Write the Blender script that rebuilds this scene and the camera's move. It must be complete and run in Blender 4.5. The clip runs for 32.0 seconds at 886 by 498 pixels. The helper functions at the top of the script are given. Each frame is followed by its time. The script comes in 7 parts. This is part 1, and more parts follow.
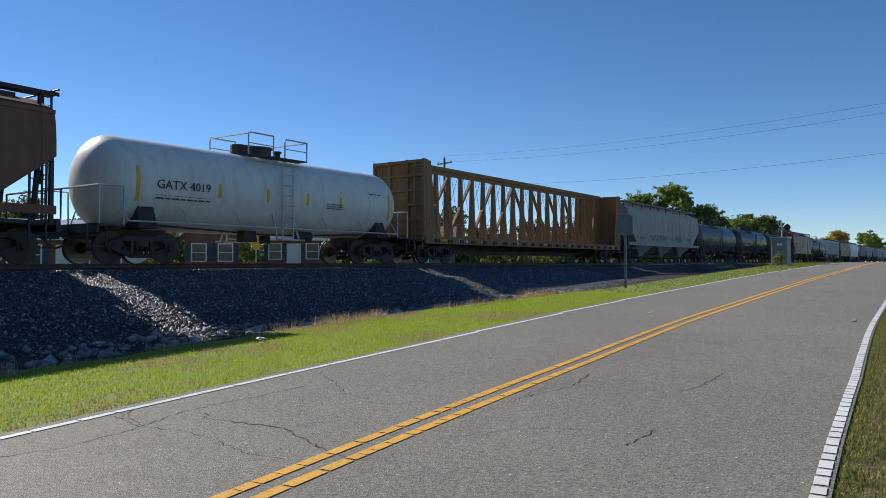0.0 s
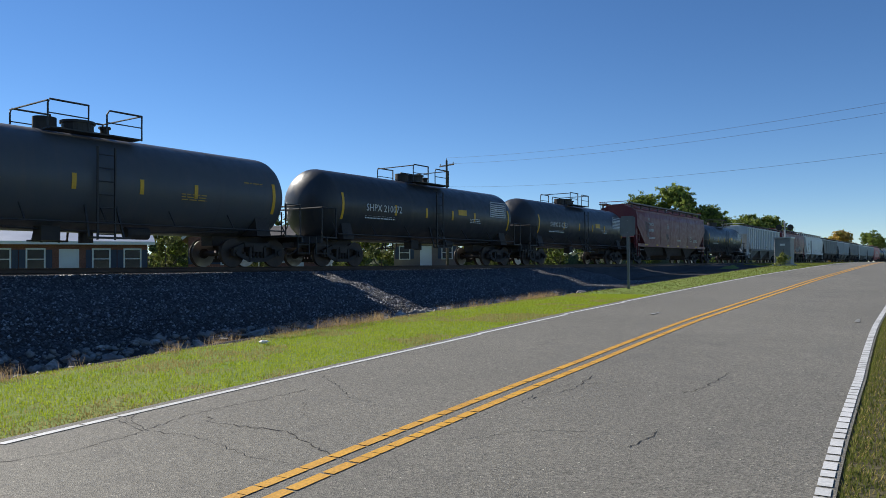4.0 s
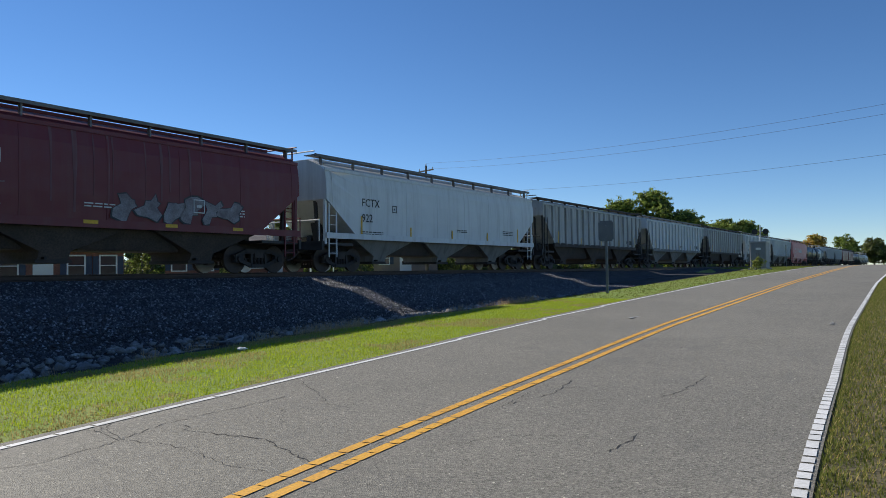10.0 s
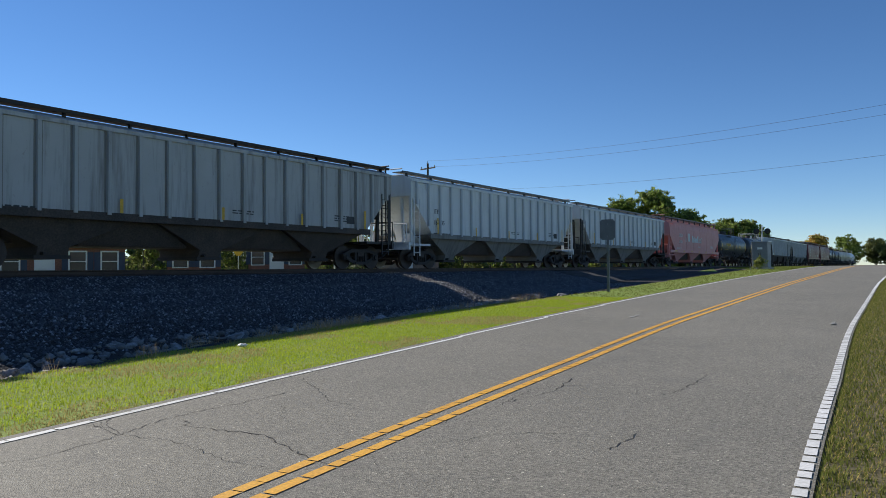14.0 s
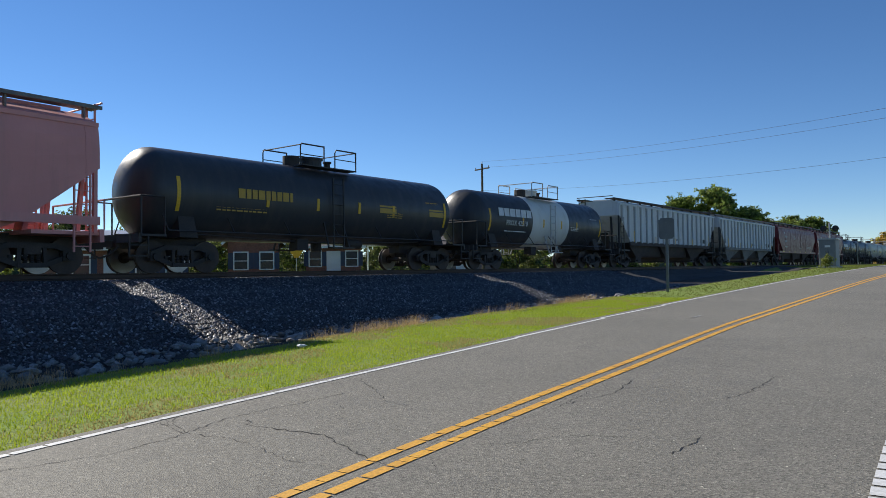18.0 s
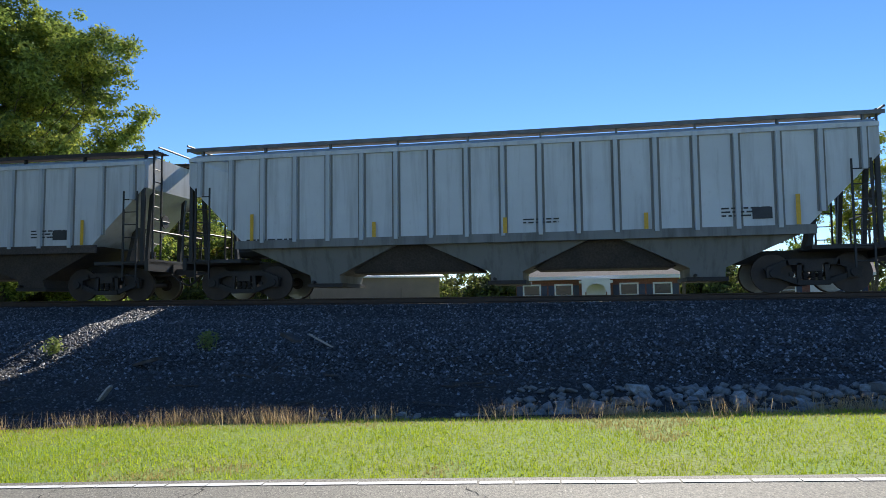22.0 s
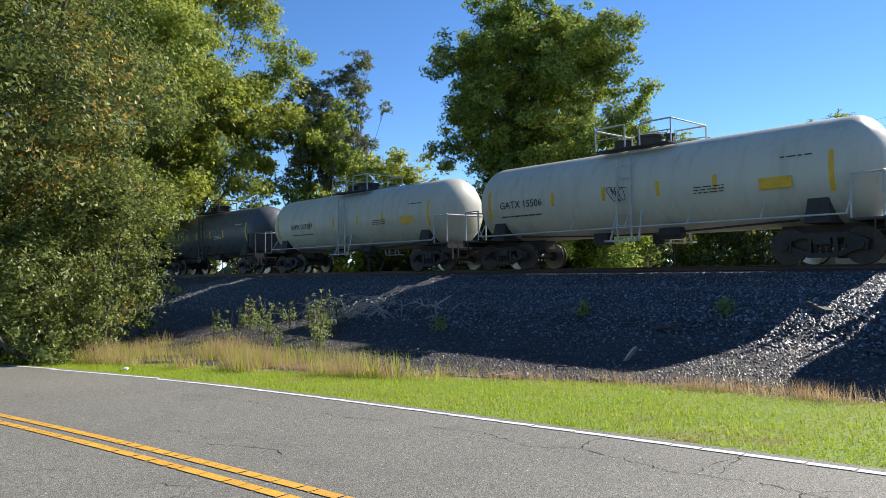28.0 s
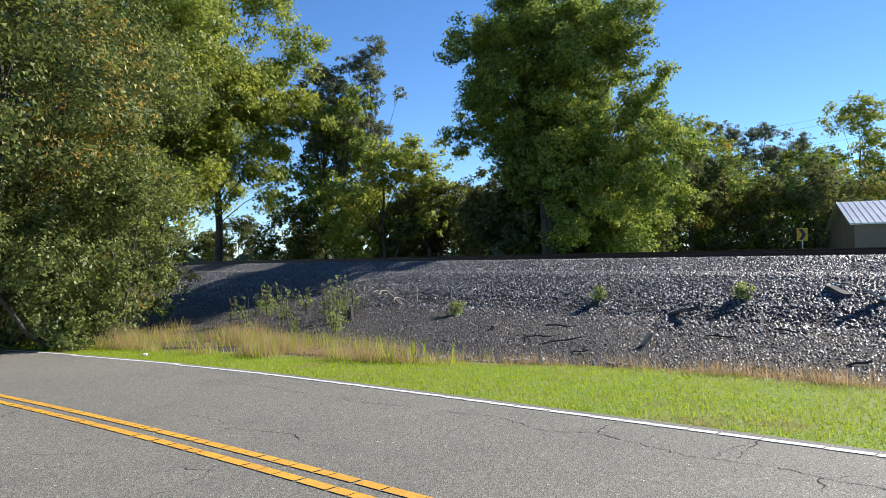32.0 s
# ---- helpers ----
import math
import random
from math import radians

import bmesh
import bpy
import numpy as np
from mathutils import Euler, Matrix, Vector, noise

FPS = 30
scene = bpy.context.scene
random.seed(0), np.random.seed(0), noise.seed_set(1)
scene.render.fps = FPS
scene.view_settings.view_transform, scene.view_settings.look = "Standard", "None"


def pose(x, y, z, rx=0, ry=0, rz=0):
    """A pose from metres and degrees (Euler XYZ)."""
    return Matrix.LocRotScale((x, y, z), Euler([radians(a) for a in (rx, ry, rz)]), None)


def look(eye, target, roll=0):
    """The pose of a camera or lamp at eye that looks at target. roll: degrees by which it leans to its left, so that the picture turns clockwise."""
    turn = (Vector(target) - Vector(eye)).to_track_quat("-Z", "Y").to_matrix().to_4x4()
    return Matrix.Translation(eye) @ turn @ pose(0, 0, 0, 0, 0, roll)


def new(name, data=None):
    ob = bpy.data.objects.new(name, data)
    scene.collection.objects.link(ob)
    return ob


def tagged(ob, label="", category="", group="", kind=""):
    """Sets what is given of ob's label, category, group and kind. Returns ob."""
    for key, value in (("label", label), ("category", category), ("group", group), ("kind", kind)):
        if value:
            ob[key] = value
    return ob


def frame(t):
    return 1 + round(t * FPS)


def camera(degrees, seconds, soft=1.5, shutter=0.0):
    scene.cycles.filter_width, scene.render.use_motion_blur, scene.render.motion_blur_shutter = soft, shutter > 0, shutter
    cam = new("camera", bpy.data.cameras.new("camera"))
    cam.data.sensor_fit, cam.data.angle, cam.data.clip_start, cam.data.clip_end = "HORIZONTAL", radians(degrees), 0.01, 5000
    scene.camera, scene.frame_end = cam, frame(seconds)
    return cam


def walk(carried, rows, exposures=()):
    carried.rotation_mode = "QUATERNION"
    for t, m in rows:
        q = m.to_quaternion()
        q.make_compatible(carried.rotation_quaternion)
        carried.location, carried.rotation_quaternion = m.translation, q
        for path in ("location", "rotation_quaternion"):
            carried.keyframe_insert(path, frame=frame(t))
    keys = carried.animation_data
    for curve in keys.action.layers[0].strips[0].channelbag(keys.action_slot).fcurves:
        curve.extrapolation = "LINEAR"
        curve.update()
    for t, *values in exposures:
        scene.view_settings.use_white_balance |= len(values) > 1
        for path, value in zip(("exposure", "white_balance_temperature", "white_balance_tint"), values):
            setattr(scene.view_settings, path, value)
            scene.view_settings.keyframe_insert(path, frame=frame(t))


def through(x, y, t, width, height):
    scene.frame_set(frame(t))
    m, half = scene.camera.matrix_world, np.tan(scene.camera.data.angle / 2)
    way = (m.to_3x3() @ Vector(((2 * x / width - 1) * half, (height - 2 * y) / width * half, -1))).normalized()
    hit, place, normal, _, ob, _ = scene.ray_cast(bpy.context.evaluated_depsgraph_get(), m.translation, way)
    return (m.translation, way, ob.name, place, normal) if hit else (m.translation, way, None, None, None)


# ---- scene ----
cam = camera(62.58, 32.0, soft=0.8)
PATH = [
    (0.0, 0.072, -0.006, 1.483, 1.13, 0.21, -0.00),
    (0.5, 0.070, -0.002, 1.479, 1.05, 0.17, 0.08),
    (1.0, 0.069, -0.006, 1.482, 1.05, 0.18, 0.11),
    (1.5, 0.067, -0.008, 1.484, 1.12, 0.09, 0.10),
    (2.0, 0.070, -0.006, 1.482, 1.15, 0.15, 0.16),
    (2.5, 0.071, 0.000, 1.482, 1.11, 0.30, 0.22),
    (3.0, 0.076, -0.005, 1.483, 1.11, 0.44, 0.26),
    (3.5, 0.077, -0.007, 1.488, 1.20, 0.50, 0.24),
    (5.5, 0.075, -0.006, 1.485, 1.48, 0.51, 0.17),
    (6.0, 0.074, -0.004, 1.484, 1.56, 0.58, 0.17),
    (6.5, 0.078, -0.002, 1.483, 1.58, 0.63, 0.17),
    (7.0, 0.077, -0.001, 1.484, 1.51, 0.61, 0.01),
    (7.5, 0.077, -0.001, 1.487, 1.47, 0.57, -0.36),
    (8.0, 0.072, 0.005, 1.486, 1.47, 0.59, -0.88),
    (8.5, 0.085, -0.001, 1.484, 1.51, 0.68, -1.27),
    (9.0, 0.079, 0.007, 1.481, 1.53, 0.73, -1.49),
    (9.5, 0.076, 0.003, 1.490, 1.56, 0.72, -1.49),
    (10.0, 0.079, -0.003, 1.491, 1.68, 0.77, -1.37),
    (10.5, 0.074, -0.009, 1.491, 1.74, 0.66, -1.28),
    (11.0, 0.074, -0.003, 1.486, 1.75, 0.58, -1.18),
    (11.5, 0.080, 0.006, 1.486, 1.69, 0.49, -1.10),
    (12.0, 0.082, 0.013, 1.481, 1.60, 0.27, -1.10),
    (12.5, 0.082, 0.007, 1.477, 1.58, 0.19, -1.17),
    (13.0, 0.080, 0.005, 1.478, 1.58, 0.19, -1.22),
    (13.5, 0.084, 0.004, 1.482, 1.54, 0.28, -1.22),
    (14.0, 0.084, 0.012, 1.480, 1.53, 0.45, -1.27),
    (14.5, 0.080, 0.010, 1.483, 1.53, 0.53, -1.33),
    (16.5, 0.082, 0.013, 1.482, 1.48, 0.55, -1.12),
    (17.0, 0.078, 0.013, 1.484, 1.47, 0.57, -0.94),
    (17.5, 0.073, 0.015, 1.480, 1.53, 0.66, 0.19),
    (18.0, 0.072, 0.025, 1.484, 1.63, 0.79, 3.04),
    (18.5, 0.071, 0.036, 1.480, 1.91, 0.83, 7.77),
    (19.0, 0.043, 0.053, 1.487, 2.10, 1.04, 13.62),
    (19.5, 0.019, 0.070, 1.500, 2.23, 0.93, 20.97),
    (20.0, -0.022, 0.090, 1.499, 2.57, 0.90, 29.46),
    (20.5, -0.046, 0.090, 1.484, 2.97, 0.86, 39.08),
    (21.0, -0.046, 0.076, 1.471, 3.31, 0.93, 49.05),
    (21.5, -0.059, 0.082, 1.443, 3.81, 0.84, 59.06),
    (22.0, -0.067, 0.082, 1.414, 4.19, 0.96, 68.30),
    (22.5, -0.074, 0.066, 1.420, 3.99, 1.10, 76.43),
    (23.0, -0.099, 0.034, 1.413, 3.56, 1.07, 83.37),
    (23.5, -0.108, 0.012, 1.404, 3.18, 1.23, 89.36),
    (24.0, -0.139, 0.001, 1.405, 2.85, 1.48, 94.21),
    (24.5, -0.147, -0.008, 1.402, 2.58, 1.57, 97.94),
    (25.0, -0.146, -0.018, 1.409, 2.32, 1.63, 100.71),
    (25.5, -0.146, -0.029, 1.410, 2.25, 1.55, 102.82),
    (26.0, -0.138, -0.037, 1.409, 2.38, 1.38, 104.33),
    (26.5, -0.136, -0.053, 1.411, 2.48, 1.18, 105.32),
    (28.5, -0.128, -0.075, 1.411, 2.14, 1.03, 106.84),
    (29.0, -0.134, -0.070, 1.411, 2.07, 1.18, 106.95),
    (29.5, -0.137, -0.068, 1.413, 1.95, 1.29, 107.08),
    (30.0, -0.145, -0.067, 1.409, 1.77, 1.40, 107.26),
    (30.5, -0.143, -0.071, 1.405, 1.58, 1.41, 107.48),
    (31.0, -0.139, -0.073, 1.412, 1.37, 1.30, 107.66),
    (31.5, -0.139, -0.077, 1.410, 1.26, 1.23, 107.75),
    (32.0, -0.137, -0.078, 1.407, 1.14, 1.21, 107.86),
]
walk(cam, [(t, pose(x, y, z, 90 + p, r, w)) for t, x, y, z, p, r, w in PATH],
     exposures=[(0.0, 0.24), (17.5, 0.24), (19.0, 0.32), (21.0, 0.6), (23.0, 0.84), (27.0, 0.86), (32.0, 0.84)])

# ---- world and sun ----
SUN_YAW, SUN_EL = 53.0, 31.8
world = bpy.data.worlds.new("sky")
scene.world = world
world.use_nodes = True
wn = world.node_tree.nodes
sky = wn.new("ShaderNodeTexSky")
sky.sky_type = "NISHITA"
sky.sun_disc = False
sky.sun_elevation = radians(SUN_EL)
sky.sun_rotation = radians(-SUN_YAW)
sky.altitude = 2500
sky.air_density = 1.0
sky.dust_density = 0.0
sky.ozone_density = 4.0
wn["Background"].inputs["Strength"].default_value = 0.102
hue = wn.new("ShaderNodeHueSaturation")
hue.inputs["Hue"].default_value = 0.503
hue.inputs["Saturation"].default_value = 1.14
world.node_tree.links.new(sky.outputs[0], hue.inputs["Color"])
world.node_tree.links.new(hue.outputs[0], wn["Background"].inputs["Color"])
sun = new("sun", bpy.data.lights.new("sun", "SUN"))
sun.data.energy, sun.data.angle, sun.data.color = 5.0, radians(0.53), (1.0, 0.94, 0.85)
sy, se = radians(SUN_YAW), radians(SUN_EL)
sun_from = Vector((-math.sin(sy) * math.cos(se), math.cos(sy) * math.cos(se), math.sin(se)))
sun.matrix_world = look(tuple(sun_from * 100), (0, 0, 0))


# ---- materials ----
def nodes_of(name):
    m = bpy.data.materials.new(name)
    m.use_nodes = True
    return m, m.node_tree.nodes, m.node_tree.links, m.node_tree.nodes["Principled BSDF"]


def noise_node(n, l, coord, scale, stretch=(1, 1, 1), detail=4.0, rough=0.55):
    mp = n.new("ShaderNodeMapping")
    mp.inputs["Scale"].default_value = stretch
    l.new(coord, mp.inputs["Vector"])
    t = n.new("ShaderNodeTexNoise")
    t.inputs["Scale"].default_value = scale
    t.inputs["Detail"].default_value = detail
    t.inputs["Roughness"].default_value = rough
    l.new(mp.outputs[0], t.inputs["Vector"])
    return t.outputs["Fac"]


def ramp(n, l, fac, lo, hi, c0=(0, 0, 0, 1), c1=(1, 1, 1, 1)):
    r = n.new("ShaderNodeValToRGB")
    r.color_ramp.elements[0].position, r.color_ramp.elements[1].position = lo, hi
    r.color_ramp.elements[0].color, r.color_ramp.elements[1].color = c0, c1
    l.new(fac, r.inputs[0])
    return r.outputs["Color"]


def blend(n, l, fac, a, b, mode="MIX"):
    x = n.new("ShaderNodeMix")
    x.data_type, x.blend_type = "RGBA", mode
    for sock, v in ((x.inputs[0], fac), (x.inputs[6], a), (x.inputs[7], b)):
        if isinstance(v, (tuple, float, int)):
            sock.default_value = (*v, 1) if isinstance(v, tuple) and len(v) == 3 else v
        else:
            l.new(v, sock)
    return x.outputs[2]


def bump(n, l, b, height, strength, dist):
    k = n.new("ShaderNodeBump")
    k.inputs["Strength"].default_value, k.inputs["Distance"].default_value = strength, dist
    l.new(height, k.inputs["Height"])
    l.new(k.outputs[0], b.inputs["Normal"])


def surface(name, col, col2, scale=4.0, rough=0.6, metal=0.0, fine=60.0, amount=0.35, relief=0.2, dist=0.01, lo=0.35, hi=0.7, world_space=False):
    """Two colours blended by broad noise, fine grain over them, slight relief."""
    m, n, l, b = nodes_of(name)
    tc = n.new("ShaderNodeTexCoord")
    co = tc.outputs["Object"]
    if world_space:
        co = n.new("ShaderNodeNewGeometry").outputs["Position"]
    big = ramp(n, l, noise_node(n, l, co, scale), lo, hi)
    c = blend(n, l, big, col, col2)
    g = noise_node(n, l, co, fine, detail=3.0)
    c = blend(n, l, amount, c, ramp(n, l, g, 0.25, 0.75, (0.25, 0.25, 0.25, 1), (1.6, 1.6, 1.6, 1)), "MULTIPLY")
    l.new(c, b.inputs["Base Color"])
    b.inputs["Roughness"].default_value, b.inputs["Metallic"].default_value = rough, metal
    bump(n, l, b, g, relief, dist)
    return m


def car_paint(name, col, grime=(0.06, 0.05, 0.04), streak=0.5, patch=0.3, rough=0.5, rust=(0.16, 0.07, 0.035), rusty=0.15):
    """Weathered freight car paint: vertical streaks, blotches, dust, rust specks."""
    m, n, l, b = nodes_of(name)
    co = n.new("ShaderNodeTexCoord").outputs["Object"]
    inf = n.new("ShaderNodeObjectInfo")
    far = n.new("ShaderNodeMath"); far.operation = "MULTIPLY"; far.inputs[1].default_value = 40.0
    l.new(inf.outputs["Random"], far.inputs[0])
    off = n.new("ShaderNodeVectorMath")
    off.operation = "ADD"
    l.new(co, off.inputs[0])
    l.new(far.outputs[0], off.inputs[1])
    co2 = off.outputs[0]
    st = ramp(n, l, noise_node(n, l, co2, 2.2, (1.6, 1.0, 0.12), 6.0, 0.65), 0.48, 0.78)
    pt = ramp(n, l, noise_node(n, l, co2, 0.55, (1, 1, 1.2), 5.0, 0.6), 0.45, 0.7)
    sp = ramp(n, l, noise_node(n, l, co2, 7.0, (1, 1, 0.5), 8.0, 0.75), 0.6, 0.72)
    k1 = n.new("ShaderNodeMath"); k1.operation = "MULTIPLY"; k1.inputs[1].default_value = streak
    l.new(st, k1.inputs[0])
    k2 = n.new("ShaderNodeMath"); k2.operation = "MULTIPLY"; k2.inputs[1].default_value = patch
    l.new(pt, k2.inputs[0])
    k3 = n.new("ShaderNodeMath"); k3.operation = "MULTIPLY"; k3.inputs[1].default_value = rusty
    l.new(sp, k3.inputs[0])
    pale = tuple(min(1.0, v * 1.22 + 0.012) for v in col)
    c = blend(n, l, k2.outputs[0], col, pale)
    c = blend(n, l, k1.outputs[0], c, grime)
    c = blend(n, l, k3.outputs[0], c, rust)
    l.new(c, b.inputs["Base Color"])
    r = ramp(n, l, noise_node(n, l, co2, 3.0), 0.3, 0.7, (rough - 0.1,) * 3 + (1,), (rough + 0.15,) * 3 + (1,))
    l.new(r, b.inputs["Roughness"])
    b.inputs["Specular IOR Level"].default_value = 0.35
    bump(n, l, b, noise_node(n, l, co2, 1.4, (1, 1, 0.6), 4.0), 0.25, 0.03)
    return m


def leaf_material(name, a, c2, through=0.45, gloss=0.02):
    m, n, l, b = nodes_of(name)
    g = n.new("ShaderNodeNewGeometry")
    col = blend(n, l, g.outputs["Random Per Island"], a, c2)
    n.remove(b)
    d = n.new("ShaderNodeBsdfDiffuse")
    t = n.new("ShaderNodeBsdfTranslucent")
    s = n.new("ShaderNodeMixShader")
    s.inputs[0].default_value = through
    l.new(col, d.inputs[0])
    l.new(col, t.inputs[0])
    l.new(d.outputs[0], s.inputs[1])
    l.new(t.outputs[0], s.inputs[2])
    g2 = n.new("ShaderNodeBsdfGlossy")
    g2.inputs["Roughness"].default_value = 0.5
    s2 = n.new("ShaderNodeMixShader")
    s2.inputs[0].default_value = gloss
    l.new(s.outputs[0], s2.inputs[1])
    l.new(g2.outputs[0], s2.inputs[2])
    l.new(s2.outputs[0], n["Material Output"].inputs["Surface"])
    return m


def rock_material():
    """Broken pale stone, each rock of its own tone, stained at two scales."""
    m, n, l, b = nodes_of("rocks")
    co = n.new("ShaderNodeTexCoord").outputs["Object"]
    tone = ramp(n, l, n.new("ShaderNodeObjectInfo").outputs["Random"], 0.0, 1.0, (0.17, 0.165, 0.16, 1), (0.5, 0.485, 0.46, 1))
    c = blend(n, l, ramp(n, l, noise_node(n, l, co, 5.0), 0.4, 0.7), tone, (0.2, 0.17, 0.14))
    g = noise_node(n, l, co, 30.0, detail=5.0)
    c = blend(n, l, 0.5, c, ramp(n, l, g, 0.25, 0.75, (0.4, 0.4, 0.4, 1), (1.5, 1.5, 1.5, 1)), "MULTIPLY")
    l.new(c, b.inputs["Base Color"])
    b.inputs["Roughness"].default_value = 0.85
    bump(n, l, b, g, 0.5, 0.02)
    return m


def stone_material(name, dark, mid, light, knee):
    m, n, l, b = nodes_of(name)
    g = n.new("ShaderNodeNewGeometry")
    r = n.new("ShaderNodeValToRGB")
    r.color_ramp.elements[0].color, r.color_ramp.elements[1].color = (*dark, 1), (*light, 1)
    k = r.color_ramp.elements.new(knee)
    k.color = (*mid, 1)
    l.new(g.outputs["Random Per Island"], r.inputs[0])
    gr = noise_node(n, l, g.outputs["Position"], 45.0)
    col = blend(n, l, 0.5, r.outputs["Color"], ramp(n, l, gr, 0.25, 0.75, (0.4, 0.4, 0.4, 1), (1.4, 1.4, 1.4, 1)), "MULTIPLY")
    l.new(col, b.inputs["Base Color"])
    b.inputs["Roughness"].default_value = 0.55
    return m


def speck(n, l, fac):
    """Worn aggregate: mostly mid tones, some dark pits, a few pale chips."""
    r = n.new("ShaderNodeValToRGB")
    for k, (p, v) in enumerate(((0.0, 0.2), (0.22, 0.6), (0.8, 1.15), (0.93, 1.7), (1.0, 4.2))):
        e = r.color_ramp.elements[k] if k < 1 else r.color_ramp.elements.new(p)
        e.position, e.color = p, (v, v * 0.99, v * 0.97, 1)
    l.new(fac, r.inputs[0])
    return r.outputs["Color"]


def asphalt_material():
    m, n, l, b = nodes_of("asphalt")
    co = n.new("ShaderNodeNewGeometry").outputs["Position"]
    big = ramp(n, l, noise_node(n, l, co, 0.25, detail=5.0), 0.35, 0.7)
    c = blend(n, l, big, (0.188, 0.178, 0.147), (0.23, 0.217, 0.179))
    v = n.new("ShaderNodeTexVoronoi")
    v.inputs["Scale"].default_value = 85.0
    l.new(co, v.inputs["Vector"])
    agg = n.new("ShaderNodeSeparateColor")
    l.new(v.outputs["Color"], agg.inputs[0])
    c = blend(n, l, 0.75, c, speck(n, l, agg.outputs[0]), "MULTIPLY")
    st = ramp(n, l, noise_node(n, l, co, 1.3, detail=6.0), 0.55, 0.8)
    k = n.new("ShaderNodeMath"); k.operation = "MULTIPLY"; k.inputs[1].default_value = 0.35
    l.new(st, k.inputs[0])
    c = blend(n, l, k.outputs[0], c, (0.075, 0.074, 0.072))
    l.new(c, b.inputs["Base Color"])
    b.inputs["Roughness"].default_value = 0.8
    bump(n, l, b, v.outputs["Distance"], 0.7, 0.006)
    return m


M_ASPHALT = asphalt_material()
M_WHITE_LINE = surface("white_line_paint", (0.74, 0.74, 0.72), (0.6, 0.6, 0.57), 3.0, 0.7, fine=45, amount=0.25, world_space=True)
M_YELLOW_LINE = surface("yellow_line_paint", (0.76, 0.4, 0.035), (0.6, 0.3, 0.04), 3.0, 0.7, fine=45, amount=0.4, world_space=True)
M_CRACK = surface("crack", (0.018, 0.017, 0.016), (0.03, 0.028, 0.026), 3.0, 0.9)
M_GRASS_GROUND = surface("verge_ground", (0.16, 0.25, 0.02), (0.22, 0.25, 0.045), 0.8, 0.95, fine=25, amount=0.6, relief=0.6, dist=0.03, world_space=True)
M_BLADE = leaf_material("grass_blades", (0.3, 0.39, 0.025), (0.45, 0.52, 0.05), 0.5, 0.0)
M_BLADE_DRY = leaf_material("dry_grass_blades", (0.5, 0.38, 0.16), (0.36, 0.32, 0.1), 0.4, 0.0)
M_STRAW = leaf_material("dead_straw", (0.62, 0.46, 0.26), (0.42, 0.28, 0.14), 0.4, 0.0)
M_VERGE_DRY = surface("dry_verge_ground", (0.1, 0.088, 0.04), (0.15, 0.12, 0.06), 1.2, 0.95, fine=25, amount=0.6, relief=0.6, dist=0.03, world_space=True)
M_BLADE_OLIVE = leaf_material("olive_grass_blades", (0.12, 0.15, 0.03), (0.24, 0.25, 0.07), 0.45, 0.0)
M_SOIL = surface("gravel_soil", (0.035, 0.031, 0.029), (0.07, 0.055, 0.045), 0.7, 0.95, fine=22, amount=0.8, relief=1.0, dist=0.05, world_space=True)
M_BALLAST = surface("ballast", (0.035, 0.0355, 0.038), (0.065, 0.066, 0.07), 2.0, 0.9, fine=16, amount=0.85, relief=1.0, dist=0.06, world_space=True)
M_STONE = stone_material("ballast_stones", (0.038, 0.0385, 0.041), (0.115, 0.116, 0.122), (0.42, 0.425, 0.44), 0.76)
M_STONE_DIRTY = stone_material("dirty_slope_stones", (0.033, 0.03, 0.029), (0.075, 0.069, 0.065), (0.28, 0.265, 0.25), 0.84)
M_ROCK = rock_material()
M_RAIL = surface("rail_steel", (0.055, 0.035, 0.025), (0.08, 0.05, 0.035), 3.0, 0.6, 0.4)
M_RAILTOP = surface("rail_head_steel", (0.45, 0.45, 0.46), (0.5, 0.5, 0.5), 3.0, 0.28, 1.0, amount=0.1)
M_TIE = surface("sleeper_wood", (0.045, 0.035, 0.028), (0.075, 0.06, 0.05), 3.0, 0.9)
M_STEEL = surface("underframe_steel", (0.028, 0.024, 0.022), (0.055, 0.042, 0.035), 1.5, 0.75, 0.0, fine=30, amount=0.4)
M_WHEEL = surface("wheel_steel", (0.04, 0.028, 0.022), (0.07, 0.05, 0.04), 3.0, 0.6, 0.3)
M_TREAD = surface("wheel_rim_steel", (0.4, 0.39, 0.38), (0.3, 0.29, 0.28), 3.0, 0.35, 1.0, amount=0.1)
M_STRIPE = surface("yellow_stripe", (0.75, 0.42, 0.02), (0.6, 0.34, 0.03), 2.0, 0.5, fine=20, amount=0.2)
M_LETTER = surface("white_lettering", (0.7, 0.7, 0.68), (0.55, 0.55, 0.53), 3.0, 0.6, amount=0.2)
M_LETTER_DARK = surface("dark_lettering", (0.03, 0.03, 0.035), (0.05, 0.05, 0.05), 3.0, 0.6, amount=0.2)
M_LETTER_YELLOW = surface("yellow_lettering", (0.5, 0.3, 0.04), (0.4, 0.25, 0.05), 3.0, 0.6, amount=0.2)
M_LADDER_DARK = surface("dark_painted_steel", (0.025, 0.024, 0.024), (0.04, 0.035, 0.032), 3.0, 0.6)
M_LADDER_LIGHT = surface("pale_painted_steel", (0.5, 0.5, 0.49), (0.4, 0.38, 0.35), 3.0, 0.6)
M_BARK = surface("bark", (0.07, 0.055, 0.042), (0.13, 0.11, 0.09), 2.0, 0.95, fine=18, amount=0.7, relief=0.9, dist=0.05)
M_GALV = surface("galvanised_steel", (0.42, 0.43, 0.44), (0.5, 0.51, 0.52), 2.0, 0.45, 0.6, amount=0.15)


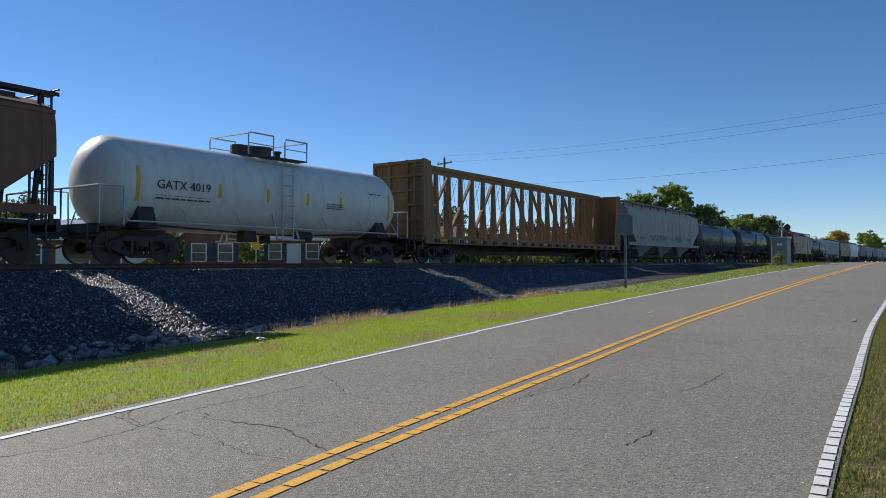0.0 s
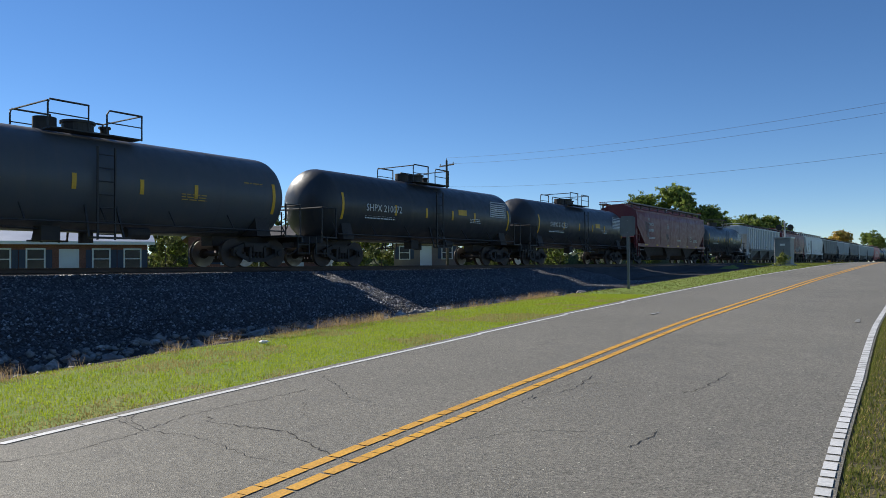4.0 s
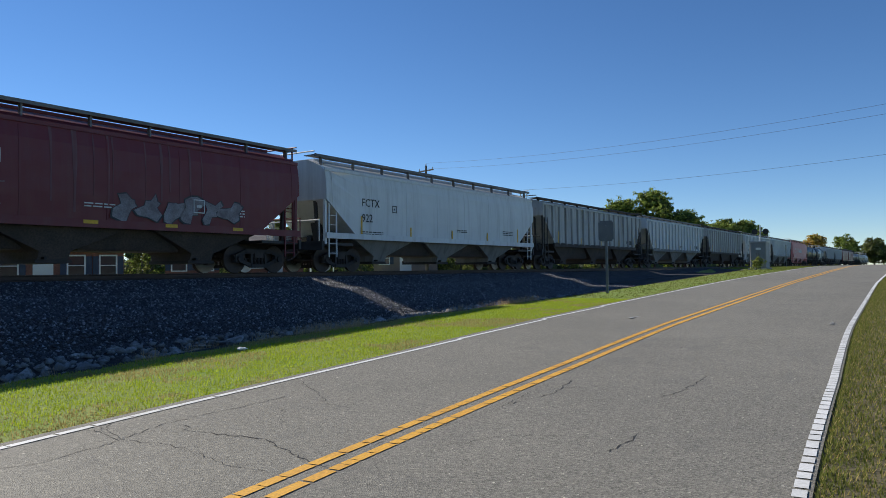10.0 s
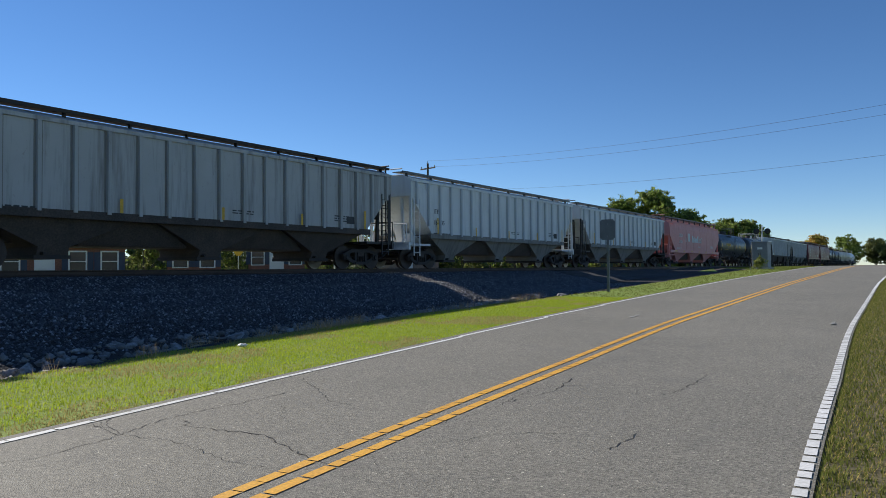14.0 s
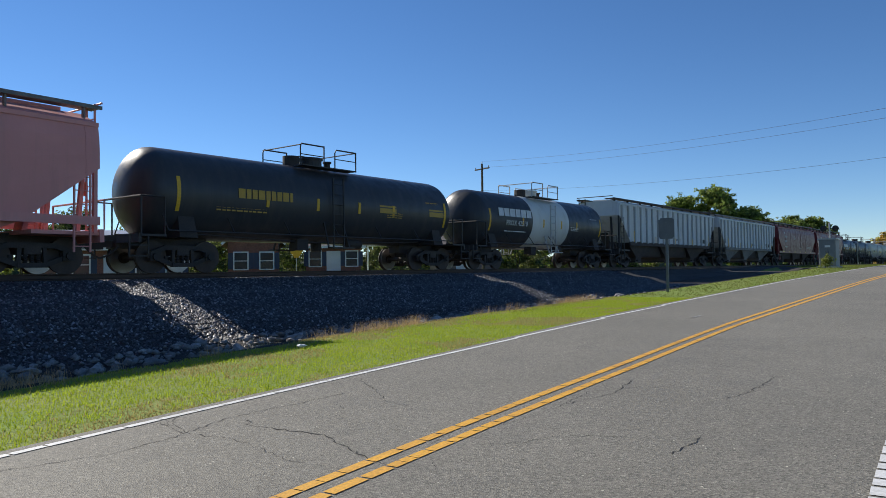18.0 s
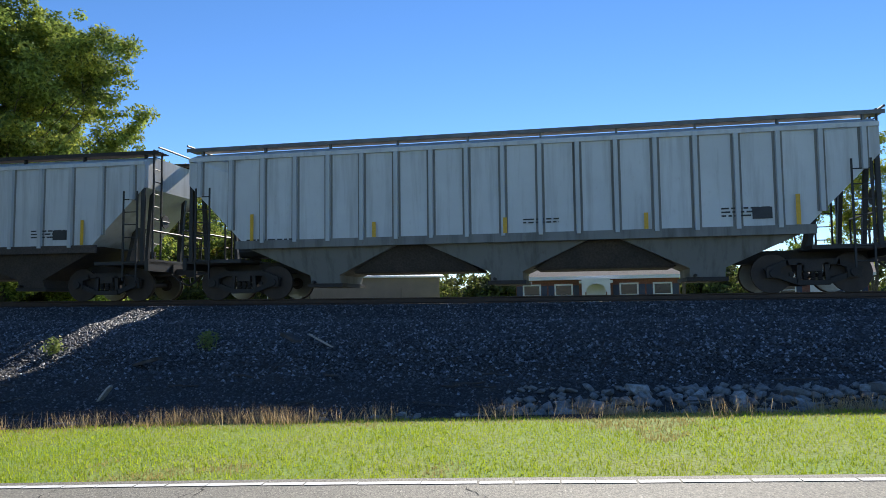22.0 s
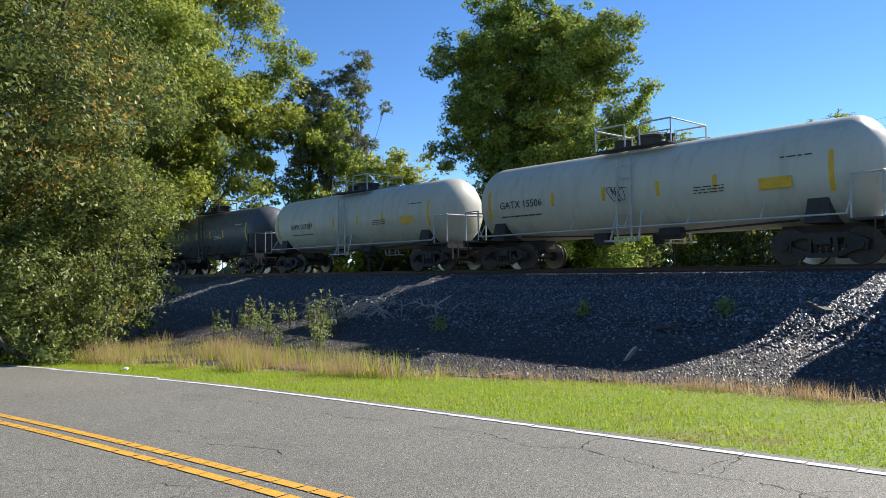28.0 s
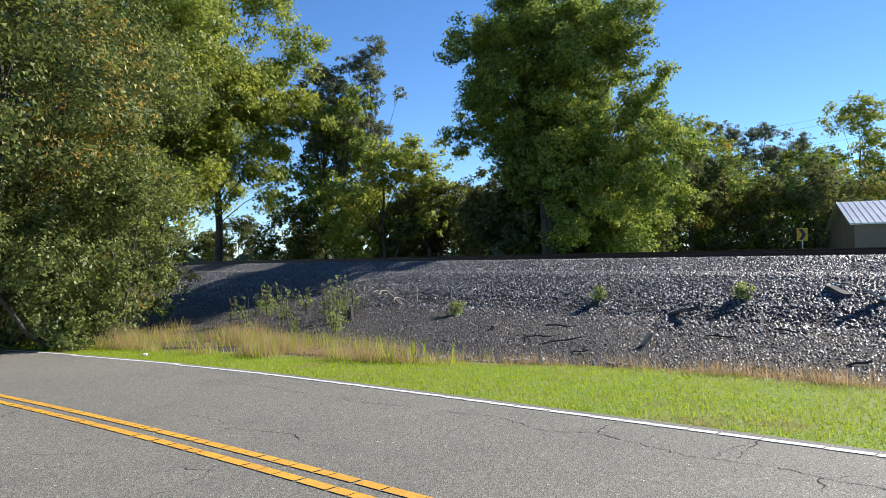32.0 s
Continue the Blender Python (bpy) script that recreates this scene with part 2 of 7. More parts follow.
# ---- the plan: track and road ----
P0, KAP, TRACK_D = 55.1, 0.1, 20.3


def make_track():
    p = radians(P0)
    foot = np.array([-math.sin(p), math.cos(p)]) * TRACK_D
    along = np.array([-math.cos(p), -math.sin(p)])
    s_list, pts = [-900.0], [foot + along * -900.0]
    pos, s = foot + along * -15.0, -15.0
    s_list.append(s); pts.append(pos)
    while s < 260:
        h = radians(P0 + KAP * (min(s + 0.5, 60.0) + 15.0))
        pos = pos + np.array([-math.cos(h), -math.sin(h)])
        s += 1.0
        s_list.append(s); pts.append(pos)
    return np.array(s_list), np.array(pts)


TS, TP = make_track()


def track_xy(s):
    return np.stack([np.interp(s, TS, TP[:, 0]), np.interp(s, TS, TP[:, 1])], -1)


def track_heading(s):
    """Degrees: the yaw of the way square to the track, away from the road."""
    return P0 + KAP * (np.clip(s, -15.0, 60.0) + 15.0)


def rail_z(s):
    return np.interp(s, [-40.0, -5.0, 5.0, 26.0, 65.0], [1.49, 1.52, 1.56, 1.72, 1.99])


def track_frame(s):
    h = np.radians(track_heading(s))
    return np.stack([-np.cos(h), -np.sin(h)], -1), np.stack([np.sin(h), -np.cos(h)], -1)  # forward, towards the road


def place(s, q):
    """World x, y of a point s along the track and q metres towards the road."""
    f, n = track_frame(s)
    return track_xy(s) + n * np.asarray(q, float)[..., None]


def to_track(xy):
    xy = np.asarray(xy, float)
    f0, _ = track_frame(np.array(-50.0))
    s = (xy - TP[1]) @ f0 - 15.0
    for _ in range(4):
        f, n = track_frame(s)
        s = s + ((xy - track_xy(s)) * f).sum(-1)
    f, n = track_frame(s)
    return s, ((xy - track_xy(s)) * n).sum(-1)


def slope_z(xy):
    a = np.asarray(xy)[..., 0] * 0.5225 + np.asarray(xy)[..., 1] * 0.8526
    up = 0.023 * np.minimum(a, 45.0) + np.where(a > 45, 0.023 * (np.minimum(a, 80.0) - 45.0) * (1 - (np.minimum(a, 80.0) - 45.0) / 70.0), 0.0)
    return np.where(a < -25, -0.575 + 0.008 * (np.maximum(a, -60.0) + 25), up)


def soil_edge(s):
    """How far the bare gravelly ground reaches from the track towards the road."""
    return np.interp(s, [-170, -80, -66, -58, -26, -16, -9, -4.7, 0, 4, 7, 10.4, 13, 16.4, 20, 26, 60], [4.2, 4.2, 5.0, 9.4, 9.9, 9.5, 9.7, 10.2, 10.4, 10.8, 10.9, 12.0, 12.9, 13.8, 14.6, 15.5, 15.5])


# the bank in section: ballast shoulder, narrow bench, steep side, gentle foot
BANK_Q = [0.0, 1.75, 3.0, 3.7, 6.2, 8.0, 40.0]
BANK_DROP = [0.23, 0.24, 0.58, 0.64, 1.5, 1.72, 5.5]


def ground_z(xy):
    s, q = to_track(xy)
    base = slope_z(xy) - 0.035
    aq = np.abs(q)
    zr = rail_z(s)
    bank = zr - np.interp(aq, BANK_Q, BANK_DROP)
    w = np.clip((q - soil_edge(s) + 1.5) / 1.6, 0, 1)
    w = w * w * (3 - 2 * w)
    ditch = np.interp(s, [-75, -55, -10, 6, 10, 14], [0.0, 0.4, 0.38, 0.36, 0.25, 0.05])
    near = np.maximum(bank, base - ditch * (1 - w))
    far = np.maximum(zr - 1.35, base)
    return np.where(q > 0, near, np.maximum(bank, far))


ROAD_NODES = np.array([[-90, -2.0], [-30, -13.0], [-16, -19.5], [-8, -23.5], [0, -28.0], [8, -31.3], [18, -33.8], [700, -34.4]])


def make_road():
    out = {}
    pos = np.array([-3.04, 1.0])
    u, fw = 0.0, [(0.0, pos)]
    while u < 650:
        h = radians(np.interp(u + 0.5, ROAD_NODES[:, 0], ROAD_NODES[:, 1]))
        pos = pos + np.array([-math.sin(h), math.cos(h)])
        u += 1.0
        fw.append((u, pos))
    pos, u, bw = np.array([-3.04, 1.0]), 0.0, []
    while u > -80:
        h = radians(np.interp(u - 0.5, ROAD_NODES[:, 0], ROAD_NODES[:, 1]))
        pos = pos - np.array([-math.sin(h), math.cos(h)])
        u -= 1.0
        bw.append((u, pos))
    rows = bw[::-1] + fw
    return np.array([r[0] for r in rows]), np.array([r[1] for r in rows])


RU, RP = make_road()


def road_xy(u, off):
    """World x, y at u along the road, off metres to the left (the track's side) of its middle."""
    u = np.asarray(u, float)
    off = off + np.interp(u, [10, 16, 34, 45, 55, 90], [0.0, 0.11, 0.14, -0.05, -0.16, -0.2])
    h = np.radians(np.interp(u, ROAD_NODES[:, 0], ROAD_NODES[:, 1]))
    c = np.stack([np.interp(u, RU, RP[:, 0]), np.interp(u, RU, RP[:, 1])], -1)
    return c + np.stack([-np.cos(h), -np.sin(h)], -1) * np.asarray(off, float)[..., None]


# ---- mesh helpers ----
def mesh_from(name, verts, faces, material, smooth=False):
    me = bpy.data.meshes.new(name)
    me.from_pydata([tuple(v) for v in verts], [], faces)
    me.materials.append(material)
    if smooth:
        me.shade_smooth()
    me.update()
    return me


def part(name, bm, material, parent=None, label="", smooth=False):
    """Links a bmesh as one mesh object, under parent."""
    if isinstance(bm, bpy.types.Mesh):
        me = bm
    else:
        me = bpy.data.meshes.new(name)
        bm.to_mesh(me)
        bm.free()
        me.materials.append(material)
        if smooth:
            me.shade_smooth()
    ob = new(name, me)
    if parent is not None:
        ob.parent = parent
    if label:
        ob["label"] = label
    return ob


def box(bm, x0, x1, y0, y1, z0, z1):
    v = [bm.verts.new(p) for p in ((x0, y0, z0), (x1, y0, z0), (x1, y1, z0), (x0, y1, z0), (x0, y0, z1), (x1, y0, z1), (x1, y1, z1), (x0, y1, z1))]
    for f in ((3, 2, 1, 0), (4, 5, 6, 7), (0, 1, 5, 4), (1, 2, 6, 5), (2, 3, 7, 6), (3, 0, 4, 7)):
        bm.faces.new([v[i] for i in f])
    return bm


def tube(bm, a, b, r, sides=6, r2=None):
    a, b = Vector(a), Vector(b)
    r2 = r if r2 is None else r2
    d = (b - a).normalized()
    u = d.orthogonal().normalized()
    w = d.cross(u)
    ra, rb = [], []
    for i in range(sides):
        k = 2 * math.pi * i / sides
        o = u * math.cos(k) + w * math.sin(k)
        ra.append(bm.verts.new(a + o * r))
        rb.append(bm.verts.new(b + o * r2))
    for i in range(sides):
        j = (i + 1) % sides
        bm.faces.new((ra[i], ra[j], rb[j], rb[i]))
    bm.faces.new(ra[::-1])
    bm.faces.new(rb)
    return bm


def pipe(bm, pts, r, sides=6):
    """One bent round bar through the points."""
    pts = [Vector(p) for p in pts]
    rings, u = [], None
    for i, p in enumerate(pts):
        d = (pts[min(i + 1, len(pts) - 1)] - pts[max(i - 1, 0)]).normalized()
        u = d.orthogonal().normalized() if u is None else (u - d * u.dot(d)).normalized()
        w = d.cross(u)
        k = 1.0
        if 0 < i < len(pts) - 1:
            k = 1.0 / max(0.6, math.sqrt(0.5 + 0.5 * (pts[i] - pts[i - 1]).normalized().dot((pts[i + 1] - pts[i]).normalized())))
        rings.append([tuple(p + (u * math.cos(2 * math.pi * j / sides) + w * math.sin(2 * math.pi * j / sides)) * r * k) for j in range(sides)])
    vs = [[bm.verts.new(q) for q in ring] for ring in rings]
    for a, b in zip(vs[:-1], vs[1:]):
        for i in range(sides):
            j = (i + 1) % sides
            bm.faces.new((a[i], a[j], b[j], b[i]))
    bm.faces.new(vs[0][::-1])
    bm.faces.new(vs[-1])
    return bm


def beam(bm, a, b, w, h):
    """A square bar from a to b, w wide (level) and h high."""
    a, b = Vector(a), Vector(b)
    d = (b - a).normalized()
    side = d.cross(Vector((0, 0, 1)))
    side = Vector((0, 1, 0)) if side.length < 1e-4 else side.normalized()
    up = side.cross(d)
    va = [bm.verts.new(a + side * x * w / 2 + up * y * h / 2) for x, y in ((-1, -1), (1, -1), (1, 1), (-1, 1))]
    vb = [bm.verts.new(b + side * x * w / 2 + up * y * h / 2) for x, y in ((-1, -1), (1, -1), (1, 1), (-1, 1))]
    for i in range(4):
        j = (i + 1) % 4
        bm.faces.new((va[i], va[j], vb[j], vb[i]))
    bm.faces.new(va[::-1])
    bm.faces.new(vb)
    bmesh.ops.recalc_face_normals(bm, faces=bm.faces[:])
    return bm


def loft(bm, rings, close_ends=True):
    vs = [[bm.verts.new(p) for p in r] for r in rings]
    n = len(rings[0])
    for a, b in zip(vs[:-1], vs[1:]):
        for i in range(n):
            j = (i + 1) % n
            bm.faces.new((a[i], a[j], b[j], b[i]))
    if close_ends:
        bm.faces.new(vs[0][::-1])
        bm.faces.new(vs[-1])
    bmesh.ops.recalc_face_normals(bm, faces=bm.faces[:])
    return bm


def lathe_x(bm, prof, sides=24, y=0.0, z=0.0):
    """Turns (x, radius) pairs about a line along x."""
    rings = [[(x, y + r * math.cos(2 * math.pi * i / sides), z + r * math.sin(2 * math.pi * i / sides)) for i in range(sides)] for x, r in prof]
    return loft(bm, rings)


def empty(name, m=None):
    ob = new(name)
    ob.empty_display_size = 0.3
    if m is not None:
        ob.matrix_basis = m
    return ob


LETTERS = {}


def text_mesh(words, size, material, key=""):
    k = (words, size, material.name)
    if k not in LETTERS:
        cu = bpy.data.curves.new("lettering", "FONT")
        cu.body, cu.size, cu.extrude, cu.resolution_u = words, size, 0.003, 2
        cu.align_x = "LEFT"
        ob = bpy.data.objects.new("lettering_source", cu)
        scene.collection.objects.link(ob)
        bpy.context.view_layer.update()
        me = bpy.data.meshes.new_from_object(ob.evaluated_get(bpy.context.evaluated_depsgraph_get()))
        bpy.data.objects.remove(ob)
        me.materials.clear()
        me.materials.append(material)
        LETTERS[k] = me
    return LETTERS[k]


def lettering(parent, words, x, y, z, size, material, lean=0.0, squeeze=1.0):
    """Words on the side that faces the road; they read along -x."""
    ob = new("lettering", text_mesh(words, size, material))
    ob.parent = parent
    ob.matrix_basis = Matrix(((-squeeze, 0, 0, x), (0, math.sin(lean) * -1, math.cos(lean), y), (0, math.cos(lean), math.sin(lean), z), (0, 0, 0, 1)))
    return ob


def strip(parent, name, x, y, z, w, h, material, lean=0.0, label=""):
    bm = bmesh.new()
    dy = -math.sin(lean) * h
    v = [bm.verts.new(p) for p in ((x, y, z), (x - w, y, z), (x - w, y + dy, z + h * math.cos(lean)), (x, y + dy, z + h * math.cos(lean)))]
    bm.faces.new(v)
    r = bmesh.ops.extrude_face_region(bm, geom=bm.faces[:])
    bmesh.ops.translate(bm, verts=[g for g in r["geom"] if isinstance(g, bmesh.types.BMVert)], vec=(0, 0.004, 0))
    bmesh.ops.recalc_face_normals(bm, faces=bm.faces[:])
    return part(name, bm, material, parent, label)


def small_bars(parent, x, y, z, w, rows, material, rng, pitch=0.09, h=0.04, lean=0.0):
    """Writing too small to read, as one plain block of short bars."""
    bm = bmesh.new()
    for r in range(rows):
        zz, xx = z - r * pitch, x
        while xx > x - w:
            b = rng.uniform(0.08, 0.28)
            box(bm, max(xx - b, x - w), xx, y - 0.002, y + 0.004, zz, zz + h)
            xx -= b + 0.05
    ob = part("stencil_lines", bm, material, parent)
    return ob


# ---- ground, road and track ----
def sheet(name, us, vs, fn, material, lift=0.0, smooth=True):
    """A grid surface: fn(u, v) gives x, y; the ground gives z."""
    uu, vv = np.meshgrid(us, vs, indexing="ij")
    xy = fn(uu.ravel(), vv.ravel())
    z = ground_z(xy) + lift
    n, m = len(us), len(vs)
    faces = [(i * m + j, (i + 1) * m + j, (i + 1) * m + j + 1, i * m + j + 1) for i in range(n - 1) for j in range(m - 1)]
    me = mesh_from(name, np.column_stack([xy, z]), faces, material, smooth)
    bm = bmesh.new()
    bm.from_mesh(me)
    bmesh.ops.recalc_face_normals(bm, faces=bm.faces[:])
    if bm.faces[0].normal.z < 0:
        bmesh.ops.reverse_faces(bm, faces=bm.faces[:])
    bm.to_mesh(me)
    bm.free()
    return new(name, me)


def noise2(x, y, k):
    return noise.noise(Vector((x * k, y * k, 3.7)))


S_GRID = np.concatenate([np.arange(-890, -120, 35.0), np.arange(-120, -60, 6.0), np.arange(-60, 70, 1.5), np.arange(70, 250, 15.0)])
Q_GRID = np.concatenate([[-2500, -900, -400], np.arange(-200, -20, 30.0), [-20, -10, -6], np.arange(-4.6, 4.7, 0.4), np.arange(5, 16, 0.3), [18, 22, 26, 30, 40, 60, 100, 200, 320]])
ground = sheet("ground", S_GRID, Q_GRID, place, M_GRASS_GROUND, -0.015)
tagged(ground, "mown green verge and fields beside road and railway", "ground", kind="structure")

soil_s = np.concatenate([np.arange(-170, -60, 3.0), np.arange(-60, 75, 0.6), np.arange(75, 160, 6.0)])


def soil_xy(s, f):
    w = np.array([0.35 * noise2(a, 1.0, 0.9) + 0.25 * noise2(a, 5.0, 2.7) for a in s])
    q = 4.0 + (soil_edge(s) - 4.0 + w) * f
    return place(s, q)


soil = sheet("gravel_slope", soil_s, np.linspace(0, 1, 40), soil_xy, M_SOIL, 0.012)
for i, v in enumerate(soil.data.vertices):
    if i % 40 == 39:
        v.co.z -= 0.06
tagged(soil, "dark gravelly soil sloping from ballast to verge", "ground", kind="structure")
ballast_s = np.concatenate([np.arange(-880, -120, 20.0), np.arange(-120, 80, 1.0), np.arange(80, 250, 10.0)])
ballast = sheet("ballast_bed", ballast_s, np.linspace(-4.6, 4.6, 47), place, M_BALLAST, 0.03)
tagged(ballast, "grey crushed-stone ballast bank under the rails", "ballast", kind="structure")

def edge_drift(u):
    """How far the left edge of the road runs outside its even width."""
    return np.interp(u, [-20, -10, -4, 1, 10, 20, 38, 52, 70], [0.65, 0.45, 0.15, 0.0, 0.0, 0.22, 0.22, -0.15, -0.25])


def right_drift(u):
    """How far the right edge line strays from its even distance."""
    return np.interp(u, [5, 8, 12, 16, 24, 40], [0.04, -0.01, -0.06, -0.09, -0.06, 0.0])


def road_edge_xy(u, f):
    return road_xy(u, np.where(f > 0.99, 2.98 + edge_drift(u), np.where(f < -3.0, -3.13 + right_drift(u), f)))


road_u = np.concatenate([np.arange(-70, 80, 1.0), np.arange(80, 640, 8.0)])
road = sheet("road", road_u, np.linspace(-3.28, 1.0, 6), road_edge_xy, M_ASPHALT, 0.035)
tagged(road, "worn grey asphalt two-lane road with cracks", "road", kind="structure")


def line_pieces(name, off, width, material, u0, u1, gap_to, rng, label, gap=0.014, short=(0.22, 0.55)):
    """A painted line, crossed by fine cracks where it is near."""
    verts, faces, u = [], [], u0
    while u < u1:
        near = gap_to[0] < u < gap_to[1]
        drift = float(edge_drift(u)) if off > 2 else (float(right_drift(u)) if off < -2 else 0.0)
        ln = rng.uniform(*short) if near else min(4.0, u1 - u + 0.01)
        k = [road_xy(np.array(a), np.array(o)) for a, o in ((u, off + drift - width / 2), (u + ln, off + drift - width / 2), (u + ln, off + drift + width / 2), (u, off + drift + width / 2))]
        i = len(verts)
        verts += [(p[0], p[1], float(ground_z(p[None])[0]) + 0.041) for p in k]
        faces.append((i, i + 3, i + 2, i + 1))
        u += ln + (rng.uniform(0.4, 1.6) * gap if near else 0.0)
    ob = new(name, mesh_from(name, verts, faces, material))
    return tagged(ob, label, "road marking", kind="structure")


rng = random.Random(5)
line_pieces("edge_line_left", 2.8, 0.085, M_WHITE_LINE, -68, 640, (-14, 8), rng, "worn white edge line beside the verge", 0.014, (0.25, 0.5))
line_pieces("edge_line_right", -3.06, 0.085, M_WHITE_LINE, -68, 640, (-4, 30), rng, "worn white edge line broken by fine cracks", 0.03, (0.1, 0.22))
line_pieces("centre_line_left", 0.11, 0.1, M_YELLOW_LINE, -68, 640, (-14, 16), rng, "yellow centre line with fine cracks", 0.018, (0.1, 0.36))
line_pieces("centre_line_right", -0.11, 0.1, M_YELLOW_LINE, -68, 640, (-14, 16), rng, "yellow centre line with fine cracks", 0.018, (0.1, 0.36))


def crack_strip(pts, w, rng, parent_list):
    verts, faces = [], []
    dense = []
    for (u0, o0), (u1, o1) in zip(pts[:-1], pts[1:]):
        n = max(2, int(math.hypot(u1 - u0, o1 - o0) / 0.06))
        for i in range(n):
            k = i / n
            dense.append((u0 + (u1 - u0) * k + rng.uniform(-0.028, 0.028), o0 + (o1 - o0) * k + rng.uniform(-0.028, 0.028)))
    for i, (u, o) in enumerate(dense):
        a = dense[max(0, i - 1)]
        b = dense[min(len(dense) - 1, i + 1)]
        d = Vector((b[0] - a[0], b[1] - a[1])).normalized()
        h = w * rng.uniform(0.15, 1.1) * (0.3 if i in (0, len(dense) - 1) else 1.0) / 2
        for sgn in (-1, 1):
            p = road_xy(np.array(u - d.y * h * sgn), np.array(o + d.x * h * sgn))
            verts.append((p[0], p[1], float(ground_z(p[None])[0]) + 0.0385))
    for i in range(len(dense) - 1):
        faces.append((2 * i, 2 * i + 1, 2 * i + 3, 2 * i + 2))
    return mesh_from("crack", verts, faces, M_CRACK)


def cracks():
    rng = random.Random(11)
    group = empty("road_cracks")
    tagged(group, "fine dark cracks across the worn asphalt", "cracks", kind="structure")
    made = [[(5.44, 2.04), (5.3, 1.81), (5.32, 1.22), (5.32, 0.89), (5.18, 0.71), (5.06, 0.37), (4.92, 0.14), (4.85, -0.15)],
            [(3.2, 2.5), (3.74, 2.24), (4.14, 2.06), (4.7, 2.07), (5.36, 2.25), (5.86, 2.19), (6.32, 2.12), (6.92, 2.07)],
            [(4.76, 2.76), (4.96, 2.66), (4.82, 2.03)],
            [(-9.96, 2.37), (-8.66, 2.45), (-7.02, 2.33)], [(-6.68, 2.39), (-6.32, 2.25), (-5.78, 2.35), (-5.3, 2.31)],
            [(-4.96, 2.37), (-4.32, 2.43), (-3.62, 2.17), (-3.18, 2.32), (-2.84, 2.26), (-2.26, 2.07), (-1.52, 2.14), (-1.3, 2.03), (-0.4, 2.0), (0.6, 1.8)],
            [(-3.18, 2.32), (-3.28, 2.91)], [(-1.9, 2.19), (-1.98, 2.61), (-2.0, 2.97)], [(-1.22, 1.73), (-1.3, 2.05), (-1.0, 2.37)],
            [(-7.28, 0.73), (-6.64, 0.76), (-6.36, 0.63)], [(-6.26, 0.53), (-5.8, 0.68), (-5.4, 0.8), (-5.08, 0.62)], [(-5.24, -0.51), (-4.76, -0.33)],
            [(7.38, -0.34), (8.12, -0.52), (9.04, -0.44)], [(8.34, -1.62), (8.74, -1.73), (9.94, -1.79)], [(6.08, -1.74), (6.54, -1.79), (6.76, -1.82)],
            [(0.1, 2.7), (0.3, 2.3), (0.6, 1.8), (0.9, 1.2)]]
    traced = len(made)
    for _ in range(46):
        u, o = rng.uniform(-13, 26), rng.uniform(-2.6, 2.6)
        d = rng.choice((0, 0, 1)) * math.pi / 2 + rng.uniform(-0.5, 0.5) + math.pi / 2
        line = [(u, o)]
        for _ in range(rng.randint(3, 9)):
            d += rng.uniform(-0.6, 0.6)
            u, o = u + math.cos(d) * 0.35, o + math.sin(d) * 0.35
            if abs(o) > 2.9:
                break
            line.append((u, o))
        if len(line) > 2:
            made.append(line)
    for i, line in enumerate(made):
        part("crack", crack_strip(line, 0.016 if i == 0 else (0.012 if i < traced else rng.choice((0.004, 0.006, 0.008))), rng, None), M_CRACK, group)


cracks()


def rails():
    prof = [(-0.075, 0), (-0.075, 0.02), (-0.012, 0.04), (-0.012, 0.125), (-0.036, 0.14), (-0.036, 0.168), (0.036, 0.168), (0.036, 0.14), (0.012, 0.125), (0.012, 0.04), (0.075, 0.02), (0.075, 0)]
    ss = np.concatenate([np.arange(-880, -120, 20.0), np.arange(-120, 250, 2.0)])
    for side in (-0.755, 0.755):
        verts, faces, n = [], [], len(prof)
        for s in ss:
            z = float(rail_z(s)) - 0.172
            for a, b in prof:
                p = place(np.array(s), np.array(side + a))
                verts.append((p[0], p[1], z + b))
        for i in range(len(ss) - 1):
            for j in range(n - 1):
                faces.append((i * n + j, (i + 1) * n + j, (i + 1) * n + j + 1, i * n + j + 1))
        rail = new("rail", mesh_from("rail", verts, faces, M_RAIL))
        tagged(rail, "rusty steel rail with a polished top", "rail", "rails of the track", "structure")
        verts, faces = [], []
        for s in ss:
            for a in (-0.03, 0.03):
                p = place(np.array(s), np.array(side + a))
                verts.append((p[0], p[1], float(rail_z(s))))
        for i in range(len(ss) - 1):
            faces.append((2 * i, 2 * i + 1, 2 * i + 3, 2 * i + 2))
        part("rail_head", mesh_from("rail_head", verts, faces, M_RAILTOP), M_RAILTOP, rail, "polished running surface")


rails()


def sleepers():
    bm = bmesh.new()
    box(bm, -0.115, 0.115, -1.3, 1.3, -0.18, 0.0)
    me = bpy.data.meshes.new("sleeper")
    bm.to_mesh(me)
    bm.free()
    me.materials.append(M_TIE)
    for i in range(190):
        s = -52 + i * 0.55
        p = place(np.array(s), np.array(0.0))
        ob = new("sleeper", me)
        ob.matrix_basis = pose(p[0], p[1], float(rail_z(s)) - 0.174, 0, 0, float(track_heading(s)) + 180)
        tagged(ob, "dark weathered timber sleeper in the ballast", "sleeper", "sleepers of the track", "structure")


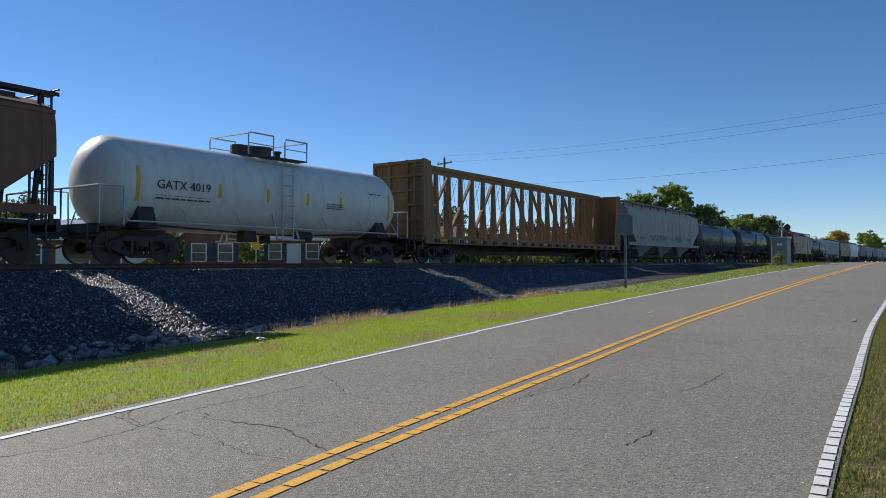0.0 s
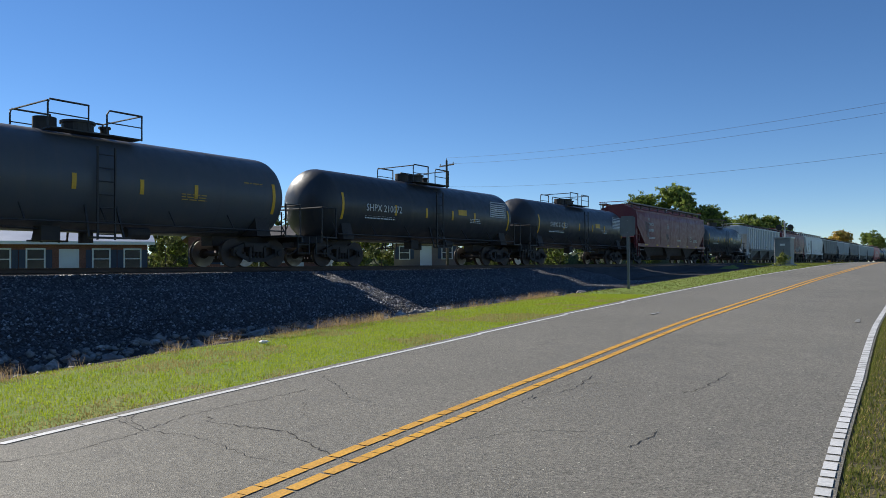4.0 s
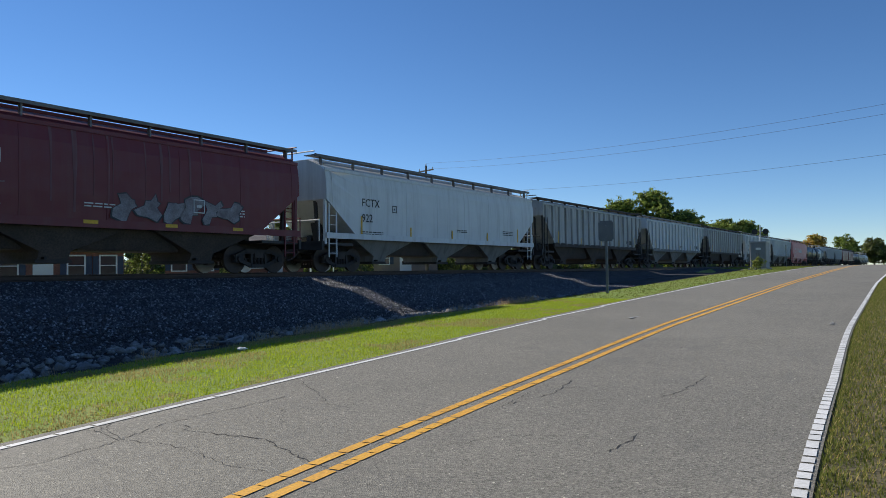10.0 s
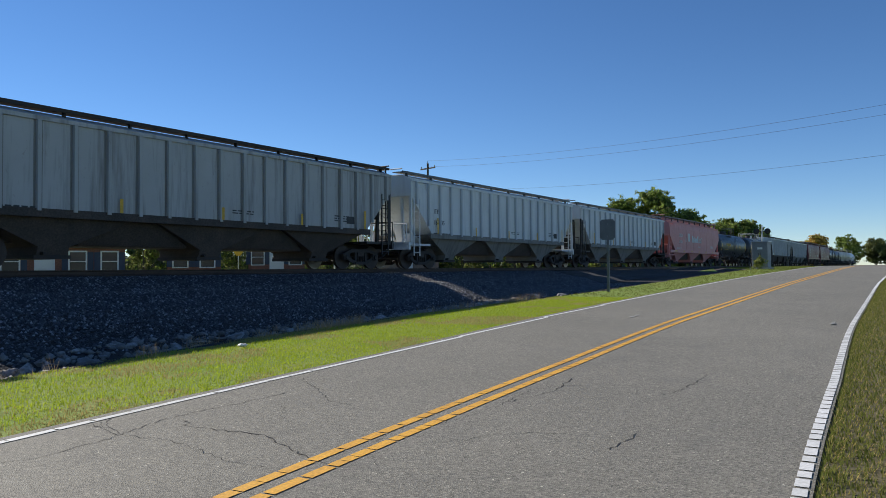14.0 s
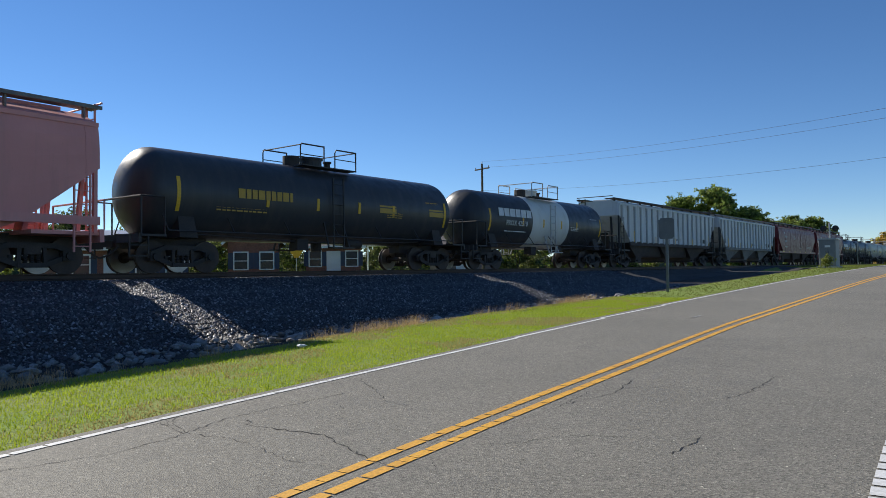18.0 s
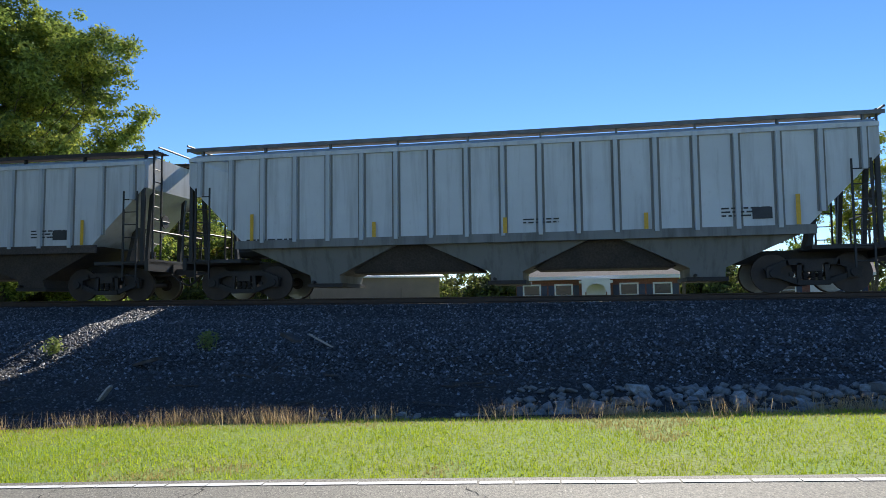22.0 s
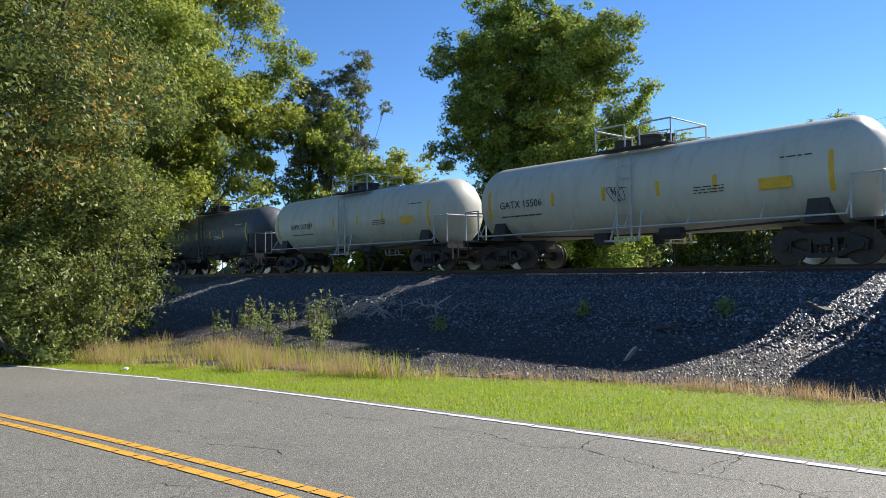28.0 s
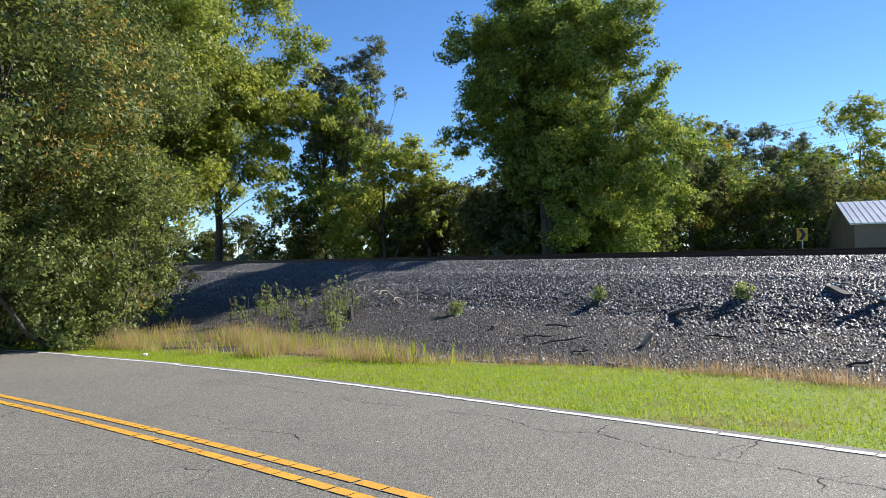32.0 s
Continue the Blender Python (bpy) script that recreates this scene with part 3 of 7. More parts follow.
# ---- freight cars ----
def bogie_meshes():
    out = {}
    bm = bmesh.new()
    lathe_x(bm, [(-0.07, 0.40), (-0.07, 0.457), (0.055, 0.45), (0.055, 0.485), (0.085, 0.475), (0.085, 0.4)], 28)
    lathe_x(bm, [(-0.05, 0.17), (-0.02, 0.41), (0.05, 0.41), (0.0, 0.17)], 28)
    lathe_x(bm, [(-0.12, 0.11), (-0.12, 0.17), (0.06, 0.17)], 16)
    bmesh.ops.rotate(bm, verts=bm.verts[:], cent=(0, 0, 0), matrix=Matrix.Rotation(-math.pi / 2, 3, "Z"))
    me = bpy.data.meshes.new("wheel"); bm.to_mesh(me); bm.free(); me.materials.append(M_WHEEL); out["wheel"] = me
    bm = bmesh.new()
    lathe_x(bm, [(-0.074, 0.405), (-0.074, 0.455), (-0.066, 0.459), (-0.066, 0.405)], 28)
    bmesh.ops.rotate(bm, verts=bm.verts[:], cent=(0, 0, 0), matrix=Matrix.Rotation(-math.pi / 2, 3, "Z"))
    me = bpy.data.meshes.new("wheel_rim"); bm.to_mesh(me); bm.free(); me.materials.append(M_TREAD); out["rim"] = me
    bm = bmesh.new()
    tube(bm, (0, -0.95, 0), (0, 0.95, 0), 0.085, 10)
    me = bpy.data.meshes.new("axle"); bm.to_mesh(me); bm.free(); me.materials.append(M_WHEEL); out["axle"] = me
    # side frame: cast truss with two windows and a spring nest
    bm = bmesh.new()
    w = 0.09
    beam(bm, (-1.08, 0, 0.52), (-0.55, 0, 0.72), w, 0.13)
    beam(bm, (1.08, 0, 0.52), (0.55, 0, 0.72), w, 0.13)
    beam(bm, (-0.6, 0, 0.72), (0.6, 0, 0.72), w, 0.14)
    beam(bm, (-0.95, 0, 0.46), (-0.3, 0, 0.22), w, 0.13)
    beam(bm, (0.95, 0, 0.46), (0.3, 0, 0.22), w, 0.13)
    beam(bm, (-0.36, 0, 0.22), (0.36, 0, 0.22), w + 0.06, 0.12)
    for sx in (-1, 1):
        beam(bm, (sx * 0.33, 0, 0.24), (sx * 0.3, 0, 0.7), w, 0.1)
        box(bm, sx * 0.9 - 0.16, sx * 0.9 + 0.16, -0.08, 0.08, 0.34, 0.6)
        tube(bm, (sx * 0.9, 0.0, 0.455), (sx * 0.9, 0.14, 0.455), 0.1, 10)
    me = bpy.data.meshes.new("side_frame"); bm.to_mesh(me); bm.free(); me.materials.append(M_STEEL); out["frame"] = me
    bm = bmesh.new()
    for sx in (-0.16, 0.0, 0.16):
        prof = [(0.28 + k * 0.0225, 0.07 if k % 2 else 0.045) for k in range(13)]
        loft(bm, [[(sx + r * math.cos(math.pi * a / 4), r * math.sin(math.pi * a / 4), z) for a in range(8)] for z, r in prof])
    me = bpy.data.meshes.new("spring"); bm.to_mesh(me); bm.free(); me.materials.append(M_STEEL); out["spring"] = me
    bm = bmesh.new()
    box(bm, -0.2, 0.2, -1.05, 1.05, 0.5, 0.72)
    tube(bm, (0, 0, 0.7), (0, 0, 0.86), 0.22, 12)
    for sx in (-0.45, 0.45):
        box(bm, sx - 0.05, sx + 0.05, -0.9, 0.9, 0.38, 0.48)
    me = bpy.data.meshes.new("bolster"); bm.to_mesh(me); bm.free(); me.materials.append(M_STEEL); out["bolster"] = me
    return out


BOGIE = bogie_meshes()


def bogie(car, x):
    b = new("bogie", BOGIE["bolster"])
    b.parent = car
    b.location = (x, 0, 0)
    for sy in (-1, 1):
        f = new("side_frame", BOGIE["frame"]); f.parent = b; f.matrix_basis = pose(0, sy * 0.99, 0, 0, 0, 0 if sy > 0 else 180)
        g = new("spring", BOGIE["spring"]); g.parent = b; g.location = (0, sy * 0.99, 0)
    for sx in (-0.9, 0.9):
        a = new("axle", BOGIE["axle"]); a.parent = b; a.location = (sx, 0, 0.457)
        for sy in (-1, 1):
            w = new("wheel", BOGIE["wheel"]); w.parent = b; w.matrix_basis = pose(sx, sy * 0.755, 0.457, 0, 0, 0 if sy < 0 else 180)
            r = new("wheel_rim", BOGIE["rim"]); r.parent = b; r.matrix_basis = pose(sx, sy * 0.757, 0.457, 0, 0, 0 if sy < 0 else 180)


def couplers(car, L):
    for sx in (-1, 1):
        bm = bmesh.new()
        box(bm, min(sx * (L / 2 - 1.0), sx * (L / 2 - 0.18)), max(sx * (L / 2 - 1.0), sx * (L / 2 - 0.18)), -0.08, 0.08, 0.74, 0.92)
        box(bm, sx * L / 2 - 0.16, sx * L / 2 + 0.16, -0.17, 0.13, 0.68, 0.98)
        pipe(bm, [(sx * (L / 2 - 0.5), 0.35, 0.75), (sx * (L / 2 - 0.2), 0.3, 0.5), (sx * L / 2, 0.25, 0.42)], 0.03)
        part("coupler", bm, M_STEEL, car)


def ladder(car, x, y, z0, z1, material, w=0.42, along="x", pitch=0.36, name="ladder"):
    bm = bmesh.new()
    for k in (-w / 2, w / 2):
        a, b = ((x + k, y, z0), (x + k, y, z1)) if along == "x" else ((x, y + k, z0), (x, y + k, z1))
        beam(bm, a, b, 0.045, 0.045)
    z = z0 + 0.15
    while z < z1:
        a, b = ((x - w / 2, y, z), (x + w / 2, y, z)) if along == "x" else ((x, y - w / 2, z), (x, y + w / 2, z))
        tube(bm, a, b, 0.016, 5)
        z += pitch
    return part(name, bm, material, car)


def width_straight(z):
    return 1.5 if z < 3.95 else 1.5 - (z - 3.95) * 2.6


def width_round(z):
    t = (z - 2.55) / 1.75
    return 1.58 * (1 - 0.20 * max(0.0, t) ** 4 - 0.06 * max(0.0, -t) ** 2) if z < 4.0 else max(0.55, 1.37 - (z - 4.0) * 2.4)


LOWER_DARK = surface("dark_bay_ridge_steel", (0.06, 0.048, 0.04), (0.1, 0.075, 0.06), 1.2, 0.85, fine=20, amount=0.5)


def hopper_shell(L, ztop, wfn, zs, end_low, cut, xe):
    """The closed shell: side sheets, roof, and end slope sheets that run in under the ends."""
    bm = bmesh.new()
    half = L / 2 - xe
    xs = [-half, -half + 0.02, -half + cut, half - cut, half - 0.02, half]
    rings = []
    for x in xs:
        k = min(1.0, max(0.0, (half - abs(x)) / cut))
        zl = end_low + (zs - end_low) * k
        fr = [0.0, 0.25, 0.5, 0.7, 0.84, 0.93, 1.0]
        zz = [zl + (ztop - zl) * f for f in fr]
        zz = [zl] + [v for v in zz[1:]]
        ring = [(x, wfn(v), v) for v in zz] + [(x, -wfn(v), v) for v in reversed(zz)]
        rings.append(ring)
    return loft(bm, rings)


def hopper_car(L, paint, style, label, rng, lower=None, dark=M_LADDER_DARK, ribs=17, marks=None, mark_mat=M_LETTER, stripe="v", step_mat=None, walk_mat=M_STEEL, rib_mat=None, flange_shade=None):
    rib_mat = rib_mat or paint
    car = empty("hopper_car")
    tagged(car, label, "hopper wagon", "cars of the freight train")
    lower = lower or paint
    step_mat = step_mat or dark
    round_side = style == "round"
    ztop = 4.32 if round_side else 4.14
    wfn = width_round if round_side else width_straight
    zs, cut, xe, end_low = (1.42, 1.75, 0.72, 2.75) if round_side else (1.52, 1.65, 0.72, 3.2)
    half = L / 2 - xe
    part("body", hopper_shell(L, ztop, wfn, zs, end_low, cut, xe), paint, car, smooth=False)
    # roof: hatch trough and running board on brackets
    bm = bmesh.new()
    box(bm, -half + 0.5, half - 0.5, -0.5, 0.5, ztop - 0.15, ztop + 0.12)
    for i in range(4):
        x = -half + 1.6 + i * (2 * half - 3.2) / 3
        box(bm, x - 0.05, x + 0.05, -0.4, 0.4, ztop + 0.08, ztop + 0.14)
    part("hatch", bm, paint, car)
    for sy in (-1, 1):
        bm = bmesh.new()
        y0 = sy * 0.95
        box(bm, -half - 0.25, half + 0.25, y0 - 0.28, y0 + 0.28, ztop + 0.1, ztop + 0.13)
        a, b = sorted((y0 + sy * 0.26, y0 + sy * 0.285))
        box(bm, -half - 0.25, half + 0.25, a, b, ztop + 0.06, ztop + 0.16)
        x = -half + 0.2
        while x < half:
            a, b = sorted((y0 + sy * 0.1, y0 + sy * 0.22))
            box(bm, x - 0.025, x + 0.025, a, b, ztop - 0.25, ztop + 0.1)
            x += (2 * half - 0.4) / 9
        part("running_board", bm, walk_mat, car, "steel grating walkway")
    # top chord along the eaves
    for sy in (-1, 1):
        bm = bmesh.new()
        ye = wfn(3.9) * sy
        box(bm, -half, half, min(ye, ye + sy * 0.05), max(ye, ye + sy * 0.05), 3.84, 3.95)
        part("top_chord", bm, paint, car)
        bm = bmesh.new()
        yb = wfn(zs) * sy
        box(bm, -half + (0.0 if round_side else cut - 0.2), half - (0.0 if round_side else cut - 0.2), min(yb - sy * 0.02, yb + sy * 0.06), max(yb - sy * 0.02, yb + sy * 0.06), zs - 0.16, zs + 0.06)
        part("side_sill", bm, paint if round_side else lower, car)
    # ribs on the side sheets
    n = ribs if not round_side else 8
    if n:
        for sy in (-1, 1):
            for i in range(n):
                x = -half + 0.35 + i * (2 * half - 0.7) / (n - 1)
                k = min(1.0, max(0.0, (half - abs(x)) / cut))
                zl = end_low + (zs - end_low) * k
                bm = bmesh.new()
                if round_side:
                    pts = [zl + (3.9 - zl) * f / 6 for f in range(7)]
                    rings = [[(x - 0.02, wfn(z) * sy, z), (x + 0.02, wfn(z) * sy, z), (x + 0.02, (wfn(z) + 0.008) * sy, z), (x - 0.02, (wfn(z) + 0.008) * sy, z)] for z in pts]
                    loft(bm, rings)
                    part("weld_seam", bm, paint, car)
                else:
                    rings = [[(x - 0.06, 1.49 * sy, z), (x + 0.06, 1.49 * sy, z), (x + 0.05, 1.6 * sy, z), (x - 0.05, 1.6 * sy, z)] for z in (zl, 3.84)]
                    loft(bm, rings)
                    rib = part("rib", bm, rib_mat, car)
                    # flange under the rib; on some cars its darker colour paints the rib's shade
                    bm = bmesh.new()
                    a, b = sorted((1.498 * sy, 1.506 * sy))
                    box(bm, x - 0.115, x + 0.115, a, b, zl, 3.84)
                    part("rib_flange", bm, flange_shade or paint, rib)
    # hopper bays
    nb = 3
    span = 2 * (half - cut) + 0.6
    for i in range(nb):
        xc = -span / 2 + span * (i + 0.5) / nb
        w2 = span / nb / 2
        bm = bmesh.new()
        rings = []
        for z, hx, hy in ((zs + 0.02, w2 * 0.985, 1.40), (0.62, 0.42, 1.05), (0.36, 0.42, 0.95)):
            rings.append([(xc - hx, -hy, z), (xc + hx, -hy, z), (xc + hx, hy, z), (xc - hx, hy, z)])
        loft(bm, rings)
        bay = part("hopper_bay", bm, lower, car)
        bm = bmesh.new()
        box(bm, xc - 0.5, xc + 0.5, -1.0, 1.0, 0.30, 0.40)
        tube(bm, (xc + 0.3, -1.15, 0.44), (xc + 0.3, 1.15, 0.44), 0.04, 6)
        part("outlet_gate", bm, M_STEEL, bay)
    for i in range(nb - 1):
        xc = -span / 2 + span * (i + 1) / nb
        bm = bmesh.new()
        w2 = span / nb / 2 - 0.5
        rings = [[(xc - hx, -hy, z), (xc + hx, -hy, z), (xc + hx, hy, z), (xc - hx, hy, z)] for z, hx, hy in ((zs, 0.3, 1.25), (1.0, w2 * 0.62, 1.0), (0.72, w2 * 0.86, 0.85), (0.66, w2 * 0.86, 0.8))]
        loft(bm, rings)
        part("cross_ridge", bm, LOWER_DARK, car)
    # centre sill and end platforms
    bm = bmesh.new()
    box(bm, -L / 2 + 0.5, L / 2 - 0.5, -0.25, 0.25, 0.72, 1.05)
    part("centre_sill", bm, M_STEEL, car)
    for sx in (-1, 1):
        bm = bmesh.new()
        x0, x1 = sx * (L / 2 - 0.55), sx * (half - cut + 0.1)
        box(bm, min(x0, x1), max(x0, x1), -1.45, 1.45, 1.0, 1.1)
        box(bm, min(x0, x0 - sx * 0.12), max(x0, x0 - sx * 0.12), -1.5, 1.5, 0.82, 1.16)
        for y in (-0.9, 0.9):
            beam(bm, (sx * (half - 0.25), y, 1.1), (sx * (half - 0.1), y, end_low + 0.05), 0.12, 0.1)
        beam(bm, (sx * (half - 1.3), 0, 1.1), (sx * (half - 1.0), 0, 2.4), 0.5, 0.12)
        part("end_platform", bm, dark, car)
        for sy in (-1, 1):
            bm = bmesh.new()
            beam(bm, (sx * (half - 0.06), sy * 1.44, 1.05), (sx * (half - 0.06), sy * 1.44, end_low + 0.2), 0.1, 0.1)
            part("corner_post", bm, step_mat, car)
            ladder(car, sx * (half - 0.42), sy * 1.5, 0.55, end_low - 0.1, step_mat, name="ladder")
        ladder(car, sx * (half + 0.08), sx * -0.95, 1.1, ztop + 0.2, step_mat, along="y", name="end_ladder")
        bm = bmesh.new()
        pipe(bm, [(sx * (half + 0.25), -1.2, ztop + 0.22), (sx * (half + 0.25), -1.2, ztop + 0.55 - 0.3), (sx * (half + 0.25), 1.2, ztop + 0.25), (sx * (half + 0.25), 1.2, ztop + 0.22)], 0.02)
        part("roof_handhold", bm, step_mat, car)
        bm = bmesh.new()
        pipe(bm, [(sx * (L / 2 - 0.5), -1.4, 1.16), (sx * (L / 2 - 0.5), -1.4, 1.95), (sx * (L / 2 - 0.5), 1.4, 1.95), (sx * (L / 2 - 0.5), 1.4, 1.16)], 0.022)
        part("end_rail", bm, step_mat, car)
        bogie(car, sx * (L / 2 - 2.15))
    bm = bmesh.new()
    lathe_x(bm, [(0, 0.16), (0, 0.2), (0.03, 0.2), (0.03, 0.16)], 14, 0.55, 2.3)
    tube(bm, (0.0, 0.37, 2.3), (0.0, 0.73, 2.3), 0.015, 5)
    bmesh.ops.translate(bm, verts=bm.verts[:], vec=(-(half + 0.12), 0, 0))
    part("brake_wheel", bm, dark, car)
    bm = bmesh.new()
    tube(bm, (half - 1.9, 0.45, 1.4), (half - 1.1, 0.45, 1.4), 0.22, 12)
    part("air_tank", bm, dark, car)
    bm = bmesh.new()
    tube(bm, (half - 1.5, -0.5, 1.35), (half - 1.2, -0.5, 1.35), 0.14, 10)
    part("brake_cylinder", bm, dark, car)
    couplers(car, L)
    # reflective stripes and writing
    ys = wfn(2.0) + (0.012 if round_side else 0.004)
    if stripe == "v":
        for i in range(5):
            x = half - cut - 0.25 - i * (2 * (half - cut) - 0.5) / 4
            strip(car, "reflector_stripe", x, ys + 0.1 if not round_side else wfn(1.75) + 0.015, zs + 0.06, 0.1, 0.72 if i in (0, 4) else 0.4, M_STRIPE)
    else:
        for i in range(6):
            x = half - cut + 0.3 - i * (2 * (half - cut)) / 5.4
            strip(car, "reflector_stripe", x, wfn(zs) + 0.065, zs - 0.06, 0.42 if i else 0.7, 0.1, M_STRIPE)
    return car, half, cut, ys


def tank_car(L, paint, label, rng, band=None, rail_mat=M_LADDER_DARK, R=1.39, zc=2.38, walk=M_LADDER_DARK, side_rail=False, dome=1, end_mat=None):
    car = empty("tank_car")
    tagged(car, label, "tank wagon", "cars of the freight train")
    hb = L / 2 - 0.75
    bm = bmesh.new()
    prof = []
    for i in range(9):
        k = math.pi / 2 * i / 8
        prof.append((-hb + 0.8 - 0.8 * math.cos(k), max(0.02, R * math.sin(k))))
    prof = [(x, r) for x, r in prof] + [(-x, r) for x, r in reversed(prof)]
    lathe_x(bm, prof, 40, 0, zc)
    part("tank_shell", bm, paint, car, smooth=True)
    if band:
        bm = bmesh.new()
        rings = [[(x, (R + 0.006) * math.cos(2 * math.pi * i / 48), zc + (R + 0.006) * math.sin(2 * math.pi * i / 48)) for i in range(48)] for x in (-1.9, 1.9)]
        loft(bm, rings, False)
        part("painted_band", bm, band, car, "broad white band round the middle", smooth=True)
    for x in (-hb * 0.55, -0.05, 0.05, hb * 0.55):
        bm = bmesh.new()
        rings = [[(x + d, (R + 0.004) * math.cos(2 * math.pi * i / 40), zc + (R + 0.004) * math.sin(2 * math.pi * i / 40)) for i in range(40)] for d in (-0.012, 0.012)]
        loft(bm, rings, False)
        part("weld_seam", bm, band if band and abs(x) < 1.9 else paint, car)
    # stub sills, bolster saddles, end platforms
    for sx in (-1, 1):
        bm = bmesh.new()
        a, b = sx * (L / 2 - 0.45), sx * (L / 2 - 3.4)
        box(bm, min(a, b), max(a, b), -0.28, 0.28, 0.7, 1.08)
        xb = sx * (L / 2 - 2.1)
        rings = [[(xb - 0.3, -1.35, 1.02), (xb + 0.3, -1.35, 1.02), (xb + 0.3, 1.35, 1.02), (xb - 0.3, 1.35, 1.02)], [(xb - 0.25, -1.15, 1.75), (xb + 0.25, -1.15, 1.75), (xb + 0.25, 1.15, 1.75), (xb - 0.25, 1.15, 1.75)]]
        loft(bm, rings)
        part("saddle", bm, M_STEEL, car)
        bm = bmesh.new()
        box(bm, min(a, sx * (hb - 0.55)), max(a, sx * (hb - 0.55)), -1.5, 1.5, 1.02, 1.08)
        box(bm, min(a, a - sx * 0.08), max(a, a - sx * 0.08), -1.5, 1.5, 0.85, 1.1)
        for sy in (-1, 1):
            for k in (0.45, 0.75):
                box(bm, a - 0.28, a + 0.28, sy * 1.5 - 0.03, sy * 1.5 + 0.03, k, k + 0.03)
            box(bm, a - 0.29, a - 0.26, sy * 1.5 - 0.03, sy * 1.5 + 0.03, 0.42, 1.05)
            box(bm, a + 0.26, a + 0.29, sy * 1.5 - 0.03, sy * 1.5 + 0.03, 0.42, 1.05)
        part("end_platform", bm, walk, car)
        bm = bmesh.new()
        x1 = a - sx * 0.1
        pipe(bm, [(x1, -1.45, 1.08), (x1, -1.45, 2.15), (x1, 1.45, 2.15), (x1, 1.45, 1.08)], 0.025)
        pipe(bm, [(x1, 1.45, 2.15), (sx * (hb - 0.5), 1.47, 2.15), (sx * (hb - 0.5), 1.47, 1.08)], 0.025)
        pipe(bm, [(x1, -1.45, 2.15), (sx * (hb - 0.5), -1.47, 2.15), (sx * (hb - 0.5), -1.47, 1.08)], 0.025)
        part("end_handrail", bm, end_mat or rail_mat, car)
        bogie(car, sx * (L / 2 - 2.1))
    for sy in (-1, 1):
        bm = bmesh.new()
        pipe(bm, [(-hb + 0.6, sy * 1.5, 1.2), (hb - 0.6, sy * 1.5, 1.2)], 0.025)
        x = -hb + 0.6
        while x < hb:
            tube(bm, (x, sy * 1.5, 1.2), (x, sy * 1.18, 1.66), 0.02, 5)
            x += (2 * hb - 1.2) / 6
        part("side_handrail", bm, end_mat or rail_mat, car)
        ladder(car, 0.0, sy * (R + 0.09), 0.75, zc + 0.9, rail_mat, 0.5)
        bm = bmesh.new()
        beam(bm, (-0.55, sy * 1.62, 0.8), (0.55, sy * 1.62, 0.8), 0.25, 0.05)
        beam(bm, (-0.5, sy * 1.5, 0.8), (-0.45, sy * 1.2, 1.7), 0.05, 0.05)
        beam(bm, (0.5, sy * 1.5, 0.8), (0.45, sy * 1.2, 1.7), 0.05, 0.05)
        part("side_step", bm, rail_mat, car)
    # manway, valves and the platform with its rails on top
    zt = zc + R
    bm = bmesh.new()
    tube(bm, (0, 0, zt - 0.12), (0, 0, zt + 0.3), 0.42, 20)
    tube(bm, (0, 0, zt + 0.3), (0, 0, zt + 0.37), 0.47, 20)
    part("manway", bm, band or M_LADDER_DARK, car)
    bm = bmesh.new()
    tube(bm, (0.95, 0.05, zt - 0.05), (0.95, 0.05, zt + 0.34), 0.3, 16)
    part("valve_housing", bm, M_STEEL if dome == 1 else paint, car)
    bm = bmesh.new()
    tube(bm, (-0.75, 0.1, zt - 0.05), (-0.75, 0.1, zt + 0.26), 0.12, 10)
    tube(bm, (-0.75, 0.1, zt + 0.26), (-0.75, 0.1, zt + 0.32), 0.17, 10)
    part("valve_cover", bm, M_STEEL if dome == 1 else paint, car)
    bm = bmesh.new()
    for sy in (-1, 1):
        y0 = sy * 0.85
        box(bm, -1.3, 1.3, y0 - 0.25, y0 + 0.25, zt - 0.1, zt - 0.06)
    part("top_platform", bm, walk, car)
    for sy in (-1, 1):
        y0 = sy * 1.02
        bm = bmesh.new()
        pipe(bm, [(-1.35, y0, zt - 0.1), (-1.35, y0, zt + 0.62), (-0.35, y0, zt + 0.62), (-0.28, y0, zt + 0.5), (-0.28, y0, zt - 0.1)], 0.024)
        pipe(bm, [(0.25, y0, zt - 0.1), (0.25, y0, zt + 0.66), (1.3, y0, zt + 0.66), (1.35, y0, zt + 0.55), (1.35, y0, zt - 0.1)], 0.024)
        tube(bm, (-1.35, y0, zt + 0.28), (-0.28, y0, zt + 0.28), 0.018, 5)
        tube(bm, (0.25, y0, zt + 0.3), (1.35, y0, zt + 0.3), 0.018, 5)
        part("top_railing", bm, rail_mat, car)
    for x in (-1.35, 1.35):
        bm = bmesh.new()
        pipe(bm, [(x, -1.02, zt + 0.62), (x, 1.02, zt + 0.62)], 0.024)
        part("top_railing", bm, rail_mat, car)
    bm = bmesh.new()
    tube(bm, (-0.25, 0, zc - R - 0.28), (-0.25, 0, zc - R + 0.05), 0.2, 12)
    tube(bm, (-1.6, 0.9, 0.98), (-0.9, 0.9, 0.98), 0.18, 12)
    box(bm, 1.0, 1.5, 0.6, 1.0, 0.72, 1.1)
    pipe(bm, [(-hb + 2, 0.75, 1.15), (-1.0, 0.85, 1.0), (1.0, 0.85, 1.0), (hb - 2, 0.75, 1.15)], 0.03)
    part("brake_gear", bm, M_STEEL, car)
    couplers(car, L)
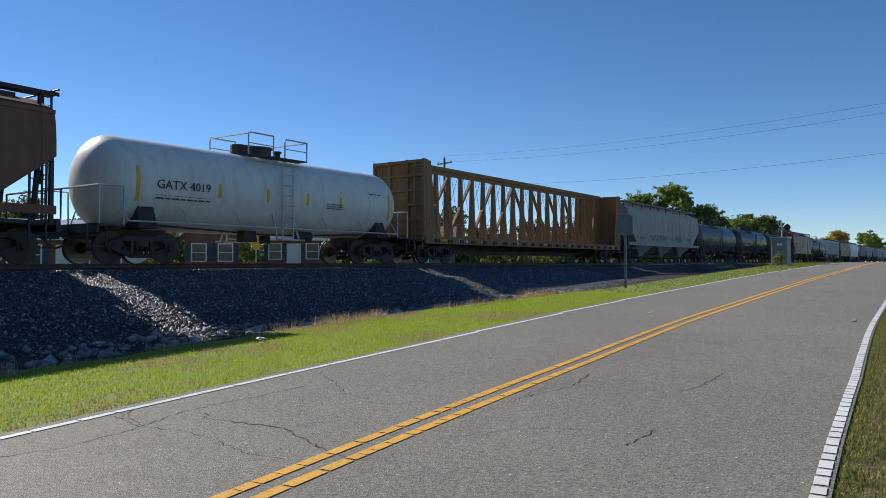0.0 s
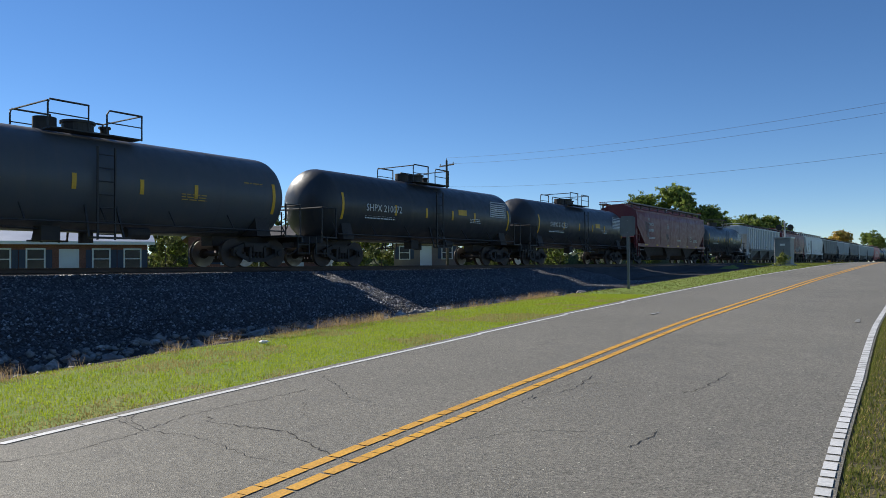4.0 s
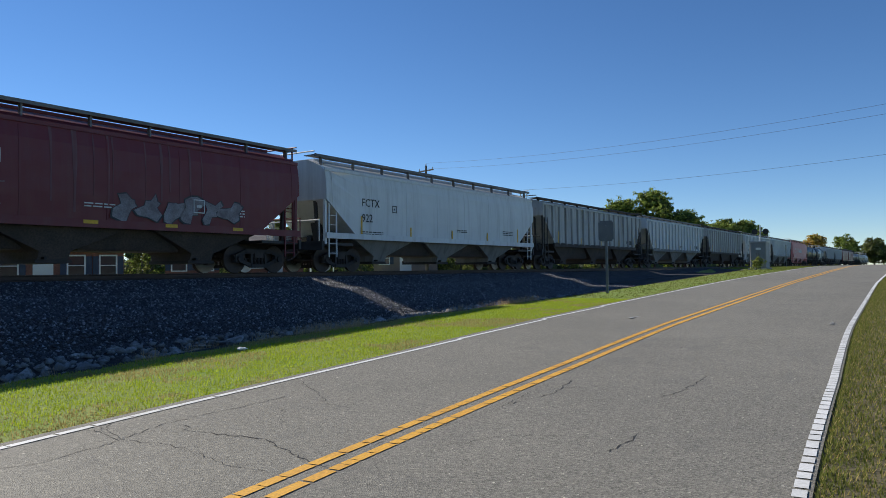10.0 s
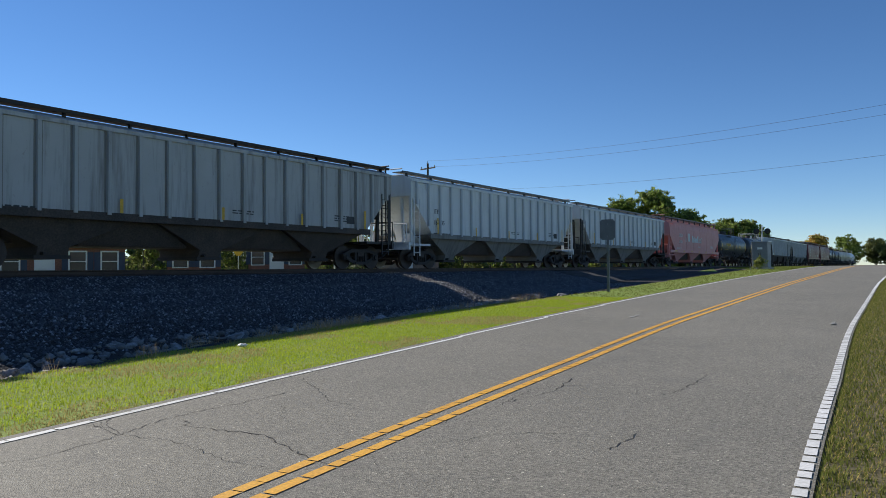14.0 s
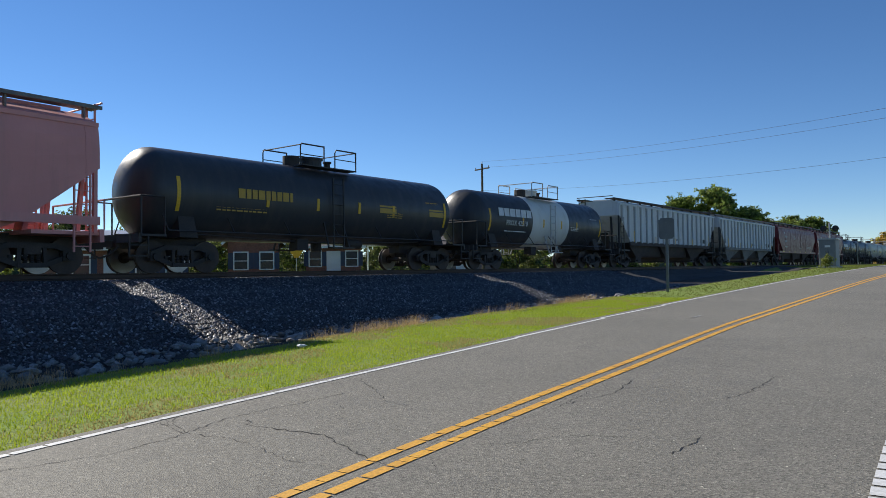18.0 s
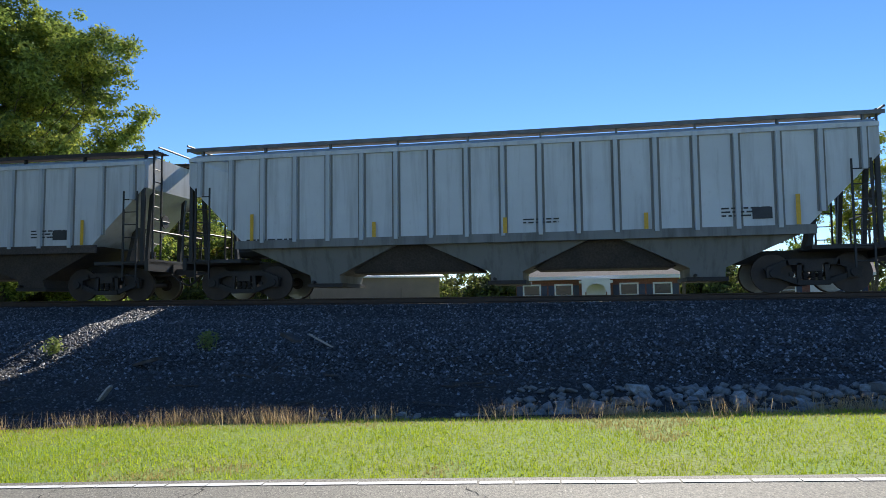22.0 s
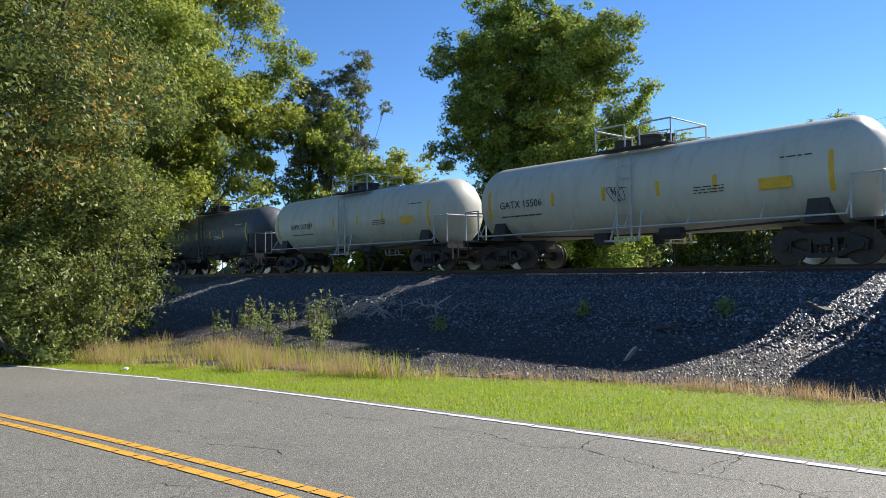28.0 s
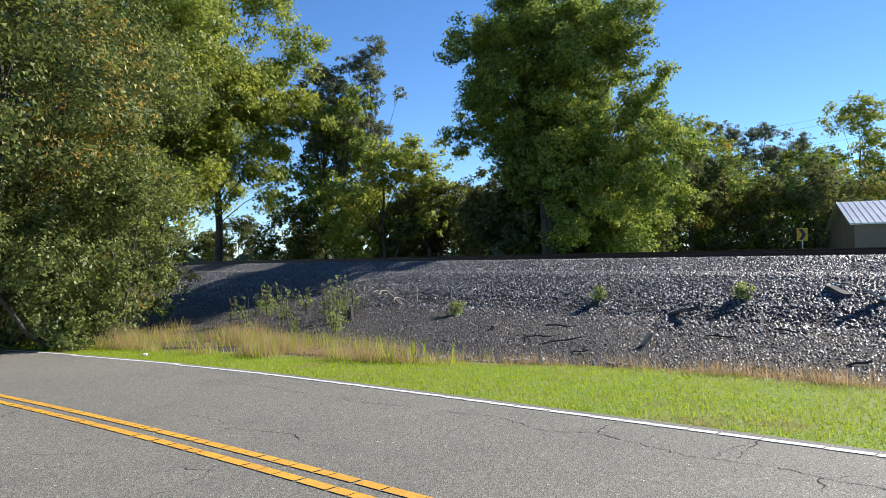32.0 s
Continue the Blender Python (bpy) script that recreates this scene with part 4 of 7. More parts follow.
    for i, x in enumerate((hb - 1.0, hb * 0.42, hb * 0.12, -hb * 0.16, -hb * 0.42, -hb + 0.95)):
        z0 = zc - 0.35
        bm = bmesh.new()
        h0, h1 = (-0.6, 0.42) if i in (0, 5) else (-0.3, 0.12)
        rings = []
        for k in range(6):
            zz = zc + h0 + (h1 - h0) * k / 5
            y = math.sqrt(R * R - (zz - zc) ** 2)
            rings.append([(x - 0.06, y, zz), (x + 0.06, y, zz), (x + 0.06, y + 0.012, zz), (x - 0.06, y + 0.012, zz)])
        loft(bm, rings)
        part("reflector_stripe", bm, M_STRIPE, car)
    return car, hb, zc, R


def tank_words(car, words, x, z, size, material, zc, R, squeeze=1.0):
    y = math.sqrt(R * R - (z + size * 0.35 - zc) ** 2)
    lean = math.asin(max(-1, min(1, (z + size * 0.35 - zc) / R)))
    return lettering(car, words, x, y + 0.02, z, size, material, lean, squeeze)


def centerbeam_car(L, label):
    car = empty("centerbeam_car")
    tagged(car, label, "flat wagon", "cars of the freight train")
    ochre = car_paint("ochre_car_paint", (0.25, 0.135, 0.055), (0.08, 0.05, 0.03), 0.6, 0.4, 0.65, rusty=0.5)
    half = L / 2 - 0.75
    bm = bmesh.new()
    box(bm, -half, half, -1.42, 1.42, 1.02, 1.16)
    part("deck", bm, ochre, car)
    for sy in (-1, 1):
        bm = bmesh.new()
        box(bm, -half, half, sy * 1.42 - 0.06, sy * 1.42 + 0.06, 0.86, 1.2)
        part("side_sill", bm, ochre, car)
        for i in range(22):
            x = -half + 0.8 + i * (2 * half - 1.6) / 21
            bm = bmesh.new()
            box(bm, x - 0.16, x + 0.16, sy * 1.5 - 0.05, sy * 1.5 + 0.05, 0.93, 1.07)
            part("winch", bm, M_STEEL, car)
    bm = bmesh.new()
    box(bm, -half, half, -0.3, 0.3, 0.62, 1.02)
    rings = []
    for x, zz in ((-half + 3.5, 0.62), (-half + 5.5, 0.42), (half - 5.5, 0.42), (half - 3.5, 0.62)):
        rings.append([(x, -0.3, zz), (x, 0.3, zz), (x, 0.3, 1.0), (x, -0.3, 1.0)])
    loft(bm, rings)
    part("centre_sill", bm, M_STEEL, car)
    bm = bmesh.new()
    box(bm, -half + 0.35, half - 0.35, -0.2, 0.2, 4.46, 4.64)
    box(bm, -half + 0.35, half - 0.35, -0.08, 0.08, 4.28, 4.46)
    part("top_chord", bm, ochre, car)
    n = 19
    xs = [-half + 1.75 + i * (2 * half - 3.5) / (n - 1) for i in range(n)]
    for i, x in enumerate(xs):
        bm = bmesh.new()
        rings = [[(x - v, -w, z), (x + v, -w, z), (x + v, w, z), (x - v, w, z)] for z, w, v in ((1.16, 0.2, 0.13), (2.6, 0.12, 0.1), (4.46, 0.07, 0.085))]
        loft(bm, rings)
        part("upright", bm, ochre, car)
    # diagonals cross two bays each and rise towards the middle
    for i in range(0, n - 2, 2):
        low, high = (xs[i + 2], xs[i]) if xs[i] > -1.0 else (xs[i], xs[i + 2])
        bm = bmesh.new()
        beam(bm, (low, 0.0, 1.4), (high, 0.0, 4.32), 0.14, 0.11)
        part("diagonal", bm, ochre, car)
    for sx in (-1, 1):
        bm = bmesh.new()
        beam(bm, (sx * (half - 0.6), 0.0, 4.25), (sx * xs[-1], 0.0, 1.4), 0.14, 0.11)
        part("diagonal", bm, ochre, car)
    for i in range(n):
        bm = bmesh.new()
        for sy in (-1, 1):
            pipe(bm, [(xs[i], sy * 0.18, 4.3), (xs[i] + 0.25, sy * 0.6, 2.6), (xs[i] + 0.45, sy * 1.4, 1.2)], 0.01, 4)
        part("cable", bm, M_STEEL, car)
    for sx in (-1, 1):
        bm = bmesh.new()
        x0, x1 = sx * (half - 0.18), sx * half
        box(bm, min(x0, x1), max(x0, x1), -1.45, 1.45, 1.16, 4.6)
        bulk = part("bulkhead", bm, ochre, car)
        for z in (1.3, 1.95, 2.6, 3.25, 3.9, 4.5):
            bm = bmesh.new()
            xa = sx * (half + 0.1)
            box(bm, min(sx * half, xa), max(sx * half, xa), -1.45, 1.45, z - 0.06, z + 0.06)
            part("stiffener", bm, ochre, bulk)
        for y in (-1.4, -0.5, 0.5, 1.4):
            bm = bmesh.new()
            xa = sx * (half + 0.12)
            box(bm, min(sx * half, xa), max(sx * half, xa), y - 0.06, y + 0.06, 1.16, 4.6)
            part("stiffener", bm, ochre, bulk)
        bm = bmesh.new()
        rings = [[(sx * (half - 0.18), y - 0.04, 1.16), (sx * (half - 1.3), y - 0.04, 1.16), (sx * (half - 1.0), y - 0.04, 4.5), (sx * (half - 0.18), y - 0.04, 4.5)] for y in (-0.0, 0.08)]
        loft(bm, rings)
        part("gusset", bm, ochre, car)
        for sy in (-1, 1):
            bm = bmesh.new()
            rings = [[(sx * (half - 0.18), sy * 1.4 + d, 1.16), (sx * (half - 0.9), sy * 1.4 + d, 1.16), (sx * (half - 0.45), sy * 1.4 + d, 4.55), (sx * (half - 0.18), sy * 1.4 + d, 4.55)] for d in (-0.03, 0.03)]
            loft(bm, rings)
            part("side_gusset", bm, ochre, car)
            ladder(car, sx * (half + 0.1), sy * 1.15, 0.6, 4.5, ochre, along="y", name="end_ladder")
            strip(car, "reflector_stripe", sx * (half - 0.3), 1.455, 1.5, 0.1, 0.55, M_STRIPE)
        bogie(car, sx * (L / 2 - 2.3))
        bm = bmesh.new()
        xa, xb = sx * half, sx * (half + 0.35)
        box(bm, min(xa, xb), max(xa, xb), -1.4, 1.4, 0.95, 1.02)
        part("end_platform", bm, M_STEEL, car)
    couplers(car, L)
    for i in range(7):
        strip(car, "reflector_stripe", half - 1.2 - i * (2 * half - 2.8) / 6, 1.485, 0.98, 0.45, 0.1, M_STRIPE)
    lettering(car, "884 108", half - 2.6, 1.487, 0.94, 0.24, M_LETTER)
    return car


# ---- the train ----
G_LIGHT = car_paint("light_grey_car_paint", (0.6, 0.605, 0.6), (0.16, 0.135, 0.115), 0.45, 0.4, 0.55)
G_WORN = car_paint("stained_grey_car_paint", (0.45, 0.44, 0.42), (0.1, 0.075, 0.06), 0.85, 0.4, 0.6, rusty=0.45)
G_PALE = car_paint("pale_grey_car_paint", (0.68, 0.685, 0.67), (0.24, 0.2, 0.17), 0.38, 0.35, 0.5, rusty=0.1)
G_BUFF = car_paint("buff_grey_car_paint", (0.34, 0.32, 0.285), (0.1, 0.075, 0.055), 0.6, 0.4, 0.6, rusty=0.35)
MAROON = car_paint("maroon_car_paint", (0.165, 0.03, 0.036), (0.16, 0.085, 0.085), 0.35, 0.25, 0.42, rusty=0.2)
PINK = car_paint("faded_red_car_paint", (0.66, 0.28, 0.26), (0.42, 0.22, 0.19), 0.4, 0.4, 0.55, rusty=0.12)
BROWN = car_paint("brown_car_paint", (0.17, 0.08, 0.048), (0.06, 0.04, 0.03), 0.5, 0.4, 0.6, rusty=0.4)
BLACK = car_paint("black_car_paint", (0.042, 0.044, 0.049), (0.11, 0.095, 0.08), 0.4, 0.25, 0.38, rusty=0.06)
SLATE = car_paint("slate_car_paint", (0.08, 0.086, 0.096), (0.13, 0.11, 0.1), 0.4, 0.3, 0.42, rusty=0.1)
WHITE = car_paint("white_car_paint", (0.62, 0.62, 0.58), (0.25, 0.2, 0.14), 0.35, 0.3, 0.45, rusty=0.1)
CREAM = car_paint("cream_car_paint", (0.52, 0.49, 0.4), (0.22, 0.17, 0.11), 0.4, 0.3, 0.45, rusty=0.12)
BRIGHT = car_paint("bright_white_car_paint", (0.72, 0.73, 0.73), (0.3, 0.27, 0.22), 0.22, 0.2, 0.4, rusty=0.05)
# grime of the bays, and on some cars painted shade beside the ribs
LOWER = car_paint("grimy_bay_rib_shade_paint", (0.23, 0.22, 0.2), (0.06, 0.048, 0.04), 0.8, 0.4, 0.75, rusty=0.4)
RIB_PALE = car_paint("pale_rib_paint", (0.52, 0.53, 0.53), (0.2, 0.18, 0.16), 0.35, 0.3, 0.55, rusty=0.15)
RIB_WORN = car_paint("stained_rib_paint", (0.44, 0.43, 0.41), (0.12, 0.085, 0.06), 0.7, 0.3, 0.6, rusty=0.4)
FADED = surface("faded_spray_paint", (0.3, 0.29, 0.29), (0.2, 0.19, 0.2), 2.0, 0.7, amount=0.3)
RUN = car_paint("pale_dust_run", (0.165, 0.07, 0.076), (0.26, 0.17, 0.175), 0.8, 0.4, 0.7)
SPRAY = surface("grey_spray_paint", (0.3, 0.28, 0.285), (0.16, 0.12, 0.125), 2.5, 0.7, fine=25, amount=0.4)
# sunlight seen through the grating is put into this paler grey
WALK = surface("sunlit_grating", (0.12, 0.12, 0.12), (0.2, 0.2, 0.2), 3.0, 0.6, 0.2, amount=0.4)

LENGTHS = [18.8, 14.74, 24.33, 18.78, 15.56, 15.93, 15.86, 18.69, 15.89, 19.41, 18.64, 18.81, 19.3, 19.47, 19.39, 18.91, 19.48, 19.29, 16.02, 14.88, 19.47, 19.08, 18.77, 18.68, 13.2, 13.64, 15.06, 15.19, 15.3]
FRONT, SPEED, GAIN, EASE = -24.88 + 18.8, 18.17, 0.0411, -0.01361
TRAIN = []


def hopper_marks(car, half, cut, ys, mark, number, material, rng, size=0.36, z=2.75, x=None, wfn=width_straight, drop=0.5):
    x = half - cut - 0.1 if x is None else x
    yy = max(wfn(z), wfn(z - drop)) + 0.012
    if mark:
        lettering(car, mark, x, yy, z, size, material)
    if number:
        lettering(car, number, x, yy, z - drop, size, material)
    small_bars(car, x, max(wfn(z - 1.0), 1.5) + 0.012, z - drop - 0.42, 1.4, 2, material, rng)
    small_bars(car, -half + cut + 1.9, max(wfn(1.9), 1.5) + 0.012, 2.0, 1.1, 3, material, rng)
    small_bars(car, -0.5, max(wfn(1.9), 1.5) + 0.012, 1.9, 0.9, 2, material, rng, 0.08, 0.035)


def frame_mark(car, x, y, z, w, material):
    bm = bmesh.new()
    for a, b, c, d in ((0, w, 0, 0.03), (0, w, w - 0.03, w), (0, 0.03, 0, w), (w - 0.03, w, 0, w), (0.12, w - 0.12, w / 2 - 0.04, w / 2 + 0.04)):
        box(bm, x - b, x - a, y - 0.002, y + 0.004, z + c, z + d)
    part("inspection_mark", bm, material, car)


def scrawl(car, x, y, z, w, h, material, rng, turns=9):
    """Spray-painted loops, as a thin ribbon."""
    bm = bmesh.new()
    pts = []
    for i in range(turns * 6):
        k = i / (turns * 6)
        pts.append((x - w * k - 0.16 * math.cos(i * 1.05), z + h * (0.5 + 0.45 * math.sin(i * 0.9 + rng.uniform(-0.6, 0.6)))))
    for a, b in zip(pts[:-1], pts[1:]):
        beam(bm, (a[0], y, a[1]), (b[0], y, b[1]), 0.006, 0.02)
    part("graffiti", bm, material, car, "loops of sprayed graffiti")


def spray_blocks(car, x, y, z, w, h, rng, count=6):
    """A row of fat sprayed shapes with dark rims, leaning into one another."""
    for k in range(count):
        cx, ww = x - w * (k + 0.5) / count, w / count * rng.uniform(0.5, 0.66)
        n = 13
        ring = []
        for j in range(n):
            a = 2 * math.pi * j / n
            r = rng.choice((0.5, 0.7, 1.0, 1.15)) * rng.uniform(0.9, 1.1)
            ring.append((cx - ww * r * math.cos(a) - 0.12 * math.sin(a), z + h * (0.5 + 0.5 * r * math.sin(a))))
        for grow, lift, material, name in ((1.12, 0.0, M_LETTER_DARK, "graffiti_rim"), (1.0, 0.004, SPRAY, "graffiti")):
            bm = bmesh.new()
            loft(bm, [[(cx + (px - cx) * grow, y + lift + d, z + h / 2 + (pz - z - h / 2) * grow) for px, pz in ring] for d in (0.0, 0.003)])
            part(name, bm, material, car)


def build_train():
    rng = random.Random(3)

    def ribbed(i, paint, label, number="", mark="", lower=LOWER, ribs=19, material=M_LETTER_DARK):
        car, half, cut, ys = hopper_car(LENGTHS[i], paint, "rib", label, rng, LOWER_DARK if i in (12, 14, 20) else lower, paint if i in (9, 15) else M_LADDER_DARK, ribs, walk_mat=WALK if i in (13, 15, 16, 21) else M_STEEL, rib_mat=RIB_PALE if i not in (12, 14) else RIB_WORN, flange_shade=LOWER if i in (12, 14, 20, 21) else None)
        hopper_marks(car, half, cut, ys, mark, number, material, rng, 0.3, 2.5)
        strip(car, "data_panel", -half + cut + 1.2, 1.508, 1.75, 0.45, 0.28, M_LETTER_DARK)
        return car

    def maroon(i, number, graffiti):
        car, half, cut, ys = hopper_car(LENGTHS[i], MAROON, "round", "maroon covered hopper wagon with white lettering and grime", rng, LOWER_DARK, M_LADDER_DARK, stripe="h", step_mat=MAROON, walk_mat=WALK)
        hopper_marks(car, half, cut, ys, "MWCX", number, M_LETTER, rng, 0.34, 2.85, half - cut - 0.65, width_round, 0.46)
        frame_mark(car, 2.0, 1.6, 2.75, 0.36, M_LETTER)
        frame_mark(car, -4.0, 1.6, 1.85, 0.42, M_LETTER)
        small_bars(car, half - cut - 0.4, 1.585, 3.4, 0.5, 3, M_LETTER, rng, 0.07, 0.03)
        if number in ("481917", "481889", "481954"):
            for k in range(11):
                x = rng.uniform(-4.5, 0.8)
                bm = bmesh.new()
                w0, w1, z1 = rng.uniform(0.03, 0.16), rng.uniform(0.012, 0.06), rng.uniform(1.6, 2.9)
                rings = []
                for f in range(6):
                    z = 3.85 + (z1 - 3.85) * f / 5
                    w = w0 + (w1 - w0) * f / 5 + rng.uniform(-0.02, 0.02)
                    y = width_round(z)
                    rings.append([(x - w / 2, y, z), (x + w / 2, y, z), (x + w / 2, y + 0.006, z), (x - w / 2, y + 0.006, z)])
                loft(bm, rings)
                part("paint_run", bm, RUN, car, "pale run of spilled dust")
        if graffiti:
            scrawl(car, half - 1.7, 1.6, 1.9, 0.9, 1.3, FADED, rng, 7)
            if i == 10:
                spray_blocks(car, -1.4, 1.58, 1.52, 4.4, 0.8, rng)
            scrawl(car, 2.2, 1.6, 1.7, 0.6, 0.7, FADED, rng, 3)
        return car

    def tank(i, paint, label, words="", number_z=2.75, material=M_LETTER, size=0.34, x=None, **kw):
        car, hb, zc, R = tank_car(LENGTHS[i], paint, label, rng, **kw)
        x = hb - 2.3 if x is None else x
        number_z -= 0.42
        yb = math.sqrt(R * R - (number_z - 0.25 - zc) ** 2) + 0.012
        if words:
            tank_words(car, words, x, number_z, size, material, zc, R, 1.0)
        small_bars(car, x, yb, number_z - 0.2, 1.9, 2, material, rng, 0.1, 0.045)
        small_bars(car, -hb + 4.6, R + 0.002, zc - 0.2, 0.9, 3, material, rng, 0.08, 0.03)
        small_bars(car, -hb + 2.2, math.sqrt(R * R - 0.25) + 0.05, zc + 0.35, 0.8, 5, material, rng, 0.075, 0.035)
        if i == 18:
            for px in (-hb + 2.0, -hb + 5.0):
                strip(car, "faded_panel", px, R + 0.005, zc - 0.2, 0.95, 0.3, M_LETTER_YELLOW, 0.05, "faded yellow panel")
        if i in (5, 6, 8, 24):
            bm = bmesh.new()
            px, py, pz = -hb + 2.75, R * 0.985 + 0.02, zc + 0.02
            for a, b, c, d in ((0, 1.5, 0, 0.03), (0, 1.5, 0.72, 0.75), (0, 0.03, 0, 0.75), (1.47, 1.5, 0, 0.75)):
                box(bm, px - b, px - a, py, py + 0.004, pz + c, pz + d)
            for k in range(6):
                box(bm, px - 1.42, px - 0.08, py, py + 0.004, pz + 0.09 + k * 0.1, pz + 0.14 + k * 0.1)
            part("data_panel", bm, M_LETTER, car, "white outlined table of small lines")
            strip(car, "warning_panel", -hb + 5.6, R + 0.012, zc - 0.05, 0.7, 0.26, M_STRIPE, 0.05, "yellow warning panel")
        if i >= 26:
            strip(car, "warning_panel", -hb * 0.6, R - 0.01, zc - 0.42, 0.85, 0.3, M_STRIPE, -0.1, "yellow warning panel")
        return car

    for i, L in enumerate(LENGTHS):
        if i == 0:
            car, half, cut, ys = hopper_car(L, BROWN, "round", "dark brown weathered covered hopper wagon", rng, BROWN)
        elif i == 1:
            car = tank(i, WHITE, "dirty white tank wagon with black lettering", "GATX 4019", 2.62, M_LETTER_DARK, 0.38, 5.05, rail_mat=M_LADDER_LIGHT, side_rail=True)
        elif i == 2:
            car = centerbeam_car(L, "empty rusty ochre centerbeam lumber flat wagon")
        elif i == 3:
            car, half, cut, ys = hopper_car(L, G_BUFF, "round", "grimy buff grey covered hopper wagon with graffiti", rng, LOWER, walk_mat=WALK)
            hopper_marks(car, half, cut, ys, "", "", M_LETTER_DARK, rng, 0.3, 2.8, None, width_round)
            scrawl(car, half - 4.6, 1.6, 1.65, 3.4, 0.5, M_LETTER_DARK, rng, 10)
            scrawl(car, -2.0, 1.6, 1.65, 1.6, 0.6, M_LETTER_DARK, rng, 6)
        elif i == 4:
            car = tank(i, SLATE, "grimy dark slate tank wagon with yellow lettering", "UTLX 642733", 2.45, M_LETTER_YELLOW, 0.36)
        elif i in (5, 6, 8):
            car = tank(i, BLACK, "glossy black tank wagon with white lettering", "SHPX " + {5: "210072", 6: "210253", 8: "210154"}[i], 2.6, M_LETTER, 0.4)
        elif i in (7, 10, 22, 23):
            car = maroon(i, {7: "481999", 10: "481954", 22: "481917", 23: "481889"}[i], i in (7, 10))
        elif i == 11:
            car, half, cut, ys = hopper_car(L, G_PALE, "round", "clean pale grey covered hopper wagon", rng, LOWER, step_mat=G_PALE, walk_mat=WALK)
            hopper_marks(car, half, cut, ys, "FCTX", "922", M_LETTER_DARK, rng, 0.46, 2.6, half - cut - 0.3, width_round, 0.62)
            frame_mark(car, half - cut - 2.3, 1.6, 2.45, 0.3, M_LETTER_DARK)
        elif i == 17:
            car, half, cut, ys = hopper_car(L, PINK, "round", "faded red covered hopper wagon with white emblem", rng, PINK, PINK, stripe="none", step_mat=PINK, walk_mat=WALK)
            hopper_marks(car, half, cut, ys, "", "", M_LETTER, rng, 0.4, 2.6, half - cut - 0.4, width_round, 0.5)
            lettering(car, "GACX", half - cut - 1.0, 1.6, 2.72, 0.42, M_LETTER)
            lettering(car, "31606", half - cut - 1.0, 1.6, 2.14, 0.42, M_LETTER)
            frame_mark(car, half - cut - 3.1, 1.6, 2.3, 0.36, M_LETTER)
            for k in range(4):
                strip(car, "emblem_bar", half - cut - 3.9 - 0.12 * k, 1.6, 2.35 + 0.0 * k, 0.06 + 0.1 * k, 0.75, M_LETTER, 0.02)
            xx = half - cut - 5.4
            for k, (w, h) in enumerate(((0.34, 0.62), (0.3, 0.42), (0.2, 0.55), (0.3, 0.42), (0.26, 0.42), (0.3, 0.62))):
                strip(car, "name_block", xx, 1.6, 2.3, w, h, M_LETTER, 0.02)
                xx -= w + 0.08
            for k, (w, h) in enumerate(((0.34, 0.62), (0.3, 0.42), (0.2, 0.42), (0.3, 0.5))):
                bm = bmesh.new()
                for a, b, c, d in ((0, w, 0, 0.05), (0, w, h - 0.05, h), (0, 0.05, 0, h), (w - 0.05, w, 0, h)):
                    box(bm, xx - b, xx - a, 1.594, 1.602, 2.3 + c, 2.3 + d)
                part("name_block", bm, M_LETTER, car)
                xx -= w + 0.08
        elif i == 18:
            car = tank(i, BLACK, "dusty black tank wagon with faded yellow lettering", "", 2.6, M_LETTER_YELLOW)
            small_bars(car, 4.2, 1.405, 2.3, 2.2, 1, M_LETTER_YELLOW, rng, 0.4, 0.3)
        elif i in (19, 24):
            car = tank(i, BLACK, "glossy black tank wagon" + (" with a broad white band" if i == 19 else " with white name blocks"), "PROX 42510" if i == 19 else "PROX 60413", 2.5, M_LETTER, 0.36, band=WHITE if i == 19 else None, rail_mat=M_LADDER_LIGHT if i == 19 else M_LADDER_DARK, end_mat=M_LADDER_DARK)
            xx = 5.0
            for w in (0.42, 0.42, 0.46, 0.4, 0.46, 0.42):
                z0 = 2.5
                y = math.sqrt(1.39 ** 2 - (z0 + 0.16 - 2.38) ** 2) + 0.02
                bm = bmesh.new()
                loft(bm, [[(xx, yy, 0), (xx - w, yy, 0), (xx - w - 0.07, yy, 0.4), (xx - 0.07, yy, 0.4)] for yy in (-0.004, 0.004)])
                bmesh.ops.rotate(bm, verts=bm.verts[:], cent=(0, 0, 0), matrix=Matrix.Rotation(0.22, 3, "X"))
                bmesh.ops.translate(bm, verts=bm.verts[:], vec=(0, y + 0.035, z0))
                part("name_block", bm, M_LETTER, car)
                xx -= w + 0.07
        elif i == 25:
            car = tank(i, SLATE, "dark slate tank wagon with white lettering and graffiti", "GATX 8579", 2.55, M_LETTER, 0.4, 5.1)
            scrawl(car, 0.2, 1.42, 2.1, 2.2, 0.5, FADED, rng, 10)
        elif i == 26:
            car = tank(i, CREAM, "cream tank wagon with grimy ends", "SHPX 207207", 2.55, M_LETTER_DARK, 0.34, rail_mat=M_LADDER_LIGHT, side_rail=True)
        elif i == 27:
            car = tank(i, CREAM, "dirty white tank wagon with graffiti", "GATX 15506", 2.55, M_LETTER_DARK, 0.36, 5.3, rail_mat=M_LADDER_LIGHT, side_rail=True)
